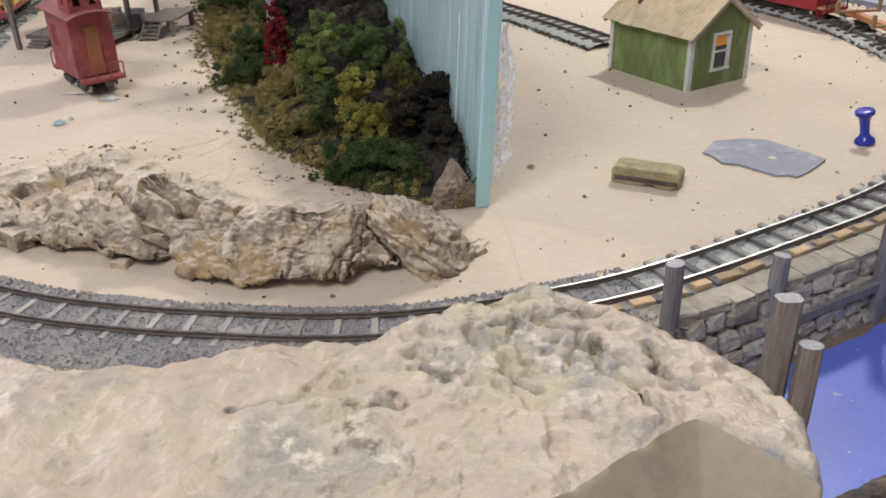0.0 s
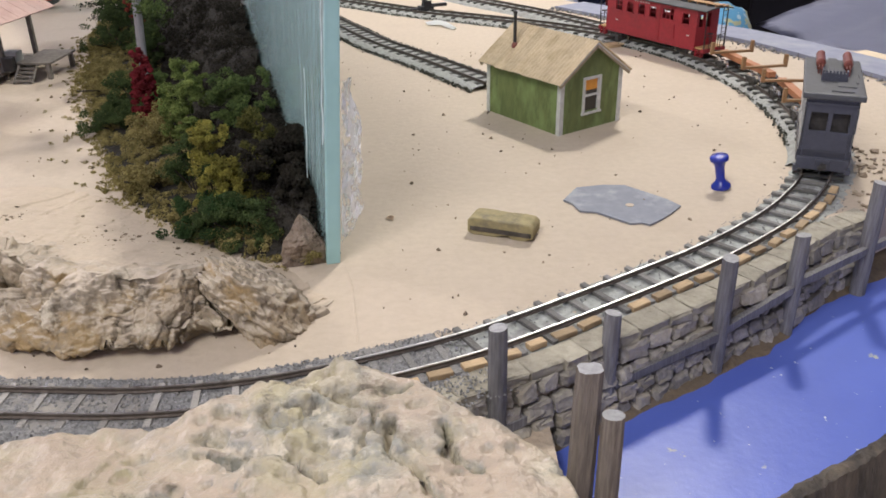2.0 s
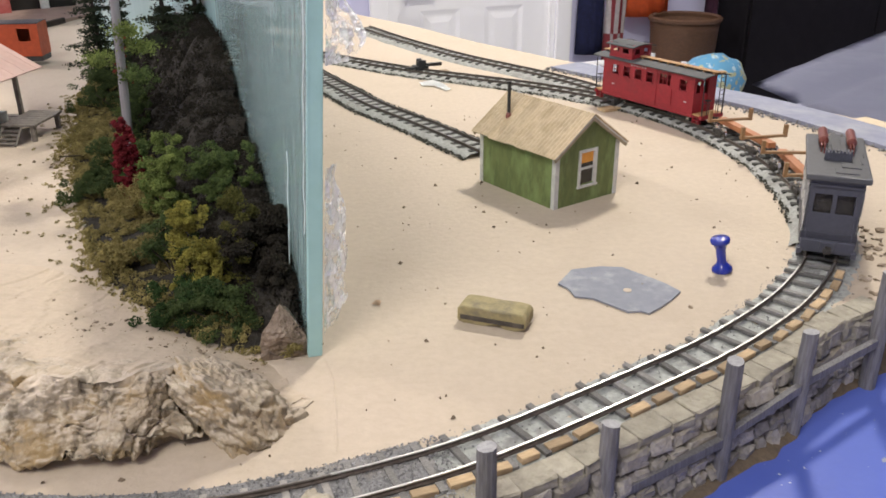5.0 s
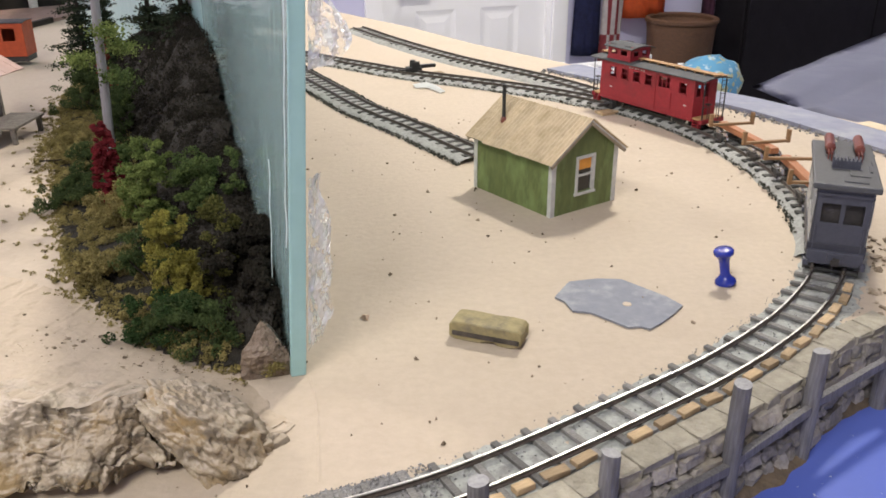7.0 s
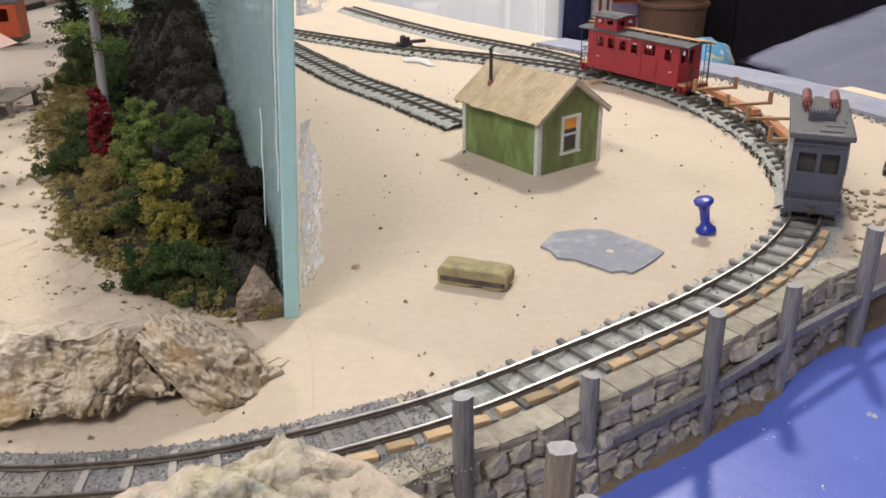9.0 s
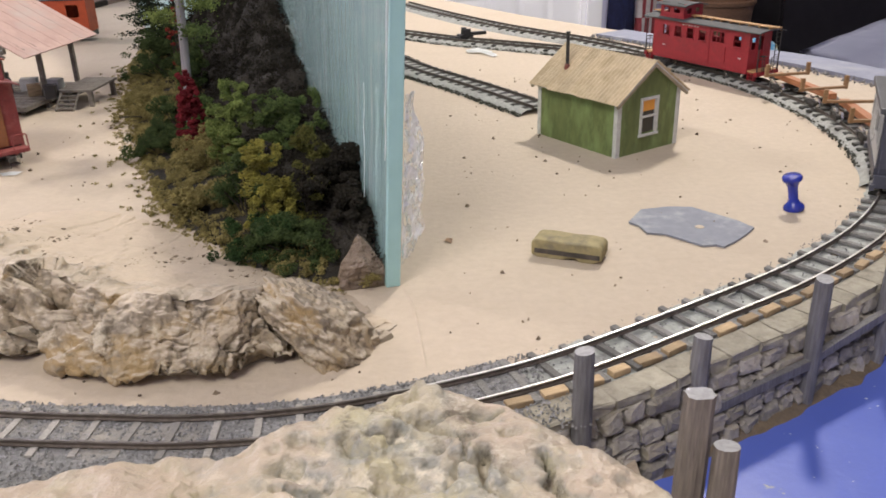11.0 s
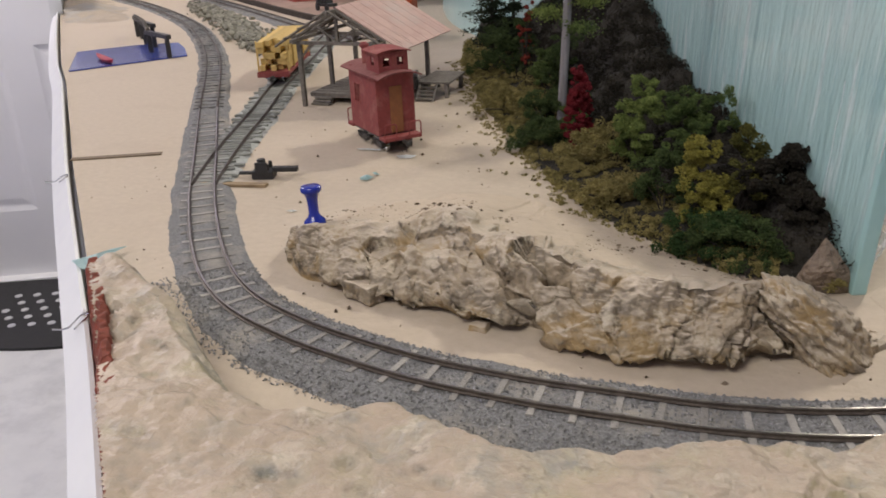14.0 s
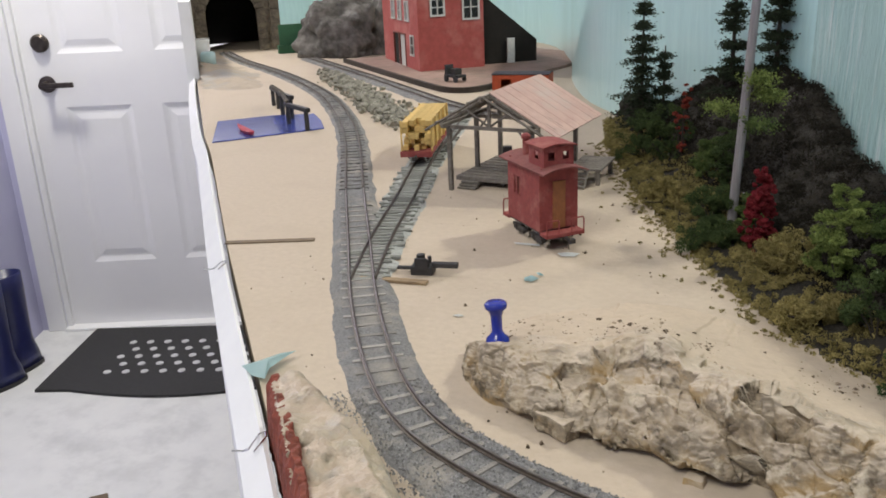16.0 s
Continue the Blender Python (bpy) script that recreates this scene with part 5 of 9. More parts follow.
def wale(a, b, z0, z1):
    bm = bmesh.new()
    A, B = Vector((*a, z0)), Vector((*b, z1))
    d = B - A
    L = d.length
    box(bm, 0, L, -0.0017, 0.0017, -0.0025, 0.0025, 0.0004)
    bmesh.ops.subdivide_edges(bm, edges=[e for e in bm.edges if e.calc_length() > L * 0.5], cuts=5)
    for v in bm.verts:
        v.co.z += 0.0005 * noise.noise(Vector((v.co.x * 60, z0 * 99, 1)))
    ob = part("timber_rail", bm, POST, m=Matrix.Translation(A) @ d.to_track_quat("X", "Z").to_matrix().to_4x4())
    tagged(ob, "flat grey timber rail between two posts", "rail", group="timber rails along the wall")


for (xa, ya, _), (xb, yb, _), (za, zb) in zip(POSTS, POSTS[1:], ((-0.021, -0.0195), (-0.0215, -0.0170), (-0.0148, -0.0110), (-0.0086, -0.0098), (-0.010, -0.010))):
    d = Vector((xb - xa, yb - ya)).normalized()
    wale((xa + d.x * 0.003 + d.y * 0.001, ya + d.y * 0.003 - d.x * 0.001), (xb - d.x * 0.003 + d.y * 0.001, yb - d.y * 0.003 - d.x * 0.001), za, zb)

# Raw wood blocks between the tie ends along the wall.
r = np.random.default_rng(8)
blocks = thing("filler_blocks", "row of raw tan wood blocks along the track on the wall", "wood blocks")
BLOCKS = []
for k in range(4):
    bm = bmesh.new()
    box(bm, -0.0062 + 0.0006 * k, 0.0062 - 0.0005 * k, -0.0024, 0.0024, 0, 0.0030, 0.0004)
    me = bpy.data.meshes.new("block")
    bm.to_mesh(me)
    bm.free()
    BLOCKS.append(me)
for s0 in np.arange(station(0.10) + 0.0160, station_y(0.60), 0.0160):
    if r.random() < 0.07:
        continue
    x, y = np.interp(s0, S, XY[:, 0]), np.interp(s0, S, XY[:, 1])
    dx, dy = np.interp(s0, S, WAY[:, 0]), np.interp(s0, S, WAY[:, 1])
    o = 0.0145 + r.uniform(-0.0008, 0.0008)
    placed("block", BLOCKS[int(r.integers(4))], BLOCK, blocks, m=pose(x + dy * o, y - dx * o, 0.0010, r.uniform(-4, 4), r.uniform(-3, 3), math.degrees(math.atan2(dy, dx)) + r.uniform(-7, 7)))


# ---- green hut ----
def hut():
    """Local x along the gable end, y along the long wall away from the front corner."""
    a = math.degrees(math.atan2(0.745 - 0.709, 0.299 - 0.244))
    top = thing("hut", "small green wooden hut with a straw-coloured corrugated roof", "hut", pose(0.244, 0.709, 0, 0, 0, a))
    W, L, E, R = 0.066, 0.089, 0.0455, 0.0690
    hole = (0.0255, 0.0405, 0.0150, 0.0400)
    for y0, holes in ((0.0, [hole]), (L - 0.0016, [])):
        bm = bmesh.new()
        wall_panel(bm, W, 0, E, holes, 0.0016, pose(0, y0, 0))
        v = [bm.verts.new((xx, y0 + yy, zz)) for yy in (0, 0.0016) for xx, zz in ((0, E), (W, E), (W / 2, R - 0.0015))]
        for f in ((0, 1, 2), (5, 4, 3), (0, 2, 5, 3), (1, 4, 5, 2)):
            bm.faces.new([v[i] for i in f])
        bmesh.ops.recalc_face_normals(bm, faces=bm.faces[:])
        part("gable_wall", bm, HUT_GREEN, top)
    for x0 in (0.0, W - 0.0016):
        bm = bmesh.new()
        wall_panel(bm, L - 0.0036, 0, E, [], 0.0016, pose(x0 + 0.0016, 0.0018, 0, 0, 0, 90))
        part("side_wall", bm, HUT_GREEN, top)
    for x0, y0 in ((0, 0), (W, 0), (0, L), (W, L)):
        bm = bmesh.new()
        sx_, sy_ = (-1 if x0 == 0 else 1), (-1 if y0 == 0 else 1)
        box(bm, min(x0 + sx_ * 0.0006, x0 - sx_ * 0.0034), max(x0 + sx_ * 0.0006, x0 - sx_ * 0.0034), min(y0 + sy_ * 0.0006, y0 - sy_ * 0.0006), max(y0 + sy_ * 0.0006, y0 - sy_ * 0.0006), 0, E - 0.0008)
        box(bm, min(x0 + sx_ * 0.0006, x0 - sx_ * 0.0006), max(x0 + sx_ * 0.0006, x0 - sx_ * 0.0006), min(y0 - sy_ * 0.0006, y0 - sy_ * 0.0032), max(y0 - sy_ * 0.0006, y0 - sy_ * 0.0032), 0, E - 0.0008)
        part("corner_board", bm, TRIM, top, "off-white corner board")
    # window: frame, sill, bar, panes and an amber blind behind the upper sash
    x0, x1, z0, z1 = hole
    bm = bmesh.new()
    for a0, a1, b0, b1 in ((x0 - 0.0022, x0, z0 - 0.0010, z1 + 0.0022), (x1, x1 + 0.0022, z0 - 0.0010, z1 + 0.0022), (x0, x1, z1, z1 + 0.0022), (x0, x1, (z0 + z1) / 2 - 0.0007, (z0 + z1) / 2 + 0.0007)):
        box(bm, a0, a1, -0.0011, 0.0004, b0, b1)
    for a0, a1, b0, b1 in ((x0, x0 + 0.0010, z0, z1), (x1 - 0.0010, x1, z0, z1)):
        box(bm, a0, a1, -0.0002, 0.0010, b0, b1)
    window = part("window_frame", bm, TRIM, top, "off-white window frame")
    bm = bmesh.new()
    box(bm, x0 - 0.0030, x1 + 0.0030, -0.0018, 0.0002, z0 - 0.0028, z0 - 0.0010, 0.0003)
    part("window_sill", bm, TRIM, window)
    for b0, b1 in ((z0, (z0 + z1) / 2 - 0.0007), ((z0 + z1) / 2 + 0.0007, z1)):
        bm = bmesh.new()
        box(bm, x0 + 0.0010, x1 - 0.0010, 0.0006, 0.0009, b0, b1)
        part("pane", bm, DARK_GLASS, window, "dark window pane")
    bm = bmesh.new()
    box(bm, x0 + 0.0011, x1 - 0.0011, 0.00035, 0.0005, z0 + 0.0165, z1 - 0.0002)
    part("blind", bm, AMBER, window, "amber blind in the upper sash")
    # roof: a base and corrugated sheets, laid one beside another on each slope
    rise, half = R - E, W / 2
    slope = math.atan2(rise, half)
    run = half / math.cos(slope) + 0.0075
    for side in (-1, 1):
        m = pose(W / 2, 0, R + 0.0008) @ (pose(0, 0, 0, 0, math.degrees(slope), 0) if side == 1 else pose(0, 0, 0, 0, 0, 180) @ pose(0, -L, 0, 0, math.degrees(slope), 0))
        bm = bmesh.new()
        box(bm, 0.0, run - 0.001, -0.0045, L + 0.0045, -0.0020, -0.0008)
        roof = part("roof", bm, TRIM, top, "pale roof boarding", m=m)
        n = 9
        w = (L + 0.011) / n
        for k in range(n):
            bm = bmesh.new()
            y0 = -0.0055 + k * w
            pts = [(y0 + w * j / 12, 0.00055 * math.cos(2 * math.pi * j / 4)) for j in range(13)]
            ext = run + rng.uniform(-0.0006, 0.0010)
            lo = [[bm.verts.new((xx, yy, zz + dz)) for yy, zz in pts] for xx, dz in ((-0.0004, 0.0002), (ext, 0.0), (ext, -0.0006), (-0.0004, -0.0004))]
            for a_, b_ in ((0, 1), (1, 2), (2, 3), (3, 0)):
                for j in range(12):
                    bm.faces.new((lo[a_][j], lo[b_][j], lo[b_][j + 1], lo[a_][j + 1]))
            bm.faces.new([lo[q][0] for q in range(4)])
            bm.faces.new([lo[q][12] for q in (3, 2, 1, 0)])
            bmesh.ops.recalc_face_normals(bm, faces=bm.faces[:])
            part("roof_sheet", bm, ROOF_STRAW, roof)
    BARGE = surface("weathered_barge", (0.40, 0.33, 0.235), (0.30, 0.25, 0.18), 250, 0.8)
    for y0 in (-0.0046, L + 0.0030):
        for side in (-1, 1):
            bm = bmesh.new()
            m = pose(W / 2, y0, R - 0.0018) @ (pose(0, 0, 0, 0, math.degrees(slope), 0) if side == 1 else pose(0, 0.0016, 0, 0, 0, 180) @ pose(0, 0, 0, 0, math.degrees(slope), 0))
            box(bm, 0.0, run - 0.0015, 0, 0.0016, -0.0016, 0.0004, m=m)
            part("barge_board", bm, BARGE, top, "thin weathered barge board")
    bm = bmesh.new()
    c = Vector((0.0140, 0.0715, 0))
    lathe(bm, [(0.0015, 0.048), (0.0014, 0.0815), (0.0018, 0.082), (0.0018, 0.084)], 12, Matrix.Translation(c))
    part("chimney_pipe", bm, BLACK, top, "thin black stove pipe")
    bm = bmesh.new()
    lathe(bm, [(0.0028, 0.0545), (0.0024, 0.0575), (0.0016, 0.059)], 12, Matrix.Translation(c))
    part("pipe_collar", bm, TANK, top)


hut()


# ---- the train ----
def carriage_pose(s_mid, wheelbase=0.05):
    a = [np.interp(s_mid - wheelbase / 2, S, XY[:, k]) for k in (0, 1)]
    b = [np.interp(s_mid + wheelbase / 2, S, XY[:, k]) for k in (0, 1)]
    return pose((a[0] + b[0]) / 2, (a[1] + b[1]) / 2, RAIL_TOP_Z, 0, 0, math.degrees(math.atan2(b[1] - a[1], b[0] - a[0])))


def wheel(bm, x, y, r, side):
    m = pose(x, y, r, 90, 0, 0)
    k = [(r * 0.30, -0.0012), (r * 0.95, -0.0012), (r, -0.0009), (r, 0.0008), (r * 1.12, 0.0009), (r * 1.12, 0.0014), (r * 0.8, 0.0015), (r * 0.3, 0.0018)]
    if side > 0:
        k = [(a, -b) for a, b in reversed(k)]
    lathe(bm, k, 18, m)


def bogie(top, x, r=0.0048, wb=0.0125, name="truck"):
    """A two-axle truck, standing on the rails; origin at rail height."""
    bm = bmesh.new()
    for side in (-1, 1):
        y = side * 0.0108
        box(bm, x - wb / 2 - 0.0045, x + wb / 2 + 0.0045, y - 0.0008, y + 0.0008, r + 0.0006, r + 0.0024, 0.0003)
        box(bm, x - 0.0040, x + 0.0040, y - 0.0011, y + 0.0011, r - 0.0022, r + 0.0008, 0.0004)
        box(bm, x - wb / 2, x + wb / 2, y - 0.0005, y + 0.0005, r - 0.0028, r - 0.0018)
        for ax in (x - wb / 2, x + wb / 2):
            box(bm, ax - 0.0017, ax + 0.0017, y - 0.0014, y + 0.0014, r - 0.0016, r + 0.0016, 0.0003)
    box(bm, x - 0.0025, x + 0.0025, -0.0115, 0.0115, r - 0.0010, r + 0.0030, 0.0003)
    frame_ = part(name, bm, TRUCK_BLACK, top, "black truck frame")
    for ax in (x - wb / 2, x + wb / 2):
        for side in (-1, 1):
            bm = bmesh.new()
            wheel(bm, ax, side * 0.0083, r, side)
            part("wheel", bm, STEEL, frame_, "bright steel wheel", smooth=False)
        bm = bmesh.new()
        rod(bm, (ax, -0.0085, r), (ax, 0.0085, r), 0.0007, n=8)
        part("axle", bm, TRUCK_BLACK, frame_)


def coupler(top, x, way, z=0.0085):
    bm = bmesh.new()
    box(bm, min(x, x + way * 0.008), max(x, x + way * 0.008), -0.0011, 0.0011, z - 0.0010, z + 0.0010, 0.0002)
    box(bm, min(x + way * 0.006, x + way * 0.0105), max(x + way * 0.006, x + way * 0.0105), -0.0024, 0.0012, z - 0.0017, z + 0.0017, 0.0006)
    box(bm, min(x + way * 0.0088, x + way * 0.0112), max(x + way * 0.0088, x + way * 0.0112), -0.0002, 0.0026, z - 0.0015, z + 0.0015, 0.0004)
    pipe(bm, [(x + way * 0.006, 0.0006, z - 0.001), (x + way * 0.0065, 0.0008, z - 0.0045), (x + way * 0.0075, 0.0012, z - 0.0062)], 0.0003)
    part("coupler", bm, TRUCK_BLACK, top, "black knuckle coupler")


def roof_shell(bm, x0, x1, half, z_edge, z_mid, thick, ends=0.0, n=12):
    """An arched roof sheet."""
    pts = [(half * math.sin(math.pi / 2 * (j / n * 2 - 1)) , j) for j in range(n + 1)]
    rows = []
    for x in (x0, x1):
        up = [bm.verts.new((x, y, z_edge + (z_mid - z_edge) * (1 - (y / half) ** 2))) for y, _ in pts]
        dn = [bm.verts.new((x, y, z_edge - thick + (z_mid - z_edge) * (1 - (y / half) ** 2))) for y, _ in pts]
        rows.append((up, dn))
    (u0, d0), (u1, d1) = rows
    for j in range(n):
        bm.faces.new((u0[j], u1[j], u1[j + 1], u0[j + 1]))
        bm.faces.new((d0[j + 1], d1[j + 1], d1[j], d0[j]))
        bm.faces.new((u0[j + 1], d0[j + 1], d0[j], u0[j]))
        bm.faces.new((u1[j], d1[j], d1[j + 1], u1[j + 1]))
    bm.faces.new((u0[0], d0[0], d1[0], u1[0]))
    bm.faces.new((u0[n], u1[n], d1[n], d0[n]))
    bmesh.ops.recalc_face_normals(bm, faces=bm.faces[:])
    return bm


def engine(m):
    top = thing("engine", "grey boxcab model engine with slate roof and brown tanks", "locomotive", m)
    h, w = 0.0460, 0.0160  # half length, half width of the body
    z0, z1 = 0.0125, 0.0490
    side_holes = [(0.0040, 0.0165, 0.0285, 0.0405), (0.0500, 0.0715, 0.0285, 0.0420), (0.0790, 0.0885, 0.0275, 0.0420)]
    for side in (-1, 1):
        bm = bmesh.new()
        mm = pose(-h, -w, 0) if side < 0 else pose(h, w, 0, 0, 0, 180)
        wall_panel(bm, 2 * h, z0 + 0.0035, z1, side_holes, 0.0010, mm)
        body = part("body_side", bm, LOCO_SIDE, top, "light grey engine side")
        y = side * (w + 0.0003)
        fx_ = lambda a: (-h + a) * (1 if side < 0 else -1)
        for x0, x1, b0, b1 in side_holes:
            bm = bmesh.new()
            for a0, a1, c0, c1 in ((x0 - 0.0011, x0, b0 - 0.0011, b1 + 0.0011), (x1, x1 + 0.0011, b0 - 0.0011, b1 + 0.0011), (x0, x1, b0 - 0.0011, b0), (x0, x1, b1, b1 + 0.0011)):
                box(bm, min(fx_(a0), fx_(a1)), max(fx_(a0), fx_(a1)), y - 0.0004, y + 0.0004, c0, c1)
            frame_ = part("window_frame", bm, LOCO_SIDE, body)
            if (x1 - x0) > 0.018:
                bm = bmesh.new()
                box(bm, min(fx_(x0), fx_(x1)), max(fx_(x0), fx_(x1)), side * (w - 0.0008) - 0.0002, side * (w - 0.0008) + 0.0002, b0, b1)
                part("pane", bm, DARK_GLASS, frame_, "dark window pane")
        bm = bmesh.new()
        for c in range(4):
            z = 0.0215 + c * 0.0062
            box(bm, min(fx_(0.0385), fx_(0.0475)), max(fx_(0.0385), fx_(0.0475)), y - 0.0006, y + 0.0005, z, z + 0.0009)
            box(bm, min(fx_(0.0380), fx_(0.0480)), max(fx_(0.0380), fx_(0.0480)), y - 0.0003, y + 0.0002, z + 0.0002, z + 0.0048)
        part("louvre", bm, LOCO_SIDE, body, "raised grey louvre panel")
        bm = bmesh.new()
        box(bm, min(fx_(0.0200), fx_(0.0365)), max(fx_(0.0200), fx_(0.0365)), y - 0.0004, y + 0.0004, 0.0175, 0.0465)
        part("side_door", bm, LOCO_SIDE, body)
    for way in (-1, 1):
        bm = bmesh.new()
        holes = [(0.0042, 0.0147, 0.0285, 0.0402), (0.0173, 0.0278, 0.0285, 0.0402)]
        mm = pose(-h, w, 0, 0, 0, -90) if way < 0 else pose(h, -w, 0, 0, 0, 90)
        wall_panel(bm, 2 * w, z0 - 0.004, z1, holes, 0.0011, mm)
        end = part("cab_end", bm, LOCO_DARK, top, "slate grey cab end with two windows")
        bm = bmesh.new()
        for y0 in (-0.0135, 0.0135):
            box(bm, way * h - 0.0010, way * h + 0.0010, y0 - 0.0004, y0 + 0.0004, 0.012, 0.0265)
        box(bm, way * h + way * 0.0008 - 0.0007, way * h + way * 0.0008 + 0.0007, -w, w, 0.0450, 0.0462)
        part("end_trim", bm, LOCO_DARK, end)
        bm = bmesh.new()
        box(bm, min(way * h, way * (h + 0.0030)), max(way * h, way * (h + 0.0030)), -w, w, 0.0040, 0.0120, 0.0006)
        box(bm, min(way * h, way * (h + 0.0048)), max(way * h, way * (h + 0.0048)), -0.0045, 0.0045, 0.0052, 0.0112, 0.0004)
        for sy in (-1, 1):
            box(bm, min(way * h, way * (h + 0.0052)), max(way * h, way * (h + 0.0052)), sy * w - 0.0016, sy * w + 0.0016, 0.0030, 0.0066, 0.0004)
        part("pilot_beam", bm, LOCO_DARK, end)
        coupler(top, way * (h + 0.001), way, 0.0082)
    bm = bmesh.new()
    box(bm, -h - 0.0006, h + 0.0006, -w - 0.0007, w + 0.0007, 0.0085, 0.0160, 0.0006)
    box(bm, -h + 0.004, h - 0.004, -w + 0.001, w - 0.001, 0.0050, 0.0086)
    part("underframe", bm, LOCO_SKIRT, top, "navy-black underframe")
    bm = bmesh.new()
    box(bm, -0.041, 0.041, -0.0120, 0.0120, 0.015, 0.046, 0.001)
    part("motor_block", bm, TRUCK_BLACK, top, "black motor block inside the cab")
    bm = bmesh.new()
    box(bm, -h - 0.0034, h + 0.0034, -w - 0.0028, w + 0.0028, 0.0488, 0.0526, 0.0010)
    roof = part("roof", bm, LOCO_ROOF, top, "dark grey flat roof with rounded edges", smooth=False)
    for y0 in (-0.0088, 0.0088):
        bm = bmesh.new()
        lathe(bm, [(0.0008, -0.0150), (0.0024, -0.0146), (0.0031, -0.0135), (0.0031, 0.0135), (0.0024, 0.0146), (0.0008, 0.0150)], 16, pose(0.0270, y0, 0.0572, 0, 90, 0))
        tank = part("air_tank", bm, TANK, roof, "brown air tank", smooth=False)
        bm = bmesh.new()
        pipe(bm, [(0.012, y0 - 0.0008, 0.0572), (0.0015, y0 - 0.0008, 0.0572), (0.0008, y0 - 0.0008, 0.0560), (0.0008, y0 - 0.0008, 0.0525)], 0.0005)
        pipe(bm, [(0.012, y0 + 0.0010, 0.0566), (0.0035, y0 + 0.0010, 0.0566), (0.0035, y0 + 0.0010, 0.0525)], 0.00045)
        pipe(bm, [(0.042, y0, 0.0572), (0.0448, y0, 0.0568), (0.0452, y0, 0.0520)], 0.0005)
        for xs in (0.0165, 0.0375):
            box(bm, xs - 0.0006, xs + 0.0006, y0 - 0.0018, y0 + 0.0018, 0.0520, 0.0556)
        part("air_pipe", bm, TANK, tank)
    bm = bmesh.new()
    box(bm, -0.0152, -0.0103, -0.0082, 0.0082, 0.0520, 0.0575, 0.0003)
    radiator = part("radiator", bm, LOCO_DARK, roof, "finned roof radiator")
    for k in range(8):
        y = -0.0075 + k * 0.00215
        bm = bmesh.new()
        box(bm, -0.0155, -0.0100, y - 0.0005, y + 0.0005, 0.0535, 0.0590)
        part("fin", bm, LOCO_DARK, roof)
    bm = bmesh.new()
    for x0, x1, y0, y1 in ((-0.0430, -0.0330, -0.0115, 0.0020), (-0.0300, -0.0190, -0.0135, -0.0020), (-0.0190, -0.0075, -0.0150, -0.0135), (0.0005, 0.0500, -0.0030, 0.0030)):
        box(bm, x0, x1, y0, y1, 0.0520, 0.0533, 0.0002)
    part("roof_hatch", bm, LOCO_ROOF, roof)
    bm = bmesh.new()
    pipe(bm, [(-0.002, -0.0158, 0.0508), (-0.002, -0.0158, 0.0527), (0.006, -0.0158, 0.0527), (0.006, -0.0158, 0.0508)], 0.0003)
    part("grab_iron", bm, BLACK, roof)
    bogie(top, -0.028, r=0.0055, wb=0.014)
    bogie(top, 0.028, r=0.0055, wb=0.014)
    return top


def log_car(m, tone):
    top = thing("log_car", "bare skeleton log car with an orange wood beam and bunks", "log car", m, group="log cars behind the engine")
    bm = bmesh.new()
    box(bm, -0.0450, 0.0450, -0.0037, 0.0037, 0.0100, 0.0150, 0.0003)
    part("centre_beam", bm, BEAM, top, tone)
    for x in (-0.0300, 0.0300):
        bm = bmesh.new()
        box(bm, x - 0.0016, x + 0.0016, -0.0190, 0.0190, 0.0152, 0.0174, 0.0002)
        bunk = part("bunk", bm, BUNK, top, "brown cross bunk")
        for side in (-1, 1):
            bm = bmesh.new()
            box(bm, x - 0.0016, x + 0.0016, side * 0.0205 - 0.0015, side * 0.0205 + 0.0015, 0.0148, 0.0262, 0.0002)
            part("stake", bm, BUNK, bunk)
        bogie(top, x)
    for way in (-1, 1):
        bm = bmesh.new()
        box(bm, min(way * 0.043, way * 0.0463), max(way * 0.043, way * 0.0463), -0.0042, 0.0042, 0.0078, 0.0102, 0.0003)
        part("draft_box", bm, TRUCK_BLACK, top)
        coupler(top, way * 0.0455, way)
    return top


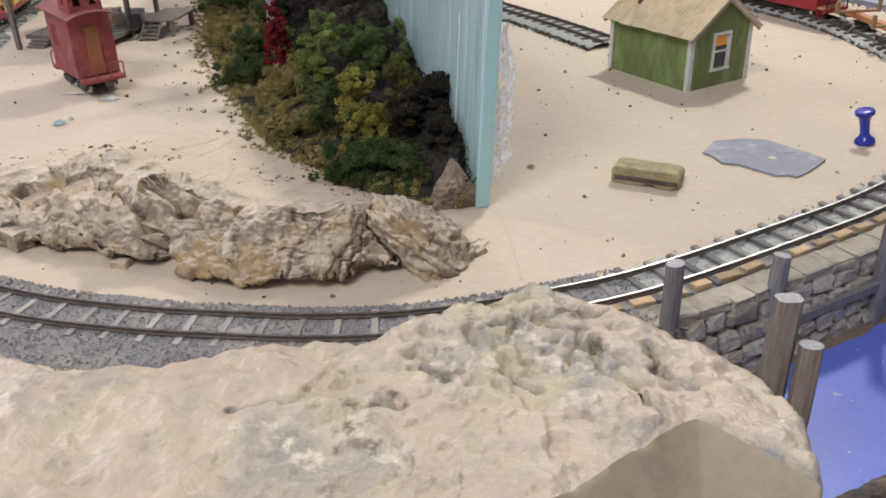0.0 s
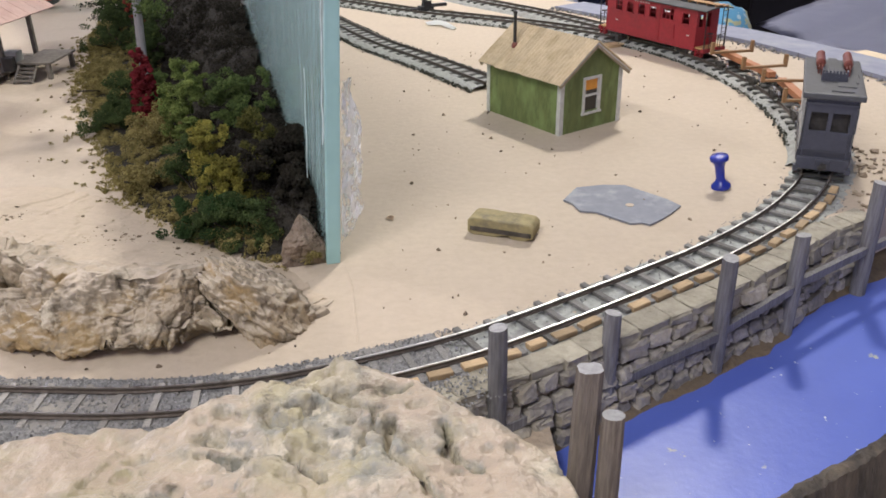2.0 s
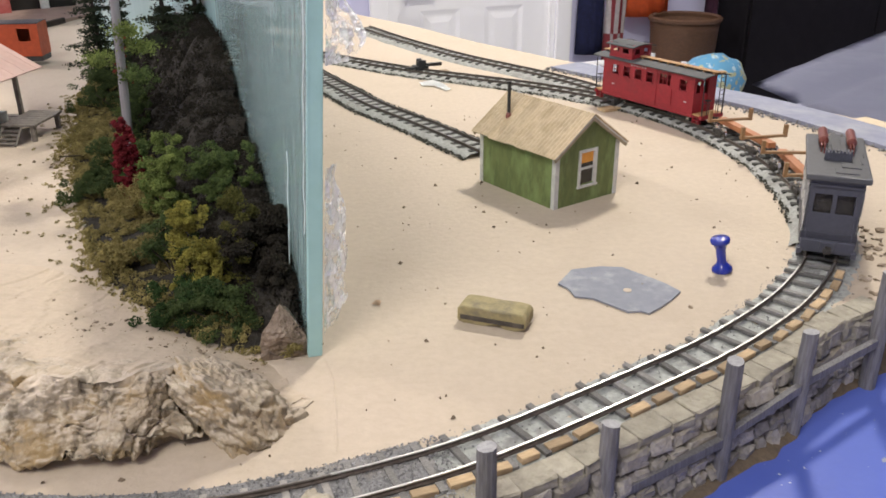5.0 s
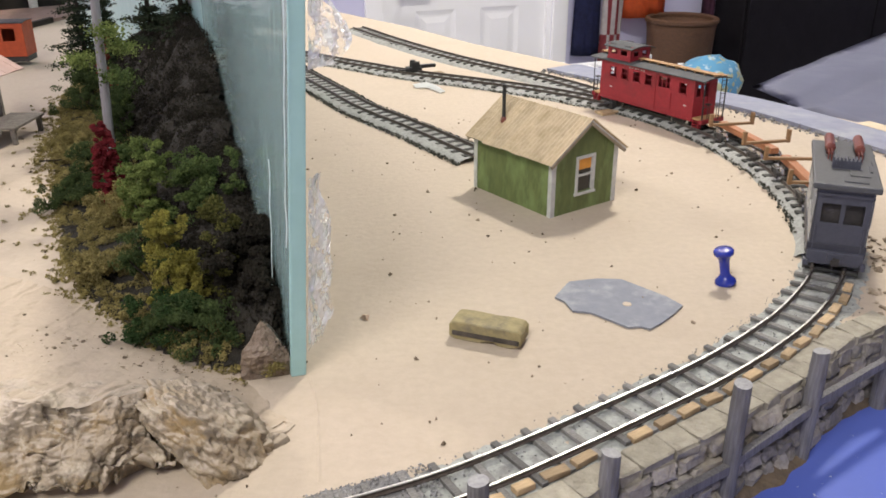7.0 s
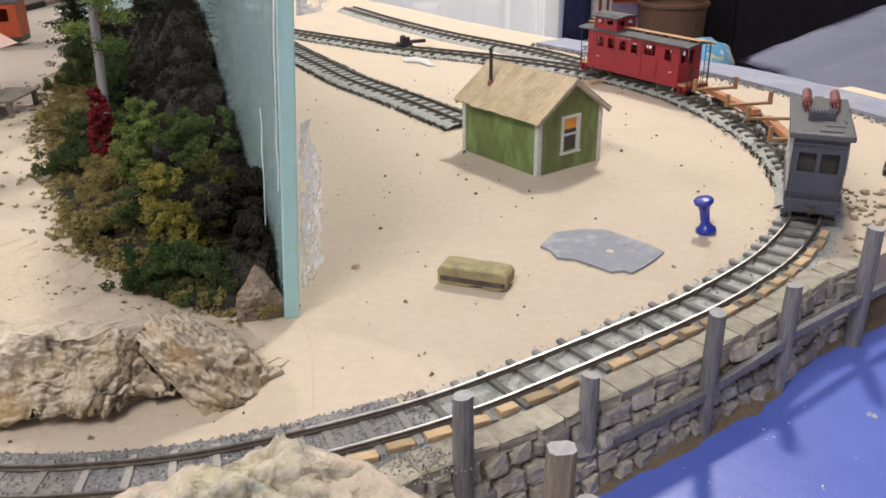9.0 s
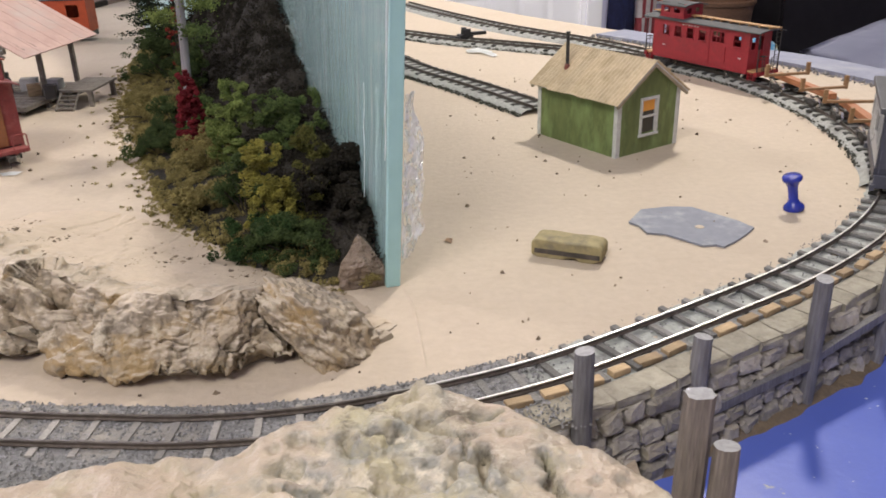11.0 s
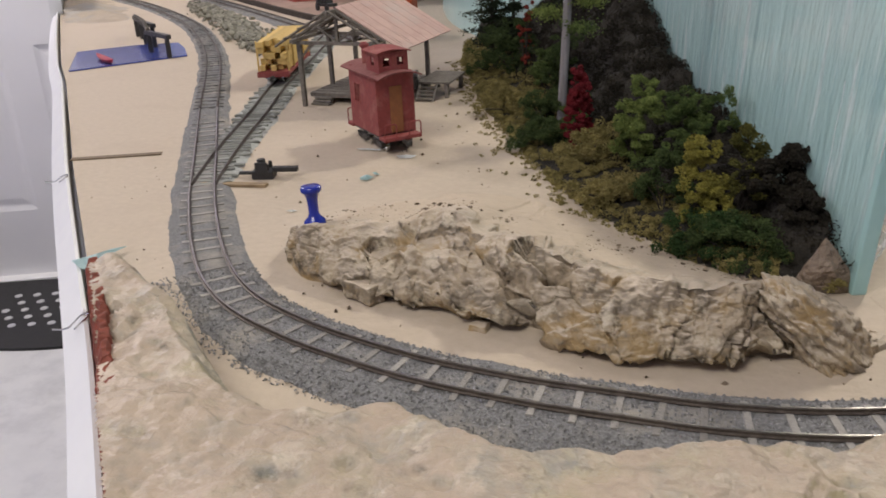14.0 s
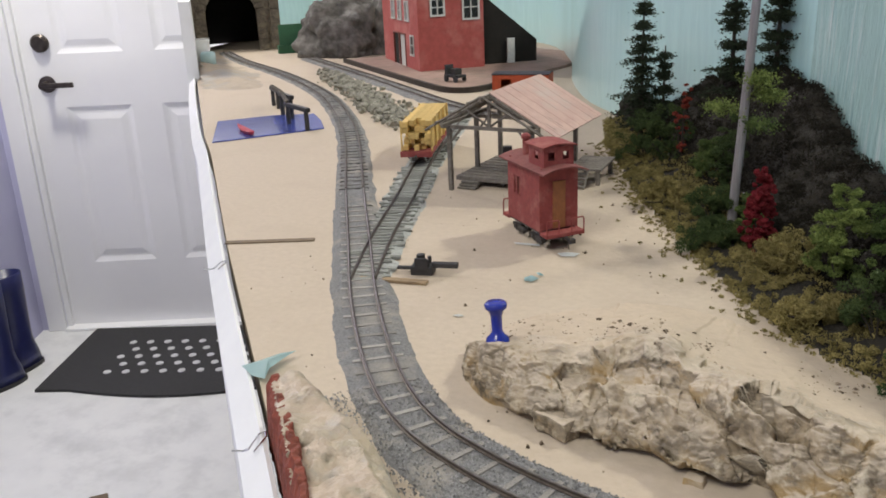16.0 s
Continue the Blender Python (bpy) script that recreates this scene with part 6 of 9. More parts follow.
def caboose(m):
    top = thing("caboose", "bright red wooden caboose with charcoal roof and cupola", "caboose", m)
    h, w = 0.0650, 0.0158
    z0, z1 = 0.0085, 0.0475
    windows = [(0.0140, 0.0232), (0.0310, 0.0402), (0.0480, 0.0572), (0.0648, 0.0740), (0.1110, 0.1200)]
    holes = [(a, b, 0.0325, 0.0425) for a, b in windows] + [(0.0830, 0.0985, 0.0335, 0.0440)]
    for side in (-1, 1):
        bm = bmesh.new()
        wall_panel(bm, 2 * h, z0, z1, holes, 0.0011, pose(-h, -w, 0) if side < 0 else pose(h, w, 0, 0, 0, 180))
        wall = part("side_wall", bm, CAR_RED, top, "red boarded caboose side")
        y = side * w
        fx_ = lambda a: (-h + a) * (1 if side < 0 else -1)
        span = lambda a, b: (min(fx_(a), fx_(b)), max(fx_(a), fx_(b)))
        for a, b in windows:
            bm = bmesh.new()
            for a0, a1, c0, c1 in ((a - 0.0008, a, 0.0317, 0.0433), (b, b + 0.0008, 0.0317, 0.0433), (a, b, 0.0425, 0.0433)):
                box(bm, *span(a0, a1), y - 0.0004, y + 0.0004, c0, c1)
            box(bm, *span(a - 0.0012, b + 0.0012), y - 0.0008, y + 0.0008, 0.0311, 0.0322)
            frame_ = part("window_frame", bm, CAR_RED, wall)
            bm = bmesh.new()
            box(bm, *span(a, b), side * (w - 0.0007) - 0.0002, side * (w - 0.0007) + 0.0002, 0.0372, 0.0379)
            part("sash_bar", bm, CAR_RED, frame_)
        bm = bmesh.new()
        for k in range(1, 3):
            c = 0.0830 + k * 0.0155 / 3
            box(bm, *span(c - 0.0004, c + 0.0004), side * (w - 0.0006) - 0.0003, side * (w - 0.0006) + 0.0003, 0.0335, 0.0440)
        box(bm, *span(0.0830, 0.0985), side * (w - 0.0006) - 0.0003, side * (w - 0.0006) + 0.0003, 0.0384, 0.0391)
        part("muntin", bm, CAR_RED, wall)
        bm = bmesh.new()
        box(bm, *span(0.0795, 0.0802), y - 0.0005, y + 0.0005, z0 + 0.001, 0.0465)
        box(bm, *span(0.1008, 0.1015), y - 0.0006, y + 0.0006, 0.0145, 0.0300)
        box(bm, *span(0.0795, 0.1015), y - 0.0005, y + 0.0005, 0.0455, 0.0463)
        box(bm, *span(0.0, 0.13), y - 0.0005, y + 0.0005, z0 - 0.0005, z0 + 0.0012)
        part("door_frame", bm, CAR_RED, wall)
        bm = bmesh.new()
        for k, wd in enumerate((0.0016, 0.0010, 0.0016, 0.0010, 0.0016, 0.0014)):
            c = 0.0418 + k * 0.0040
            box(bm, *span(c, c + wd * 1.25), y - 0.0003, y + 0.0003, 0.0449, 0.0460)
        for c in (0.0148, 0.1182):
            box(bm, *span(c, c + 0.0034), y - 0.0003, y + 0.0003, 0.0211, 0.0221)
        part("lettering", bm, TRIM, wall, "small white lettering bars")
    for way in (-1, 1):
        bm = bmesh.new()
        wall_panel(bm, 2 * w - 0.0024, z0, z1 + 0.0022, [(0.0022, 0.0082, 0.0310, 0.0425), (0.0112, 0.0180, 0.0300, 0.0430)], 0.0010, pose(-h + 0.0, w - 0.0012, 0, 0, 0, -90) if way < 0 else pose(h, -w + 0.0012, 0, 0, 0, 90))
        end = part("end_wall", bm, CAR_RED, top, "red end wall with windows")
        bm = bmesh.new()
        x = way * (h + 0.0003)
        for y0 in (-0.0040, 0.0040):
            box(bm, x - 0.0005, x + 0.0005, y0 - 0.0004, y0 + 0.0004, 0.012, 0.0450)
        part("end_door_frame", bm, CAR_RED, end)
        # platform with steps, railing, brake wheel and ladder
        X = lambda d: way * (h + d)
        R2 = lambda a, b: (min(X(a), X(b)), max(X(a), X(b)))
        bm = bmesh.new()
        box(bm, *R2(0.0, 0.0110), -w + 0.001, w - 0.001, 0.0100, 0.0118, 0.0002)
        part("platform_deck", bm, BOARDWALK, top, "tan plank platform")
        bm = bmesh.new()
        box(bm, *R2(0.0095, 0.0125), -w, w, 0.0070, 0.0112, 0.0004)
        part("end_sill", bm, CAR_RED, top)
        for side in (-1, 1):
            bm = bmesh.new()
            for k in range(3):
                box(bm, *R2(0.0015, 0.0090), side * (w - 0.0018) - 0.0018, side * (w - 0.0018) + 0.0018, 0.0030 + 0.0027 * k, 0.0037 + 0.0027 * k)
            for d in (0.0012, 0.0088):
                box(bm, *R2(d, d + 0.0007), side * (w - 0.0018) - 0.0020, side * (w - 0.0018) + 0.0020, 0.0026, 0.0105)
            part("step_unit", bm, CAR_RED, top, "red platform steps")
        bm = bmesh.new()
        for y0 in (-0.0140, -0.0050, 0.0050, 0.0140):
            rod(bm, (X(0.0115), y0, 0.0112), (X(0.0115), y0, 0.0235), 0.00035, n=6)
        for sgn in (-1, 1):
            pipe(bm, [(X(0.0115), sgn * 0.0050, 0.0235), (X(0.0115), sgn * 0.0140, 0.0235)], 0.0004)
            rod(bm, (X(0.0115), sgn * 0.0148, 0.0112), (X(0.0115), sgn * 0.0148, 0.0480), 0.0005, n=6)
        part("railing", bm, BLACK, top, "thin black end railing")
        bm = bmesh.new()
        rod(bm, (X(0.0122), 0.0085, 0.010), (X(0.0122), 0.0085, 0.0262), 0.00035, n=6)
        ringpts = [(X(0.0122) + 0.0030 * math.cos(a), 0.0085 + 0.0030 * math.sin(a), 0.0262) for a in np.linspace(0, 2 * math.pi, 13)]
        pipe(bm, ringpts, 0.0004, 5)
        for a in range(4):
            rod(bm, (X(0.0122), 0.0085, 0.0262), (X(0.0122) + 0.003 * math.cos(a * 1.57), 0.0085 + 0.003 * math.sin(a * 1.57), 0.0262), 0.00025, n=5)
        part("brake_wheel", bm, BLACK, top, "black brake wheel")
        bm = bmesh.new()
        for y0 in (-0.0125, -0.0065):
            rod(bm, (X(0.0128), y0, 0.0100), (X(0.0128), y0, 0.0500), 0.0004, n=6)
        for k in range(9):
            z = 0.0135 + k * 0.0042
            rod(bm, (X(0.0128), -0.0125, z), (X(0.0128), -0.0065, z), 0.0003, n=5)
        part("ladder", bm, BLACK, top, "thin black ladder")
        coupler(top, way * (h + 0.0115), way)
    bm = bmesh.new()
    box(bm, -h, h, -w + 0.0012, w - 0.0012, z0 - 0.0002, z0 + 0.0016)
    box(bm, -0.035, 0.035, -0.006, 0.006, 0.0045, 0.0084)
    rod(bm, (-0.012, -0.008, 0.0058), (0.012, -0.008, 0.0058), 0.0026, n=12)
    for y0 in (-0.012, 0.012):
        rod(bm, (-0.05, y0, 0.0048), (0.05, y0, 0.0048), 0.0004, n=5)
    part("underframe", bm, TRUCK_BLACK, top, "black underframe with truss rods")
    bm = bmesh.new()
    roof_shell(bm, -0.0790, 0.0790, w + 0.0032, 0.0490, 0.0514, 0.0010)
    roof = part("roof", bm, CAR_ROOF, top, "charcoal arched roof")
    bm = bmesh.new()
    for y0 in (-0.0040, -0.0013, 0.0014):
        box(bm, -0.0795, 0.0240, y0, y0 + 0.0024, 0.0530, 0.0538, 0.0001)
    for k in range(9):
        x = -0.076 + k * 0.012
        box(bm, x - 0.0006, x + 0.0006, -0.0040, 0.0038, 0.0514, 0.0530)
    part("roof_walk", bm, BOARDWALK, roof, "tan plank roof walk")
    bm = bmesh.new()
    for y0 in (-0.0040, -0.0013, 0.0014):
        box(bm, 0.0600, 0.0795, y0, y0 + 0.0024, 0.0530, 0.0538, 0.0001)
    part("roof_walk", bm, BOARDWALK, roof, "tan plank roof walk")
    for way in (-1, 1):
        bm = bmesh.new()
        for k in range(3):
            x = way * (0.0770 - k * 0.0026)
            box(bm, x - 0.0012, x + 0.0012, -0.0130, -0.0046, 0.0514, 0.0522, 0.0001)
        box(bm, way * 0.0745 - 0.0035, way * 0.0745 + 0.0035, -0.0125, -0.0115, 0.0490, 0.0514)
        box(bm, way * 0.0745 - 0.0035, way * 0.0745 + 0.0035, -0.0060, -0.0050, 0.0500, 0.0514)
        part("ladder_landing", bm, BOARDWALK, roof)
    # cupola
    c0, c1, cw = 0.0250, 0.0590, 0.0135
    cz0, cz1 = 0.0478, 0.0630
    cup = None
    for side in (-1, 1):
        bm = bmesh.new()
        wall_panel(bm, c1 - c0, cz0, cz1, [(0.0045, 0.0135, 0.0555, 0.0600), (0.0190, 0.0280, 0.0555, 0.0600)], 0.0010, pose(c0, -cw, 0) if side < 0 else pose(c1, cw, 0, 0, 0, 180))
        ob = part("cupola_side", bm, CAR_RED, top, "red cupola side")
        cup = cup or ob
    for x, rz, y0 in ((c0, -90, cw), (c1, 90, -cw)):
        bm = bmesh.new()
        wall_panel(bm, 2 * cw, cz0, cz1 + 0.002, [(0.0040, 0.0105, 0.0550, 0.0605), (0.0165, 0.0230, 0.0550, 0.0605)], 0.0010, pose(x, y0, 0, 0, 0, rz))
        part("cupola_end", bm, CAR_RED, top, "red cupola end with two windows")
    bm = bmesh.new()
    box(bm, c0 - 0.0006, c1 + 0.0006, -cw - 0.0006, cw + 0.0006, cz0, cz0 + 0.0032)
    part("cupola_base", bm, CAR_RED, cup)
    bm = bmesh.new()
    roof_shell(bm, c0 - 0.0040, c1 + 0.0040, cw + 0.0032, 0.0634, 0.0660, 0.0010)
    croof = part("cupola_roof", bm, CAR_ROOF, top, "charcoal cupola roof")
    for x, y0, along in ((c0 + 0.002, -0.0125, 1), (c1 - 0.010, -0.0125, 1), (c0 + 0.002, 0.0125, 1), (c1 - 0.010, 0.0125, 1)):
        bm = bmesh.new()
        zr = 0.0646
        pipe(bm, [(x, y0, zr - 0.0015), (x, y0, zr + 0.0006), (x + 0.008, y0, zr + 0.0006), (x + 0.008, y0, zr - 0.0015)], 0.0003)
        part("grab_iron", bm, BLACK, croof)
    bogie(top, -0.045)
    bogie(top, 0.045)
    return top


# The train waits on the far curve, engine towards the viewer.
HEAD = float(S[int(np.argmin(np.hypot(XY[:, 0] - 0.408, XY[:, 1] - 0.621)))]) + 0.022
engine(carriage_pose(HEAD, 0.056) @ Matrix.Diagonal((1, 1, 1.06, 1)))
log_car(carriage_pose(HEAD + 0.108, 0.060), "orange wood beam")
log_car(carriage_pose(HEAD + 0.216, 0.060), "reddish wood beam")
CABOOSE_AT = carriage_pose(HEAD + 0.361, 0.090)
caboose(CABOOSE_AT)


def brakeman(m):
    """A small painted figure: one plain mesh."""
    bm = bmesh.new()
    for side in (-1, 1):
        pipe(bm, [(0.0, side * 0.0012, 0.0), (0.0002, side * 0.0013, 0.0045), (-0.0004, side * 0.0011, 0.0090)], 0.0011, 8)
        box(bm, -0.0010, 0.0020, side * 0.0013 - 0.0009, side * 0.0013 + 0.0009, -0.0006, 0.0008, 0.0003)
        pipe(bm, [(-0.0004, side * 0.0026, 0.0158), (0.0006, side * 0.0033, 0.0125), (0.0036, side * 0.0024, 0.0122)], 0.0008, 7)
    lathe(bm, [(0.0018, 0.0082), (0.0023, 0.0100), (0.0024, 0.0135), (0.0026, 0.0158), (0.0016, 0.0168), (0.0007, 0.0174)], 14, pose(-0.0004, 0, 0, 0, -3, 0))
    for f in bm.faces:
        f.material_index = 0 if f.calc_center_median().z > 0.0092 else 1
    n0 = set(bm.faces)
    bmesh.ops.create_icosphere(bm, subdivisions=2, radius=0.00155, matrix=Matrix.Translation((-0.0002, 0, 0.0186)))
    for f in set(bm.faces) - n0:
        f.material_index = 2
    n1 = set(bm.faces)
    lathe(bm, [(0.0022, 0.0190), (0.0020, 0.0192), (0.0017, 0.0205), (0.0010, 0.0210)], 14, pose(0, 0, 0))
    box(bm, 0.0004, 0.0028, -0.0013, 0.0013, 0.0189, 0.0192, 0.0001)
    for f in set(bm.faces) - n1:
        f.material_index = 3
    ob = part("railwayman_figurine", bm, FIGURE, m=m, smooth=True)
    for mat in (surface("figure_trousers", (0.012, 0.018, 0.06), (0.01, 0.014, 0.05), 300, 0.7, bump=0), surface("figure_skin", (0.5, 0.27, 0.19), (0.45, 0.24, 0.17), 300, 0.6, bump=0), surface("figure_cap", (0.10, 0.42, 0.60), (0.08, 0.36, 0.52), 300, 0.6, bump=0)):
        ob.data.materials.append(mat)
    tagged(ob, "tiny painted railwayman figurine in blue on the caboose steps", "figurine")


brakeman(CABOOSE_AT @ pose(0.0705, -0.0145, 0.0060, 0, 0, 60))

# ---- small things on the sand ----
def push_pin(x, y, z, lean, turn, label):
    bm = bmesh.new()
    lathe(bm, [(0.0052, 0.0), (0.0062, 0.0012), (0.0058, 0.0032), (0.0036, 0.0052), (0.0027, 0.0072), (0.0030, 0.0150), (0.0042, 0.0182), (0.0056, 0.0192), (0.0058, 0.0212), (0.0050, 0.0222), (0.0020, 0.0220)], 24)
    ob = part("push_pin", bm, PIN_BLUE, m=pose(x, y, z, lean[0], lean[1], turn) @ Matrix.Scale(1.06, 4), smooth=True)
    tagged(ob, label, "push pin", group="blue push pins")


push_pin(0.3325, 0.5935, -0.0004, (-2, -10), 5, "glossy blue plastic push pin leaning in the sand")
push_pin(-0.2075, 0.5045, 0.0235, (-3, -3), 0, "glossy blue plastic push pin stuck in the rock outcrop")

bm = bmesh.new()
outline = [(0.2248, 0.5791), (0.237, 0.5991), (0.2553, 0.6026), (0.2697, 0.6007), (0.2903, 0.5759), (0.2964, 0.5638), (0.2875, 0.5532), (0.2784, 0.5442), (0.2699, 0.5373), (0.2659, 0.5406), (0.2586, 0.54), (0.2418, 0.5584), (0.2319, 0.5611), (0.2295, 0.5728)]
prism(bm, outline, 0.0002, 0.0014)
plate = part("card_plate", bm, PLATE)
tagged(plate, "flat blue-grey card plate with notched edge on the sand", "card")
bm = bmesh.new()
lathe(bm, [(0.0026, 0.0014), (0.0026, 0.0017), (0.0024, 0.00175)], 16, pose(0.2647, 0.5669, 0))
part("hole", bm, SAND, plate, "small round hole showing sand")

# Notched timber block.
bm = bmesh.new()
prism(bm, [(-0.0215, 0.0015), (-0.0215, 0.0095), (-0.019, 0.0112), (-0.010, 0.0116), (0.002, 0.0110), (0.012, 0.0116), (0.019, 0.0110), (0.021, 0.0088), (0.021, 0.0022), (0.015, 0.0), (0.008, 0.0), (0.005, 0.0018), (0.0, 0.0012), (-0.004, 0.0), (-0.018, 0.0)], -0.0085, 0.0085, pose(0, 0, 0, 90, 0, 0))
bmesh.ops.bevel(bm, geom=bm.edges[:], offset=0.0006, segments=1, affect="EDGES")
log_ = part("timber_block", bm, LOGWOOD, m=pose(0.1815, 0.5350, 0, 0, 0, -24) @ Matrix.Scale(0.94, 4))
tagged(log_, "small olive-brown timber block lying on the sand", "timber block")
bm = bmesh.new()
box(bm, -0.0195, 0.0200, -0.0092, -0.0080, 0.0030, 0.0058, 0.0003)
part("dark_groove", bm, DARK_EDGE, log_, "dark band along the block's side")


def switch_machine(x, y, turn, label, size=1.0):
    top = thing("switch_stand", label, "switch machine", pose(x, y, 0.003 if size > 1.5 else 0.0, 0, 0, turn) @ Matrix.Scale(size, 4), group="switch machines beside the tracks")
    bm = bmesh.new()
    box(bm, -0.006, 0.006, -0.0045, 0.0045, 0.0, 0.0050, 0.0008)
    box(bm, 0.005, 0.019, -0.0018, 0.0018, 0.0035, 0.0062, 0.0004)
    box(bm, -0.014, -0.005, -0.0012, 0.0012, 0.0020, 0.0036, 0.0003)
    part("housing", bm, BLACK, top, "black plastic housing")
    bm = bmesh.new()
    rod(bm, (-0.001, 0, 0.0045), (-0.001, 0, 0.0105), 0.0028, 0.0022, n=10)
    box(bm, -0.0035, 0.0035, -0.0050, -0.0038, 0.0030, 0.0098, 0.0004)
    for k in (-1, 1):
        rod(bm, (0.003, k * 0.003, 0.0045), (0.003, k * 0.003, 0.0085), 0.0011, n=8)
    part("coil", bm, BLACK, top)


switch_machine(-0.309, 0.655, 8, "black switch machine on the sand beside the turnout", 1.4)
switch_machine(0.155, 1.222, 20, "black switch machine beside the back tracks", 1.55)
switch_machine(0.367, 1.024, 25, "black switch machine beside the far curve", 1.55)


def strip(name, a, b, wide, high, material, label, category, z=0.0):
    a, b = Vector((*a, z)), Vector((*b, z))
    d = b - a
    bm = bmesh.new()
    box(bm, 0, d.length, -wide / 2, wide / 2, 0.0, high, min(high, wide) * 0.15)
    ob = part(name, bm, material, m=Matrix.Translation(a) @ d.to_track_quat("X", "Z").to_matrix().to_4x4())
    return tagged(ob, label, category)


strip("wood_strip", (-0.350, 0.632), (-0.298, 0.634), 0.0065, 0.0022, BLOCK, "small tan wood strip beside the turnout", "wood strip")
strip("wood_strip", (0.140, 1.206), (0.192, 1.226), 0.014, 0.003, BLOCK, "small tan wood strip under a switch machine", "wood strip")
strip("wood_strip", (0.346, 1.006), (0.398, 1.028), 0.014, 0.003, BLOCK, "small tan wood strip under a switch machine", "wood strip")
strip("seam_board", (-0.500, 0.684), (-0.428, 0.708), 0.007, 0.0012, surface("brown_seam", (0.20, 0.15, 0.10), (0.15, 0.11, 0.075), 200, 0.8), "thin brown board edge crossing the sand by the track", "board")
bm = bmesh.new()
_, jx, jw = smooth_line([(0.0885, 0.500), (0.094, 0.478), (0.097, 0.452), (0.100, 0.420)], 0.003)
ribbon(bm, jx, jw, [(-0.0012, -0.0001), (0.0, 0.00035), (0.0012, -0.0001)], closed=False)
tagged(part("ground_seam_trim", bm, SAND), "fine raised joint in the sand by the backdrop", "seam", kind="structure")


def scrap(outline, z, material, label, bend=0.0015, seed=1.0):
    """A curled shred of paper or film."""
    bm = bmesh.new()
    c = Vector((sum(p[0] for p in outline) / len(outline), sum(p[1] for p in outline) / len(outline), 0))
    vs = [bm.verts.new((x, y, z + bend * abs(noise.noise(Vector((x * 90, y * 90, seed)))))) for x, y in outline]
    mid = bm.verts.new((c.x, c.y, z + bend * 0.8))
    for a, b in zip(vs, vs[1:] + vs[:1]):
        bm.faces.new((a, b, mid))
    bmesh.ops.solidify(bm, geom=bm.faces[:], thickness=0.0003)
    bmesh.ops.recalc_face_normals(bm, faces=bm.faces[:])
    tagged(part("paper_scrap", bm, material), label, "scrap", group="scraps on the sand")


PAPER = surface("white_paper", (0.82, 0.84, 0.84), (0.78, 0.80, 0.80), 80, 0.5, bump=0)
PALE_TEAL = surface("pale_teal_paper", (0.50, 0.68, 0.70), (0.44, 0.62, 0.65), 80, 0.5, bump=0)
scrap([(-0.222, 0.7185), (-0.214, 0.722), (-0.204, 0.7195), (-0.207, 0.7125), (-0.217, 0.712)], 0.0006, PAPER, "white torn scrap on the sand")
scrap([(-0.262, 0.7370), (-0.240, 0.7345), (-0.238, 0.7300), (-0.258, 0.7325)], 0.0006, PAPER, "white torn scrap under the small caboose")
scrap([(-0.233, 0.660), (-0.228, 0.662), (-0.222, 0.659), (-0.226, 0.6535), (-0.232, 0.655)], 0.0006, PALE_TEAL, "grey-teal shred on the sand", 0.004)
scrap([(-0.352, 0.476), (-0.346, 0.487), (-0.339, 0.497), (-0.331, 0.502), (-0.333, 0.493), (-0.335, 0.478), (-0.331, 0.466), (-0.340, 0.468)], 0.0045, PALE_TEAL, "pale teal torn film at the layout's edge", 0.004)
scrap([(0.152, 1.160), (0.169, 1.172), (0.181, 1.152), (0.190, 1.122), (0.184, 1.112), (0.170, 1.138), (0.155, 1.140)], 0.0012, PAPER, "white torn scrap behind the green hut", 0.0015)
scrap([(-0.2620, 0.5840), (-0.2575, 0.5870), (-0.2535, 0.5845), (-0.2570, 0.5825)], 0.0006, PAPER, "small white flake on the sand beside the blue pin")
scrap([(-0.2265, 0.6685), (-0.2225, 0.6700), (-0.2200, 0.6670), (-0.2240, 0.6655)], 0.0006, PALE_TEAL, "small grey-teal flake beside a shred", 0.003)
scrap([(0.111, 0.560), (0.113, 0.565), (0.1165, 0.5635), (0.1155, 0.557)], 0.0006, surface("cream_flake", (0.66, 0.50, 0.36), (0.58, 0.43, 0.30), 200, 0.6), "pale cream flake on the sand")

# Grit strewn over the sand.
rng = np.random.default_rng(31)
n = 520
at = np.column_stack((rng.uniform(-0.42, 0.50, n), rng.uniform(0.40, 1.05, n), np.full(n, 0.0004)))
at = at[(hill_height(at[:, :2]) < 0.2) & ~inside(at[:, :2], HILL_KEEP) & (away(at[:, :2], XY[::6])[0] > 0.026) & inside(at[:, :2], ring)]
me = crumbs("grit", at, rng.choice((0.0005, 0.0008, 0.0014), len(at), p=(0.45, 0.37, 0.18)), rng)
tagged(placed("grit", me, GRIT), "dark grit and crumbs strewn over the sand", "grit", kind="stuff")
n = 520
t_ = rng.uniform(0, 1, n)
at = np.column_stack((-0.22 + 0.27 * t_ + rng.normal(0, 0.014, n), 0.545 - 0.05 * t_ + rng.normal(0, 0.020, n), np.zeros(n)))
at[:, 2] = np.maximum(mid_height(at[:, :2]), 0) + 0.0006
me = crumbs("rock_crumbs", at, rng.choice((0.0004, 0.0008, 0.0016), n, p=(0.6, 0.3, 0.1)), rng, squash=0.5)
tagged(placed("rock_crumbs", me, GRIT), "loose crumbs and bark bits on the outcrop's back", "grit", kind="stuff")
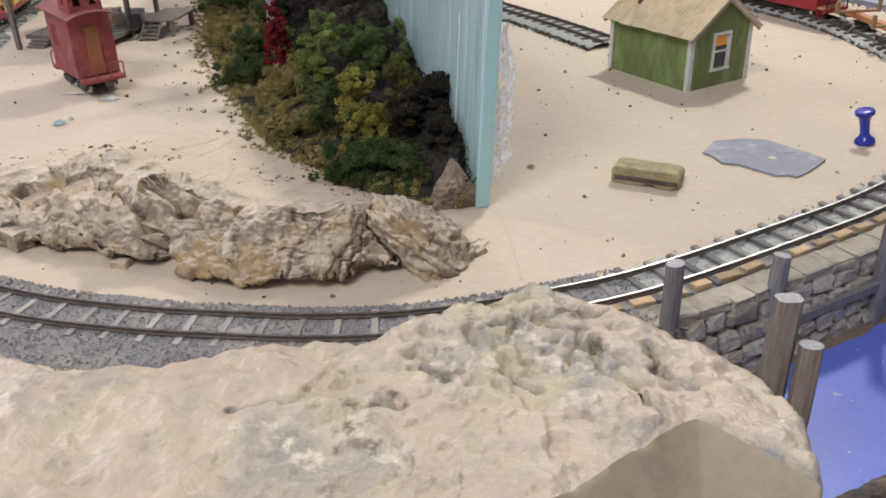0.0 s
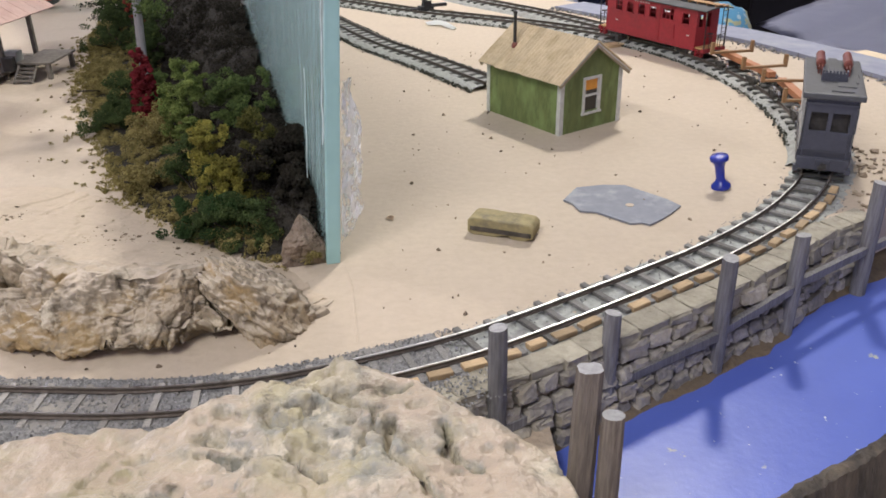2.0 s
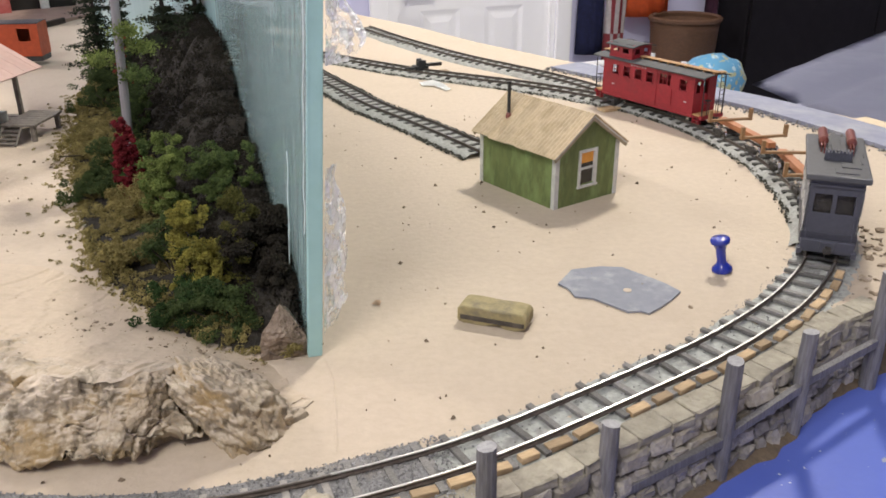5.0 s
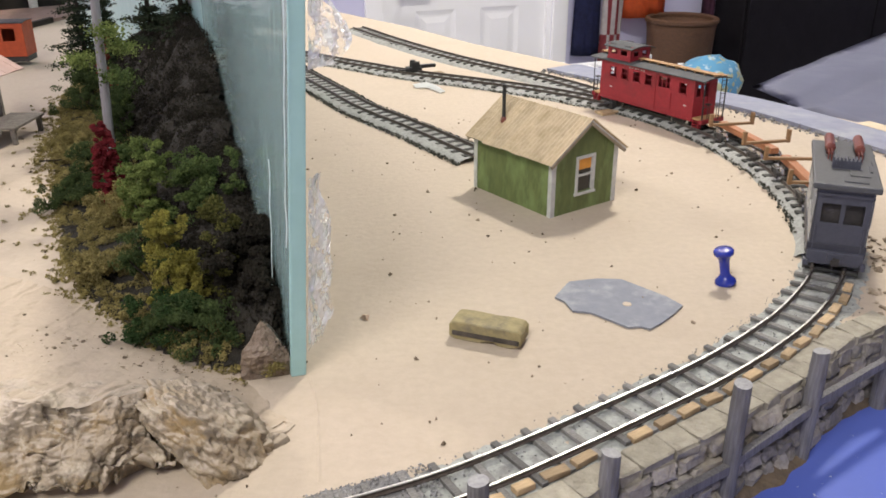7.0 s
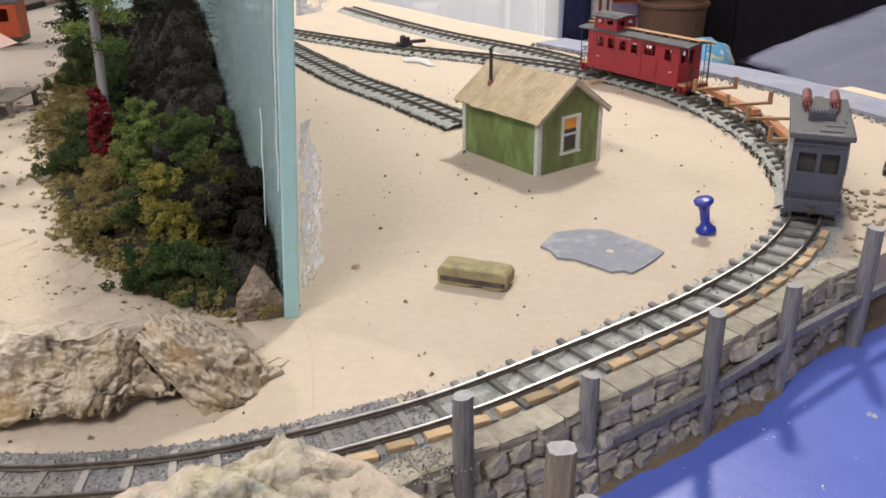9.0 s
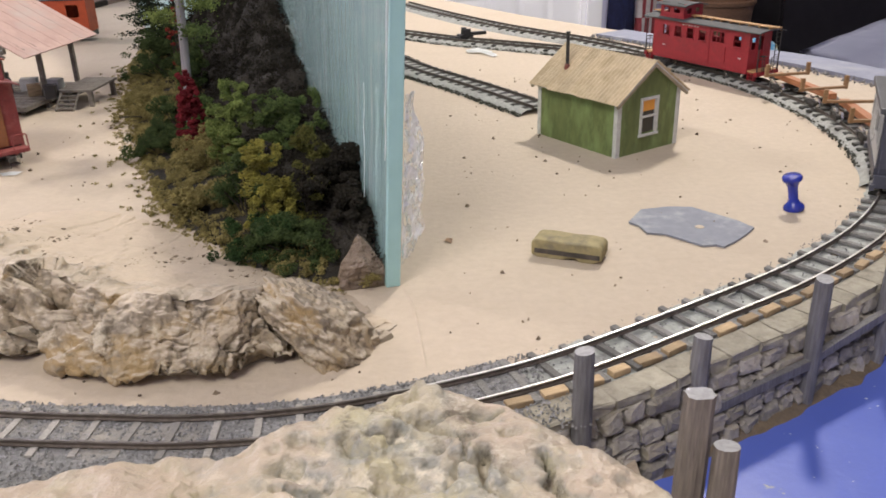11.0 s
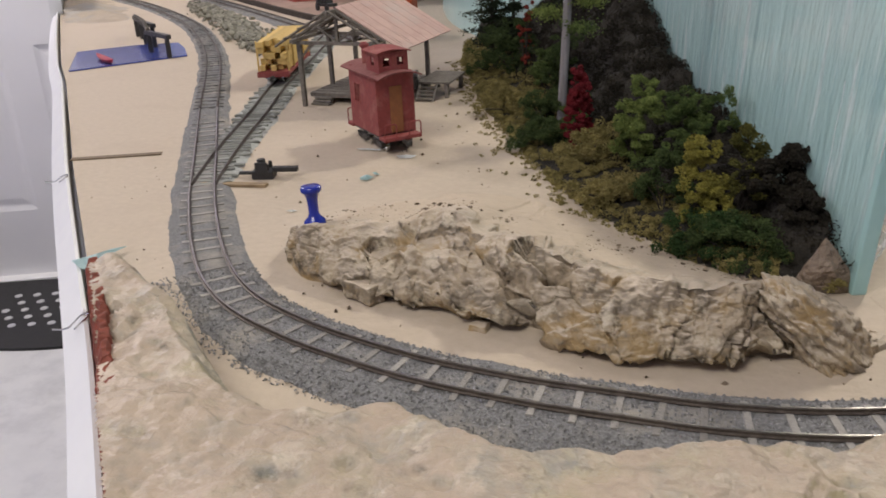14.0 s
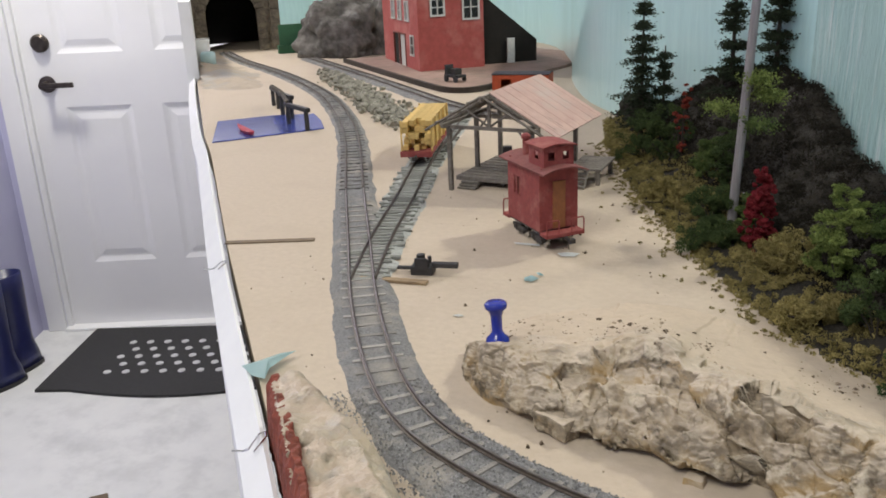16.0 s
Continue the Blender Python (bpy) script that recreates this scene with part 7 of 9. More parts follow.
# Rubble on the sand at the wall's far end, and a brown one by the backdrop's foot.
n = 260
at = np.column_stack((rng.uniform(0.375, 0.50, n), rng.uniform(0.545, 0.66, n), np.full(n, 0.0008)))
at = at[(away(at[:, :2], XY[::4])[0] > 0.024) & (away(at[:, :2], XY[::4])[1] < 0) & inside(at[:, :2], ring)]
me = crumbs("rubble", at, rng.choice((0.0012, 0.002, 0.0032), len(at), p=(0.6, 0.3, 0.1)), rng, fine=True, squash=0.5)
tagged(placed("rubble", me, islands("tan_rubble", (0.22, 0.17, 0.12), (0.5, 0.42, 0.33))), "flat tan rubble beside the far end of the wall", "rubble", kind="stuff")


def boulder(name, x, y, z, size, material, label, seed, turn=0.0, detail=4, rough=0.28):
    bm = bmesh.new()
    bmesh.ops.create_icosphere(bm, subdivisions=detail, radius=1.0)
    for v in bm.verts:
        q = v.co.normalized()
        k = 1 + rough * noise.fractal(q * 1.3 + Vector((seed, 0, 0)), 1.0, 2.0, 5) + rough * 0.6 * abs(noise.noise(q * 3.0 + Vector((0, seed, 0))))
        v.co = Vector((q.x * size[0], q.y * size[1], q.z * size[2])) * k
    ob = part(name, bm, material, m=pose(x, y, z, 0, 0, turn), smooth=True)
    return tagged(ob, label, "rock")


ROCK_PINK = rock_material("brown_rock", (0.23, 0.175, 0.13), (0.16, 0.12, 0.092), (0.21, 0.155, 0.10), (0.07, 0.055, 0.044), (0.32, 0.25, 0.19), (0.23, 0.175, 0.13))


def wedge_rock(x, y, turn):
    """A tall split rock with flat faces and a pointed top."""
    bm = bmesh.new()
    for q in ((-0.015, -0.004, -0.002), (0.011, -0.010, -0.002), (0.013, 0.008, -0.002), (-0.012, 0.010, -0.002), (-0.001, 0.001, 0.028), (0.005, 0.004, 0.021), (-0.0125, -0.002, 0.015), (0.009, -0.006, 0.013), (-0.004, -0.007, 0.016)):
        bm.verts.new(q)
    bmesh.ops.convex_hull(bm, input=bm.verts[:])
    bmesh.ops.subdivide_edges(bm, edges=bm.edges[:], cuts=5, use_grid_fill=True)
    for v in bm.verts:
        q = v.co * 130
        v.co += Vector((noise.noise(q), noise.noise(q + Vector((7, 0, 0))), noise.noise(q + Vector((0, 7, 0))))) * 0.0009
    tagged(part("brown_rock", bm, ROCK_PINK, m=pose(x, y, 0, 0, 0, turn)), "tall pointed brown rock leaning on the backdrop's foot", "rock")


wedge_rock(0.0670, 0.5085, 25)

# ---- scrub, bushes and trees ----
rng = np.random.default_rng(77)


def scatter_hill(n, lo, hi, y0=0.49, y1=1.26):
    p = np.column_stack((rng.uniform(-0.28, 0.09, n * 6), rng.uniform(y0, y1, n * 6)))
    p = p[inside(p, HILL_KEEP)]
    d, _ = away(p, VEG)
    b, _ = away(p, BACKDROP[:7])
    u = d / (d + b + 1e-6)
    p = p[(u > lo) & (u < hi)][:n]
    return np.column_stack((p, hill_height(p)))


def tufts(centres, r, per, spread, low=0.0):
    """Grains gathered round clump centres."""
    at = np.repeat(centres, per, 0)
    d = r.normal(0, 1, at.shape)
    d /= np.linalg.norm(d, axis=1)[:, None]
    own = np.repeat(r.uniform(0.6, 1.35, (len(centres), 3)) * np.array((1, 1, 0.8)), per, 0)
    return at + d * own * spread * r.uniform(0.12, 1.0, (len(at), 1)) ** 0.4 + np.array((0, 0, low))


centres = scatter_hill(2500, 0.0, 0.46)
thick = wobble(np.column_stack((centres[:, :2], np.zeros(len(centres)))), 55.0, 3, 3.0)
centres = centres[thick > -0.30]
centres[:, 2] += 0.0045 * np.clip(thick[thick > -0.30] + 0.3, 0, 1) * rng.uniform(0.2, 1.0, len(centres))
at = tufts(centres, rng, 58, 0.0031, 0.001)
me = crumbs("straw_scrub", at, rng.uniform(0.00025, 0.0006, len(at)), rng, jitter=0.7)
tagged(placed("straw_scrub", me, STRAW), "straw-brown spongy scrub along the hill's foot", "scrub", kind="stuff")
centres = scatter_hill(3000, 0.36, 1.0)
at = tufts(centres, rng, 26, 0.0050, 0.001)
me = crumbs("dark_scrub", at, rng.uniform(0.0003, 0.0008, len(at)), rng, jitter=0.6)
tagged(placed("dark_scrub", me, DARK_HILL), "near-black spongy scrub covering the hillside", "scrub", kind="stuff")
# loose tufts spilling on to the sand
_, vx, _ = smooth_line(VEG, 0.004)
centres = np.repeat(vx[4:-30], 4, 0)
centres = centres + rng.normal(0, 0.0065, centres.shape) + np.array([-0.004, -0.002])
centres = np.column_stack((centres, np.full(len(centres), 0.0008)))[rng.uniform(0, 1, len(centres)) < 0.50]
centres = np.concatenate((centres, centres[::13] + np.column_stack((rng.normal(-0.012, 0.012, (len(centres[::13]), 2)), np.zeros(len(centres[::13]))))))
at = tufts(centres, rng, 22, 0.0026)
at[:, 2] = np.abs(at[:, 2]) * 0.6 + 0.0003
me = crumbs("loose_tufts", at, rng.uniform(0.00025, 0.0006, len(at)), rng, jitter=0.6)
tagged(placed("loose_tufts", me, STRAW), "loose straw-coloured tufts on the sand", "scrub", kind="stuff")


def hz(x, y):
    return max(0.0, float(hill_height(np.array([[x, y]]))[0])) if inside(np.array([[x, y]]), HILL_KEEP)[0] else 0.0


def bush(x, y, z, size, material, label, n=900, lobes=8, seed=1, stems=True, grain=0.00078, name="bush"):
    """An uneven crown of fine grains in small clumps round several lobes, on thin stems."""
    r = np.random.default_rng(seed)
    top = thing(name, label, "bush" if name == "bush" else "tree", pose(x, y, z))
    c = np.column_stack((r.uniform(-0.75, 0.75, lobes), r.uniform(-0.75, 0.75, lobes), np.linspace(0.15, 0.92, lobes))) * np.array(size)
    c[:, :2] *= (1.1 - 0.6 * np.linspace(0, 1, lobes) ** 2)[:, None]
    m_ = max(30, n // 24)
    which = r.integers(lobes, size=m_)
    d = r.normal(0, 1, (m_, 3))
    d /= np.linalg.norm(d, axis=1)[:, None]
    rad = np.array(size) * np.array((0.50, 0.50, 0.17)) * (0.45 + 0.65 * r.uniform(0, 1, (m_, 1)) ** 0.5) * r.uniform(0.6, 1.3, lobes)[which][:, None]
    clump = c[which] + d * rad
    at = tufts(clump, r, 130, min(0.0052, min(size) * 0.24))
    at[:, 2] = np.maximum(at[:, 2], 0.0006)
    me = crumbs("crown", at, r.uniform(0.35, 0.85, len(at)) * grain, r, jitter=0.7)
    placed("crown", me, material, top)
    if stems:
        foot = min(0.0, hz(x, y) - z) - 0.002
        bm = bmesh.new()
        for k in range(min(lobes, 6)):
            pipe(bm, [(0, 0, foot), tuple(c[k] * np.array((0.4, 0.4, 0.5))), tuple(c[k])], 0.0006, 5)
        part("stem", bm, BARK, top)
    return top


# tall red bush in front of the grey pole
bush(-0.077, 0.732, 0.003, (0.0105, 0.010, 0.064), RED_LEAF, "narrow dark red foam bush in front of the pole", 4600, 14, 4)
bush(-0.027, 0.668, 0.005, (0.017, 0.016, 0.066), GREEN_LIGHT, "light green leafy bush on the hillside", 2800, 13, 5)
bush(-0.002, 0.676, 0.010, (0.019, 0.018, 0.052), GREEN, "mid green bush on the hillside", 1400, 9, 6)
bush(0.017, 0.662, 0.014, (0.018, 0.016, 0.055), GREEN, "mid green bush near the backdrop", 1100, 8, 7)
bush(0.007, 0.572, 0.003, (0.016, 0.015, 0.056), YELLOW, "yellow-green bush at the hill's foot", 2200, 11, 8)
bush(0.028, 0.578, 0.004, (0.017, 0.016, 0.056), islands("olive_foam", (0.04, 0.045, 0.012), (0.16, 0.15, 0.04)), "olive yellow bush beside a brighter one", 1100, 8, 9)
bush(-0.012, 0.600, 0.003, (0.022, 0.02, 0.044), GREEN_DARK, "dark green bush low on the hillside", 1100, 8, 10)
bush(0.030, 0.533, 0.001, (0.034, 0.020, 0.024), GREEN_DARK, "low dark green bush by the outcrop", 1700, 12, 11)
bush(0.012, 0.545, 0.001, (0.026, 0.018, 0.024), islands("deep_green_foam", (0.014, 0.030, 0.010), (0.050, 0.095, 0.030)), "low deep green bush by the outcrop", 1300, 10, 12)
bush(0.048, 0.575, 0.01, (0.020, 0.030, 0.045), DARK_HILL, "dark brown bush against the backdrop", 1500, 10, 13, grain=0.0013)
bush(0.058, 0.545, 0.004, (0.016, 0.024, 0.036), DARK_HILL, "dark brown bush near the backdrop's end", 1300, 9, 14, grain=0.0013)
bush(-0.110, 0.752, 0.002, (0.024, 0.022, 0.020), GREEN_DARK, "low dark green bush spreading at the hill's foot", 1700, 11, 15)
bush(-0.112, 0.812, 0.004, (0.020, 0.020, 0.028), GREEN_DARK, "dark green bush behind the red one", 1500, 10, 16)
bush(-0.080, 0.778, 0.010, (0.014, 0.014, 0.032), GREEN, "green bush beside the pole", 1100, 8, 17)
bush(-0.150, 0.865, 0.003, (0.030, 0.032, 0.020), STRAW, "straw-brown bush at the hill's edge", 1500, 12, 18)
bush(-0.120, 0.905, 0.008, (0.018, 0.020, 0.050), GREEN, "mixed green tree among the scrub", 1400, 9, 19)
bush(-0.098, 0.866, 0.012, (0.018, 0.018, 0.070), GREEN_DARK, "taller dark green bush by the pole", 1500, 9, 20)
bush(-0.152, 0.985, 0.006, (0.010, 0.010, 0.080), islands("rust_foam", (0.11, 0.02, 0.014), (0.30, 0.06, 0.04)), "thin rust-red sapling behind the scrub", 800, 6, 21)
bush(-0.195, 1.04, 0.003, (0.030, 0.035, 0.050), GREEN_DARK, "dark green undergrowth below the conifers", 1700, 10, 22)
bush(-0.165, 1.00, 0.006, (0.026, 0.026, 0.060), GREEN_DARK, "dark green bush below the conifers", 1400, 9, 23)
bush(-0.062, 0.700, 0.004, (0.024, 0.022, 0.030), STRAW, "brown-olive bush at the foot of the red one", 1200, 9, 24)
bush(-0.040, 0.615, 0.003, (0.026, 0.020, 0.020), STRAW, "straw-brown bush at the hill's foot", 1300, 10, 25)


def grey_pole():
    top = thing("pole", "tall leaning grey wooden pole among the bushes", "pole", pose(-0.0965, 0.802, 0.0, -2.0, 2.2, 0))
    bm = bmesh.new()
    lathe(bm, [(0.0038, 0.0), (0.0036, 0.05), (0.0033, 0.16), (0.0029, 0.30)], 18)
    part("shaft", bm, DOWEL, top, smooth=False)
    r = np.random.default_rng(41)
    for k, (z, dx, dy, mat) in enumerate(((0.112, 0.020, -0.004, GREEN_LIGHT), (0.100, -0.020, 0.004, GREEN_LIGHT), (0.124, 0.010, -0.010, GREEN_LIGHT), (0.090, 0.016, -0.010, GREEN))):
        bm = bmesh.new()
        pipe(bm, [(0, 0, z - 0.008), (dx * 0.6, dy * 0.6, z), (dx, dy, z - 0.002)], 0.0006, 5)
        twig = part("twig", bm, BARK, top)
        at = np.array((dx, dy, z)) * 0.85 + r.normal(0, 1, (520, 3)) * np.array((0.0070, 0.0060, 0.0030)) + np.array((0, 0, z * 0.15))
        placed("foliage", crumbs("foliage", at, r.uniform(0.0005, 0.0010, 520), r, jitter=0.6), mat, twig)


grey_pole()


def conifer(x, y, z, high, wide, seed, lean=0.0):
    r = np.random.default_rng(seed)
    top = thing("conifer", "thin dark green model conifer with ragged branches", "tree", pose(x, y, z, lean, 0, 0), group="dark conifers on the hill")
    bm = bmesh.new()
    rod(bm, (0, 0, -0.01), (0, 0, high), 0.0034, 0.0006, n=9)
    part("trunk", bm, BARK, top)
    bm = bmesh.new()
    pts = []
    n = max(6, int(high / 0.0098))
    for k in range(n):
        h = high * (0.16 + 0.82 * (k + r.uniform(-0.45, 0.45)) / n)
        reach = wide * (1 - 0.82 * (k / n)) * r.uniform(0.45, 1.25)
        for b in range(7):
            a = 2 * math.pi * (b + r.uniform(-0.3, 0.3)) / 7
            far = reach * r.uniform(0.45, 1.1)
            tip = Vector((far * math.cos(a), far * math.sin(a), h - far * 0.10 + r.uniform(-0.0015, 0.0015)))
            rod(bm, (0, 0, h), tip, 0.0006, 0.0002, n=4)
            m_ = int(40 + 110 * far / wide)
            t = r.uniform(0.15, 1.05, m_)
            pts.append(np.column_stack((tip.x * t, tip.y * t, h + (tip.z - h) * t)) + r.normal(0, 1, (m_, 3)) * np.array((0.0032, 0.0032, 0.0018)))
    part("branch_frame", bm, BARK, top)
    at = np.concatenate(pts)
    placed("needle_mass", crumbs("needle_mass", at, r.uniform(0.0006, 0.0014, len(at)), r, squash=0.6, jitter=0.6), CONIFER, top)


conifer(-0.205, 1.085, 0.004, 0.170, 0.038, 51)
conifer(-0.182, 1.10, 0.004, 0.115, 0.026, 52)
conifer(-0.108, 1.003, 0.070, 0.125, 0.033, 53)
conifer(-0.068, 0.972, 0.085, 0.120, 0.036, 54)


# ---- open shed ----
def shed():
    """Local y along the ridge, away from the viewer; x across."""
    top = thing("open_shed", "open weathered timber shed with a pinkish sheet roof", "shed", pose(-0.318, 0.908, 0, 0, 0, -9))
    W, L, E, R = 0.052, 0.135, 0.068, 0.098
    for x in (-W + 0.008, W - 0.008):
        for y in (-0.030, 0.030, 0.088):
            bm = bmesh.new()
            box(bm, x - 0.0021, x + 0.0021, y - 0.0021, y + 0.0021, 0.0, E - 0.002, 0.0003)
            part("post", bm, SHED_WOOD, top)
    for y in (-0.030, 0.030, 0.088):
        bm = bmesh.new()
        box(bm, -W, W, y - 0.0016, y + 0.0016, E - 0.0050, E - 0.0018)
        box(bm, -0.0014, 0.0014, y - 0.0014, y + 0.0014, E - 0.002, R - 0.003)
        for side in (-1, 1):
            pipe(bm, [(0, y, E - 0.002), (side * W * 0.5, y, E + (R - E) * 0.5)], 0.0012, 5)
            pipe(bm, [(side * (W - 0.008), y, E - 0.020), (side * (W - 0.022), y, E - 0.004)], 0.0012, 5)
            pipe(bm, [(side * W, y, E - 0.001), (0, y, R - 0.0015)], 0.0015, 5)
        part("truss", bm, SHED_WOOD, top)
    for x in (-W + 0.008, W - 0.008):
        bm = bmesh.new()
        box(bm, x - 0.0017, x + 0.0017, -0.045, 0.100, E - 0.0018, E + 0.0014)
        part("wall_plate", bm, SHED_WOOD, top)
    slope = math.degrees(math.atan2(R - E, W))
    run = math.hypot(W, R - E) + 0.014
    for side in (-1, 1):
        bm = bmesh.new()
        m = pose(0, 0, R + 0.0008) @ (pose(0, 0, 0, 0, slope, 0) if side > 0 else pose(0, 0, 0, 0, 0, 180) @ pose(0, 0, 0, 0, slope, 0))
        y0, y1 = (-0.030, 0.098) if side > 0 else (-0.098, -0.012)
        run = (math.hypot(W, R - E) + 0.020) * (1.0 if side > 0 else 0.62)
        box(bm, 0.0, run, y0, y1, 0.0, 0.0010)
        roof = part("roof_slope", bm, SHED_ROOF, top, "faded pinkish sheet roof", m=m)
        for k in range(7):
            bm = bmesh.new()
            yy = y0 + (k + 0.5) * (y1 - y0) / 7
            box(bm, 0.001, run + 0.0004, yy - 0.0005, yy + 0.0005, 0.0008, 0.00125)
            part("roof_rib", bm, SHED_ROOF, roof)
    # bare rafters and purlins where the sheets are gone
    for y in (-0.046, -0.016, 0.002, 0.016):
        for side in (-1, 1):
            bm = bmesh.new()
            rod(bm, (side * (W + 0.010), y, E - 0.005), (side * 0.0005, y, R - 0.0006), 0.0013, 0.0013, n=4)
            part("rafter", bm, SHED_WOOD, top)
    for u in (0.25, 0.6, 0.92):
        bm = bmesh.new()
        z = R - (R - E) * u - 0.0002
        box(bm, -W * u - 0.0012, -W * u + 0.0012, -0.050, 0.030, z, z + 0.0022)
        part("purlin", bm, SHED_WOOD, top)
    bm = bmesh.new()
    box(bm, -0.0014, 0.0014, -0.050, 0.098, R - 0.004, R - 0.0005)
    part("ridge_beam", bm, SHED_WOOD, top)
    bm = bmesh.new()
    box(bm, -W + 0.004, W - 0.004, -0.012, 0.100, 0.006, 0.0095, 0.0004)
    deck = part("deck", bm, SHED_WOOD, top, "grey plank deck")
    for x in (-0.036, 0.0, 0.036):
        for y in (0.0, 0.05, 0.095):
            bm = bmesh.new()
            box(bm, x - 0.002, x + 0.002, y - 0.002, y + 0.002, 0, 0.006)
            part("deck_post", bm, SHED_WOOD, deck)
    for k in range(10):
        bm = bmesh.new()
        box(bm, -W + 0.004, W - 0.004, -0.012 + k * 0.0112, -0.0035 + k * 0.0112, 0.0095, 0.0102)
        part("plank", bm, SHED_WOOD, deck)
    for k in range(3):
        bm = bmesh.new()
        box(bm, -0.040, -0.020, -0.013 - 0.004 * (3 - k), -0.009 - 0.004 * (3 - k) + 0.004, 0.0022 * k + 0.0008, 0.0022 * k + 0.0022)
        part("step", bm, SHED_WOOD, top)
    return top


shed()


def side_deck():
    top = thing("loading_dock", "small grey timber loading dock with steps beside the shed", "loading dock", pose(-0.232, 0.955, 0, 0, 0, -5))
    for k in range(7):
        bm = bmesh.new()
        box(bm, -0.022, 0.012, -0.030 + k * 0.0085, -0.0222 + k * 0.0085, 0.0150, 0.0172, 0.0003)
        part("plank", bm, SHED_WOOD, top)
    for x in (-0.018, 0.008):
        for y in (-0.026, 0.024):
            bm = bmesh.new()
            box(bm, x - 0.002, x + 0.002, y - 0.002, y + 0.002, 0, 0.0150)
            part("leg", bm, SHED_WOOD, top)
    for k in range(4):
        bm = bmesh.new()
        box(bm, -0.018, -0.002, -0.046 + k * 0.0042, -0.041 + k * 0.0042, 0.0030 * k + 0.0020, 0.0030 * k + 0.0036)
        part("step", bm, SHED_WOOD, top)
    bm = bmesh.new()
    for x in (-0.019, -0.001):
        pipe(bm, [(x, -0.047, 0.001), (x, -0.031, 0.0150)], 0.0011, 4)
    part("stringer", bm, SHED_WOOD, top)


side_deck()


def crate(x, y, z, sx_, sy_, sz, turn, material, label):
    bm = bmesh.new()
    box(bm, -sx_, sx_, -sy_, sy_, 0, sz, 0.0004)
    for k in (-1, 1):
        box(bm, -sx_ - 0.0003, sx_ + 0.0003, k * sy_ * 0.6 - 0.0008, k * sy_ * 0.6 + 0.0008, -0.0, sz + 0.0003)
    tagged(part("crate", bm, material, m=pose(x, y, z, 0, 0, turn)), label, "crate", group="goods in the shed")


crate(-0.335, 0.985, 0.0102, 0.0045, 0.0045, 0.014, 10, BLACK, "dark upright drum on the shed deck")
crate(-0.285, 0.940, 0.0102, 0.006, 0.005, 0.011, 25, BLOCK, "tan wooden crate on the shed deck")
crate(-0.262, 0.925, 0.0102, 0.005, 0.005, 0.013, 5, BLACK, "dark upright drum on the shed deck")
crate(-0.300, 0.965, 0.0102, 0.008, 0.006, 0.012, 10, TRIM, "pale stacked sacks on the shed deck")
crate(-0.276, 0.968, 0.0102, 0.007, 0.006, 0.010, -8, TRIM, "pale wooden crate on the shed deck")
crate(-0.318, 0.955, 0.0102, 0.004, 0.004, 0.014, 30, BLACK, "dark upright drum on the shed deck")


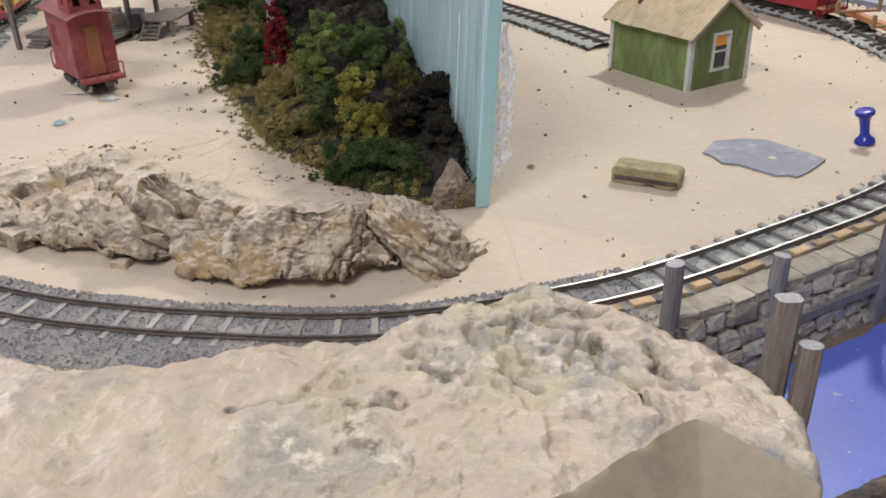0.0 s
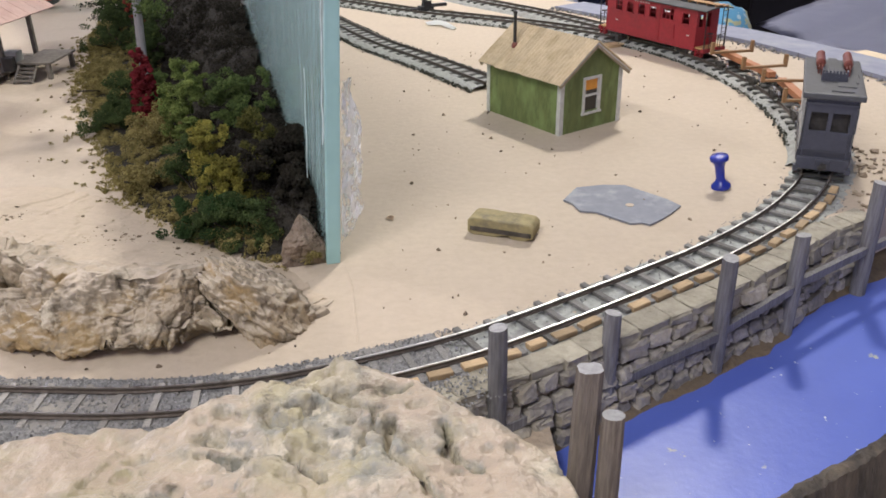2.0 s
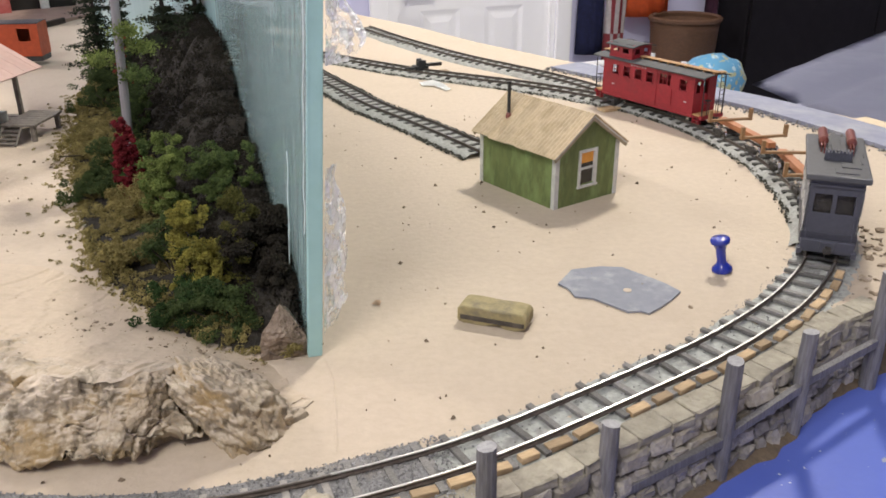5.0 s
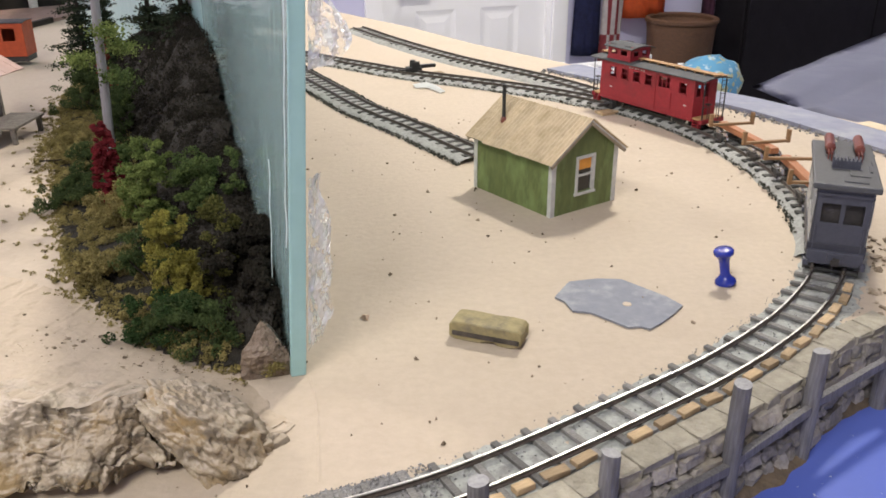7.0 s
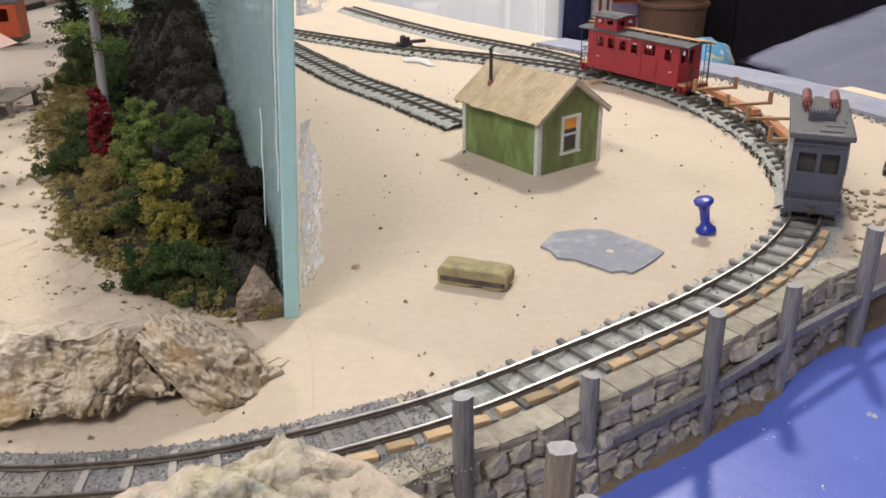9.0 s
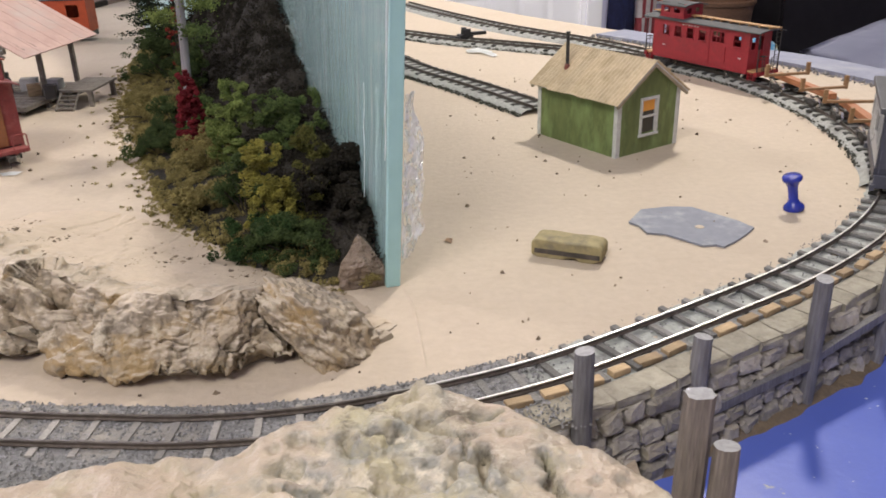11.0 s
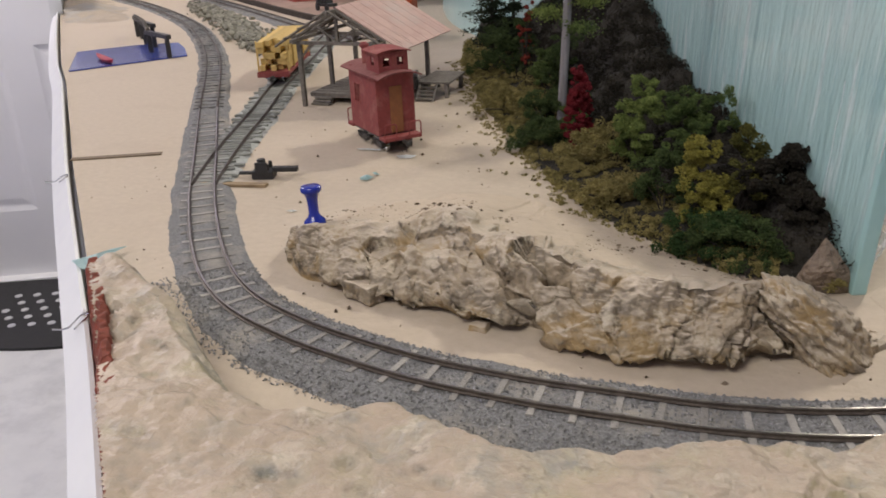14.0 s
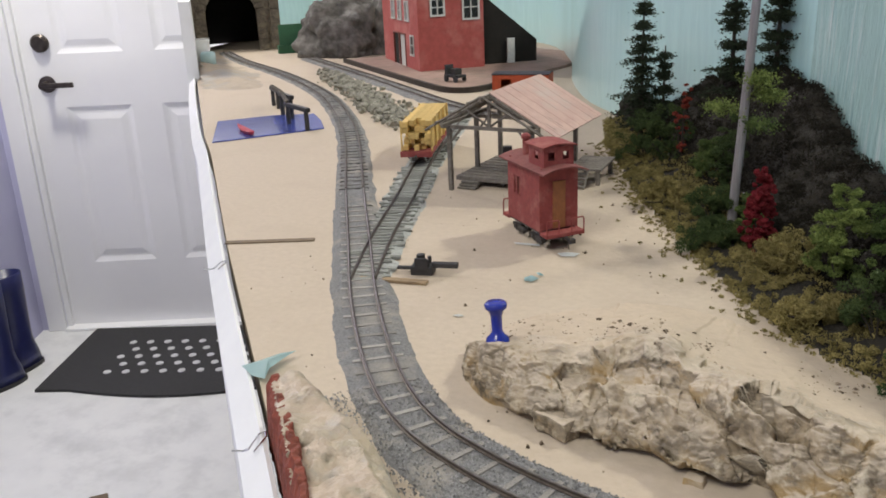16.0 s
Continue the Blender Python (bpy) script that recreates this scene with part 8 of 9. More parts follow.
# ---- small brown-red caboose standing off the track ----
def small_caboose():
    a = math.degrees(math.atan2(0.75, -0.66))
    top = thing("small_caboose", "short weathered brown-red caboose standing on the sand", "caboose", pose(-0.2425, 0.7560, 0.0, 0, 0, a) @ Matrix.Scale(1.13, 4))
    h, w, z0, z1 = 0.0245, 0.0150, 0.0130, 0.0555
    # local -x end faces the viewer
    for side in (-1, 1):
        bm = bmesh.new()
        wall_panel(bm, 2 * h, z0, z1, [(0.0105, 0.0185, 0.0330, 0.0460)], 0.0010, pose(-h, -w, 0) if side < 0 else pose(h, w, 0, 0, 0, 180))
        wall = part("side_wall", bm, CAR_RED_DULL, top)
        bm = bmesh.new()
        fx_ = lambda q: (-h + q) * (1 if side < 0 else -1)
        for q in (0.0098, 0.0145, 0.0192):
            box(bm, fx_(q) - 0.0006, fx_(q) + 0.0006, side * w - 0.0005, side * w + 0.0005, 0.0320, 0.0468)
        part("window_frame", bm, CAR_RED_DULL, wall)
    for way in (-1, 1):
        bm = bmesh.new()
        wall_panel(bm, 2 * w - 0.0022, z0, z1 + 0.0025, [], 0.0010, pose(-h, w - 0.0011, 0, 0, 0, -90) if way < 0 else pose(h, -w + 0.0011, 0, 0, 0, 90))
        end = part("end_wall", bm, CAR_RED_DULL, top)
        bm = bmesh.new()
        x = way * (h + 0.0004)
        box(bm, x - 0.0006, x + 0.0006, -0.0048, 0.0048, 0.0145, 0.0480)
        part("door", bm, surface("faded_orange_door", (0.30, 0.12, 0.045), (0.24, 0.095, 0.04), 200, 0.75), end, "faded orange-brown door")
        bm = bmesh.new()
        box(bm, min(way * h, way * (h + 0.010)), max(way * h, way * (h + 0.010)), -w, w, 0.0105, 0.0130, 0.0003)
        part("platform", bm, CAR_RED_DULL, top)
        bm = bmesh.new()
        for sgn in (-1, 1):
            pipe(bm, [(way * (h + 0.0095), sgn * 0.0050, 0.013), (way * (h + 0.0095), sgn * 0.0050, 0.0215), (way * (h + 0.0095), sgn * 0.0062, 0.0228), (way * (h + 0.0095), sgn * 0.0135, 0.0228), (way * (h + 0.0095), sgn * 0.0145, 0.0215), (way * (h + 0.0095), sgn * 0.0145, 0.013)], 0.0005, 5)
        part("railing", bm, CAR_RED_DULL, top)
        coupler(top, way * (h + 0.009), way, 0.0095)
    bm = bmesh.new()
    roof_shell(bm, -h - 0.0105, h + 0.0105, w + 0.0022, z1 + 0.0006, z1 + 0.0042, 0.0010)
    roof = part("roof", bm, surface("dusty_red_roof", (0.23, 0.075, 0.07), (0.18, 0.06, 0.055), 200, 0.8), top, "dusty brown-red roof")
    cup = None
    for x, rz, y0 in ((-0.0245, -90, 0.0115), (-0.0025, 90, -0.0115)):
        bm = bmesh.new()
        wall_panel(bm, 0.0230, z1, z1 + 0.0165, [(0.0035, 0.0085, z1 + 0.007, z1 + 0.0125), (0.0145, 0.0195, z1 + 0.007, z1 + 0.0125)], 0.0009, pose(x, y0, 0, 0, 0, rz))
        ob = part("cupola_end", bm, CAR_RED_DULL, top)
    for side in (-1, 1):
        bm = bmesh.new()
        wall_panel(bm, 0.0202, z1, z1 + 0.0165, [(0.0075, 0.0130, z1 + 0.007, z1 + 0.0125)], 0.0009, pose(-0.0236, -0.0115, 0) if side < 0 else pose(-0.0034, 0.0115, 0, 0, 0, 180))
        part("cupola_side", bm, CAR_RED_DULL, top)
    bm = bmesh.new()
    roof_shell(bm, -0.0270, 0.0, 0.0135, z1 + 0.0168, z1 + 0.0188, 0.0009)
    part("cupola_roof", bm, CAR_RED_DULL, top)
    bm = bmesh.new()
    lathe(bm, [(0.0026, z1 + 0.002), (0.0024, z1 + 0.015), (0.0035, z1 + 0.0155), (0.0035, z1 + 0.0175), (0.0020, z1 + 0.019)], 12, pose(0.0165, 0.004, 0))
    part("smoke_jack", bm, CAR_RED_DULL, roof)
    bm = bmesh.new()
    box(bm, -h, h, -w + 0.002, w - 0.002, z0 - 0.0025, z0 + 0.001)
    part("underframe", bm, TRUCK_BLACK, top)
    bogie(top, -0.014, r=0.0050, wb=0.0125)
    bogie(top, 0.014, r=0.0050, wb=0.0125)


small_caboose()


# ---- lumber car on the siding ----
def lumber_car():
    a = math.degrees(math.atan2(0.155, -0.030))
    base = pose(-0.4480, 1.032, RAIL_TOP_Z, 0, 0, a)
    top = thing("lumber_car", "brown flatcar loaded with stacked yellow lumber", "flatcar", base)
    bm = bmesh.new()
    box(bm, -0.066, 0.066, -0.0175, 0.0175, 0.0090, 0.0132, 0.0004)
    for k in (-1, 1):
        box(bm, k * 0.0655 - 0.002, k * 0.0655 + 0.002, -0.0180, 0.0180, 0.0075, 0.0136, 0.0004)
    part("flatbed", bm, CAR_RED_DULL, top, "brown-red flatbed")
    for x in (-0.046, 0.046):
        bogie(top, x)
    for way in (-1, 1):
        coupler(top, way * 0.067, way)
    for side in (-1, 1):
        for k in range(5):
            bm = bmesh.new()
            x = -0.060 + k * 0.030
            box(bm, x - 0.0009, x + 0.0009, side * 0.0172 - 0.0009, side * 0.0172 + 0.0009, 0.0132, 0.0470)
            part("stake", bm, LUMBER, top)
    r = np.random.default_rng(12)
    for row in range(5):
        for k in range(5):
            bm = bmesh.new()
            x0 = -0.064 + r.uniform(0.0, 0.012) + (0.016 if (row + k) % 3 == 0 else 0.0)
            y = -0.0158 + k * 0.0064
            box(bm, x0, 0.064, y, y + 0.0060, 0.0136 + row * 0.0066, 0.0136 + row * 0.0066 + 0.0062, 0.0002)
            part("timber", bm, LUMBER, top)


lumber_car()

# ---- red station building ----
def station_house():
    """Local x along the gable wall towards the right, y along the long wall away from the corner."""
    a = math.degrees(math.atan2(0.60, 0.80))
    top = thing("station_house", "two-storey red model station with pale windows", "building", pose(-0.727, 1.736, 0.006, 0, 0, a))
    W, L, H = 0.140, 0.30, 0.185
    gable_holes = [(0.030, 0.054, 0.110, 0.138), (0.098, 0.128, 0.100, 0.142)]
    bm = bmesh.new()
    wall_panel(bm, W, 0, H, gable_holes, 0.003)
    gable = part("gable_wall", bm, BRICKRED, top, "red gable wall")
    long_holes = [(L - 0.095 - 0.058 * k, L - 0.069 - 0.058 * k, 0.098, 0.134) for k in range(3)] + [(L - 0.062, L - 0.040, 0.030, 0.066), (L - 0.150, L - 0.105, 0.0, 0.066), (L - 0.200, L - 0.158, 0.0, 0.066)]
    bm = bmesh.new()
    wall_panel(bm, L - 0.003, 0, H, long_holes, 0.003, pose(0.0, L, 0, 0, 0, -90))
    side = part("long_wall", bm, BRICKRED, top, "red long wall with doors and windows")
    bm = bmesh.new()
    box(bm, W - 0.003, W, 0.003, L, 0, H)
    box(bm, 0.003, W - 0.003, L - 0.003, L, 0, H)
    part("rear_wall", bm, BRICKRED, top)
    for x0, x1, z0, z1 in gable_holes:
        bm = bmesh.new()
        wall_panel(bm, x1 - x0 + 0.008, z0 - 0.004, z1 + 0.004, [(a0 + 0.004, a1 + 0.004, c0, c1) for a0, a1 in ((0.0, (x1 - x0) / 2 - 0.001), ((x1 - x0) / 2 + 0.001, x1 - x0)) for c0, c1 in ((z0, (z0 + z1) / 2 - 0.001), ((z0 + z1) / 2 + 0.001, z1))], 0.003, pose(x0 - 0.004, -0.002, 0))
        part("window", bm, TRIM, gable, "pale framed window")
        bm = bmesh.new()
        box(bm, x0, x1, 0.0012, 0.002, z0, z1)
        part("pane", bm, DARK_GLASS, gable)
    for k, (y0, y1, z0, z1) in enumerate(long_holes):
        y0, y1 = L - y1, L - y0
        bm = bmesh.new()
        box(bm, -0.002, 0.001, y0 - 0.003, y0, z0, z1 + 0.003)
        box(bm, -0.002, 0.001, y1, y1 + 0.003, z0, z1 + 0.003)
        box(bm, -0.002, 0.001, y0, y1, z1, z1 + 0.003)
        if k < 4:
            box(bm, -0.003, 0.001, y0 - 0.004, y1 + 0.004, z0 - 0.003, z0)
            box(bm, -0.001, 0.001, y0, y1, (z0 + z1) / 2 - 0.0008, (z0 + z1) / 2 + 0.0008)
        part("window" if k < 4 else "door_frame", bm, TRIM if k < 4 else TANK, side, "pale framed window" if k < 4 else "brown door frame")
        bm = bmesh.new()
        box(bm, 0.0010, 0.0022, y0, y1, z0, z1)
        # The last doorway is no opening: a near-black panel paints its inner shade.
        part("pane" if k < 4 else "door", bm, (PALE_FILL if k < 3 else DARK_GLASS) if k < 4 else (TRIM if k == 4 else BLACKOUT), side, "pale boarded pane" if k < 3 else ("dark pane" if k == 3 else ("white door" if k == 4 else "black panel painted as the shade of an open doorway")))
    bm = bmesh.new()
    prism(bm, [(-0.018, 0.0), (W / 2, 0.075), (W + 0.018, 0.0), (W + 0.018, -0.006), (-0.018, -0.006)], -0.018, L + 0.018, pose(0, L, H + 0.004, 90, 0, 0) @ pose(0, 0, 0))
    part("roof", bm, CAR_ROOF, top, "dark roof")
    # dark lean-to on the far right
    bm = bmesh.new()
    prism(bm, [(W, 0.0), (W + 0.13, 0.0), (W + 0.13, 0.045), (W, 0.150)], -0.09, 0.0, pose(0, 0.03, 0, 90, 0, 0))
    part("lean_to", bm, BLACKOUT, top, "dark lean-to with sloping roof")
    bm = bmesh.new()
    box(bm, W + 0.060, W + 0.076, 0.020, 0.026, 0.0, 0.052, 0.001)
    part("white_post", bm, TRIM, top, "white post")


station_house()
PLATFORM = [(-0.997, 1.941), (-0.882, 1.816), (-0.760, 1.683), (-0.657, 1.572), (-0.590, 1.506), (-0.558, 1.502), (-0.533, 1.523), (-0.507, 1.613), (-0.482, 1.729)]
bm = bmesh.new()
prism(bm, PLATFORM + [(-0.40, 2.02), (-0.62, 2.20), (-0.86, 2.10)], 0.0, 0.006)
platform = part("station_platform", bm, surface("pink_platform", (0.36, 0.25, 0.205), (0.28, 0.19, 0.16), 60, 0.8, stain=(0.22, 0.17, 0.14), stain_scale=14))
tagged(platform, "pinkish platform before the red station", "platform", kind="structure")
bm = bmesh.new()
_, qx, qw = smooth_line(PLATFORM, 0.01)
ribbon(bm, qx, qw, [(-0.004, 0.0), (-0.004, 0.0095), (0.003, 0.0095), (0.003, 0.0)])
part("platform_edge", bm, surface("dark_platform_timber", (0.050, 0.036, 0.028), (0.028, 0.021, 0.017), 160, 0.85, bump=0.0006), platform, "dark timber edge")
_, yx, yw = smooth_line([(-1.13, 2.02), (-0.935, 1.812), (-0.790, 1.655), (-0.664, 1.515), (-0.560, 1.400), (-0.445, 1.290)])
bed("ballast_station", yx, yw, 0.03, 0.022, 0.0025, BALLAST, "grey ballast of the station track", 0.0015)
track("station_track", yx, yw, "model track in front of the red station", TIE, gap=0.0105, head=RAIL_DULL)

def engine_scraps(x, y, turn):
    top = thing("baggage_cart", "small dark baggage cart on the platform", "cart", pose(x, y, 0.006, 0, 0, turn))
    bm = bmesh.new()
    box(bm, -0.020, 0.020, -0.010, 0.010, 0.008, 0.013, 0.0006)
    box(bm, -0.019, -0.014, -0.009, 0.009, 0.013, 0.030, 0.0006)
    box(bm, -0.004, 0.010, -0.008, 0.008, 0.013, 0.024, 0.001)
    part("cart_bed", bm, BLACK, top)
    for x_ in (-0.013, 0.013):
        for s_ in (-1, 1):
            bm = bmesh.new()
            lathe(bm, [(0.001, -0.001), (0.0055, -0.001), (0.0055, 0.001), (0.001, 0.001)], 14, pose(x_, s_ * 0.0105, 0.0055, 90, 0, 0))
            part("wheel", bm, BLACK, top)


engine_scraps(-0.605, 1.60, -30)

def box_car(x, y, turn):
    top = thing("orange_car", "bright orange short railway car by the backdrop", "railway car", pose(x, y, 0.002, 0, 0, turn) @ Matrix.Scale(0.93, 4))
    ORANGE = surface("orange_car_paint", (0.47, 0.075, 0.020), (0.38, 0.060, 0.016), 150, 0.7)
    bm = bmesh.new()
    wall_panel(bm, 0.09, 0.012, 0.060, [(0.014, 0.030, 0.034, 0.052), (0.060, 0.078, 0.034, 0.052)], 0.0015)
    part("side_wall", bm, ORANGE, top)
    bm = bmesh.new()
    box(bm, 0.0, 0.0015, 0.0015, 0.040, 0.012, 0.060)
    box(bm, 0.0885, 0.09, 0.0015, 0.040, 0.012, 0.060)
    box(bm, 0.0015, 0.0885, 0.0385, 0.040, 0.012, 0.060)
    part("body", bm, ORANGE, top)
    bm = bmesh.new()
    roof_shell(bm, -0.045 - 0.001, 0.045 + 0.001, 0.021, 0.0600, 0.0615, 0.0012)
    bmesh.ops.translate(bm, verts=bm.verts[:], vec=(0.045, 0.020, 0))
    part("roof", bm, BLACK, top, "black roof")
    bm = bmesh.new()
    box(bm, 0.0, 0.09, 0.002, 0.038, 0.004, 0.012, 0.001)
    part("underframe", bm, TRUCK_BLACK, top)


box_car(-0.448, 1.312, 2)

# ---- tunnel portal, boulder and scenery at the far end ----
def tunnel_portal():
    top = thing("tunnel_portal", "stone tunnel portal with a dark arched mouth", "tunnel portal", pose(-1.465, 2.20, 0, 0, 0, 34) @ Matrix.Scale(1.15, 4))
    # local x across the mouth, y into the hill
    bm = bmesh.new()
    arch = [(0.062 * math.cos(t), 0.085 + 0.062 * math.sin(t)) for t in np.linspace(0, math.pi, 15)]
    outer = [(-0.115, 0.0), (-0.115, 0.20), (0.115, 0.20), (0.115, 0.0)]
    ring_ = [(0.062, 0.0)] + arch + [(-0.062, 0.0)]
    left = [p for p in ring_]
    prism(bm, [(0.115, 0.0), (0.115, 0.20), (-0.115, 0.20), (-0.115, 0.0)] + list(reversed(ring_)), -0.04, 0.0, pose(0, 0, 0, 90, 0, 0))
    face = part("portal_face", bm, PORTAL, top, "brown stone face")
    for k, t in enumerate(np.linspace(0.06, math.pi - 0.06, 13)):
        bm = bmesh.new()
        box(bm, -0.0068, 0.0068, -0.005, 0.004, -0.010, 0.012, 0.0015)
        part("arch_stone", bm, PORTAL, face, m=pose(0.070 * math.cos(t), 0, 0.085 + 0.070 * math.sin(t), 0, 90 - math.degrees(t), 0))
    for side in (-1, 1):
        for k in range(6):
            bm = bmesh.new()
            box(bm, -0.012, 0.012, -0.005, 0.004, -0.0065, 0.0065, 0.0012)
            part("quoin", bm, PORTAL, face, m=pose(side * 0.072, 0, 0.007 + k * 0.0136))
            bm = bmesh.new()
            box(bm, -0.012, 0.012, -0.008, 0.004, -0.0155, 0.0155, 0.0015)
            part("pilaster_stone", bm, PORTAL, face, m=pose(side * 0.103, 0, 0.016 + k * 0.032))
    bm = bmesh.new()
    wall_panel(bm, 0.22, -0.002, 0.19, [], 0.004, pose(-0.11, 0.30, 0))
    for s_ in (-1, 1):
        box(bm, s_ * 0.074 - 0.004, s_ * 0.074 + 0.004, 0.04, 0.30, -0.002, 0.18)
    box(bm, -0.08, 0.08, 0.04, 0.30, 0.155, 0.16)
    part("tunnel_lining", bm, BLACKOUT, top, "black tunnel lining")


tunnel_portal()
boulder("grey_boulder", -1.085, 2.12, 0.05, (0.105, 0.09, 0.095), GREY_ROCK, "big folded grey plaster boulder by the station", 5.5, 25, 5, 0.35)
boulder("grey_boulder", -0.985, 2.22, 0.05, (0.10, 0.09, 0.12), GREY_ROCK, "dark grey plaster boulder behind the station", 9.5, 60, 5, 0.35)
bm = bmesh.new()
box(bm, -0.06, 0.06, -0.004, 0.004, 0.0, 0.075, 0.002)
box(bm, -0.065, 0.065, -0.010, 0.010, 0.0, 0.022, 0.002)
tagged(part("green_board", bm, GREENBOARD, m=pose(-1.24, 2.18, 0, 0, 0, 40)), "small dark green board standing beside the tunnel", "board")
bm = bmesh.new()
lathe(bm, [(0.020, 0.0), (0.024, 0.06), (0.023, 0.062), (0.018, 0.01)], 20)
tagged(part("paper_cup", bm, PAPER, m=pose(-1.37, 1.905, 0.0), smooth=True), "white cup standing at the layout's far edge", "cup")
bm = bmesh.new()
lathe(bm, [(0.018, 0.0), (0.018, 0.03), (0.014, 0.034)], 16)
tagged(part("paper_cup", bm, PALE_TEAL, m=pose(-1.33, 1.875, 0.0), smooth=True), "small pale teal cup at the layout's far edge", "cup")

# Rough grey stone bank between the two far lines, and a sandy far mound.
rng = np.random.default_rng(61)
n = 1500
t_ = rng.uniform(0, 1, n)
at = np.column_stack((-0.545 - 0.40 * t_ + rng.normal(0, 0.014, n), 1.20 + 0.56 * t_ + rng.normal(0, 0.016, n), rng.uniform(0.0, 0.010, n)))
d_, s_ = away(at[:, :2], XY[::4])
at = at[(d_ > 0.024) & (s_ > 0) & (away(at[:, :2], yx[::4])[0] > 0.046)]
me = crumbs("stone_bank", at, rng.uniform(0.0015, 0.006, len(at)), rng, fine=True, squash=0.8)
tagged(placed("stone_bank", me, islands("grey_bank_stones", (0.20, 0.195, 0.16), (0.44, 0.42, 0.36))), "rough grey stone bank between the far tracks", "stones", kind="stuff")


def far_land(p):
    d, s2 = away(p, XY[::3])
    n3 = np.column_stack((p, np.zeros(len(p))))
    return 0.016 * ease(0.03, 0.12, d) * ease(1.45, 1.70, p[:, 1]) + 0.006 * wobble(n3, 9.0, 3, 6.0) * ease(1.4, 1.6, p[:, 1]) - 0.002


mound = land("far_mound", np.arange(-1.5, -0.8, 0.012), np.arange(1.35, 2.3, 0.012), far_land, lambda p, z: (away(p, XY[::3])[1] < 0) & (away(p, XY[::3])[0] > 0.02) & inside(p, ring), surface("grey_mottled_sand", (0.45, 0.375, 0.29), (0.37, 0.315, 0.25), 60, 0.8, bump=0.0008, stain=(0.36, 0.36, 0.355), stain_scale=7, stain_lo=0.46, stain_hi=0.62), crag=0.004, crag_scale=20.0)
tagged(mound, "uneven tan plaster slope beside the far track", "ground", kind="structure")

# Blue pond by the far trestle, with a red canoe.
bm = bmesh.new()
prism(bm, [(-0.765, 1.055), (-0.655, 1.168), (-0.690, 1.225), (-0.728, 1.275), (-0.790, 1.25), (-0.850, 1.195)], 0.0004, 0.0020)
tagged(part("pond_water", bm, surface("deep_blue_pond", (0.050, 0.075, 0.34), (0.042, 0.062, 0.29), 30, 0.25, bump=0.0002, coat=0.4)), "blue painted pond at the layout's edge", "water", kind="structure")
bm = bmesh.new()
prism(bm, [(-0.030, 0.0), (-0.018, 0.0045), (0.0, 0.006), (0.018, 0.0045), (0.030, 0.0), (0.018, -0.0045), (0.0, -0.006), (-0.018, -0.0045)], 0.0, 0.007)
for v in bm.verts:
    if v.co.z < 0.001:
        v.co.x *= 0.85
        v.co.y *= 0.6
    v.co.z += 0.006 * (abs(v.co.x) / 0.03) ** 2
boat = part("canoe", bm, surface("red_canoe", (0.42, 0.03, 0.05), (0.36, 0.025, 0.04), 150, 0.5), m=pose(-0.752, 1.119, 0.002, 0, 0, -41) @ Matrix.Diagonal((1.35, 1.0, 0.6, 1)))
tagged(boat, "little red canoe on the blue pond", "canoe")


def trestle():
    top = thing("trestle_bent", "dark timber trestle bents, partly added for the shaded slope below the far track", "trestle")
    # Farther bents and stringers are added as the dark of a shaded slope.
    bents = (((-0.673, 1.152), (-0.723, 1.189), 0.030), ((-0.742, 1.232), (-0.775, 1.262), 0.034), ((-0.815, 1.318), (-0.840, 1.345), 0.030))
    for p, q, high in bents:
        p, q = Vector(p).to_3d(), Vector(q).to_3d()
        up = Vector((0, 0, high))
        for f in (p, q):
            bm = bmesh.new()
            rod(bm, f + Vector((0, 0, 0.001)), f + up, 0.0036, 0.0032, n=8)
            part("leg", bm, BLACK, top)
        turn = math.degrees(math.atan2(q.y - p.y, q.x - p.x))
        bm = bmesh.new()
        box(bm, -0.008, (q - p).length + 0.008, -0.0035, 0.0035, -0.003, 0.003, 0.0008)
        part("cap", bm, BLACK, top, m=Matrix.Translation(p + up) @ pose(0, 0, 0, 0, 0, turn))
    for (_, p, h0), (_, q, h1) in zip(bents, bents[1:]):
        bm = bmesh.new()
        rod(bm, (p[0], p[1], h0 + 0.003), (q[0], q[1], h1 + 0.003), 0.0035, 0.0035, n=6)
        part("stringer", bm, DARK_EDGE, top)


trestle()

# ---- grey-blue edge road and the covered table beyond the far curve ----
bm = bmesh.new()
_, gx, gw = smooth_line([(0.66, 0.66), (0.62, 0.78), (0.575, 0.90), (0.515, 1.03), (0.43, 1.13), (0.345, 1.25)], 0.01)
ribbon(bm, gx, gw, [(-0.030, 0.0005), (-0.030, 0.0040), (0.024, 0.0045), (0.024, 0.0005)])
tagged(part("edge_road", bm, GREYBLUE), "grey-blue painted strip along the layout's far edge", "road", kind="structure")
bm = bmesh.new()
ribbon(bm, gx[:30], gw[:30], [(-0.055, 0.0), (-0.055, 0.0025), (-0.036, 0.0025), (-0.036, 0.0)])
tagged(part("edge_strip_trim", bm, surface("cream_board", (0.66, 0.55, 0.40), (0.58, 0.48, 0.34), 90, 0.7)), "cream raw board along the far edge", "trim", kind="structure")
n = 500
k_ = rng.integers(0, len(gx), n)
o_ = 0.024 + abs(rng.normal(0, 0.004, n))
at = np.column_stack((gx[k_, 0] - gw[k_, 1] * o_ + rng.normal(0, 0.004, n), gx[k_, 1] + gw[k_, 0] * o_ + rng.normal(0, 0.004, n), rng.uniform(0.0, 0.003, n)))
me = crumbs("edge_rubble", at, rng.uniform(0.0008, 0.0022, n), rng)
tagged(placed("edge_rubble", me, STONES), "dark grey rubble along the grey-blue strip", "rubble", kind="stuff")
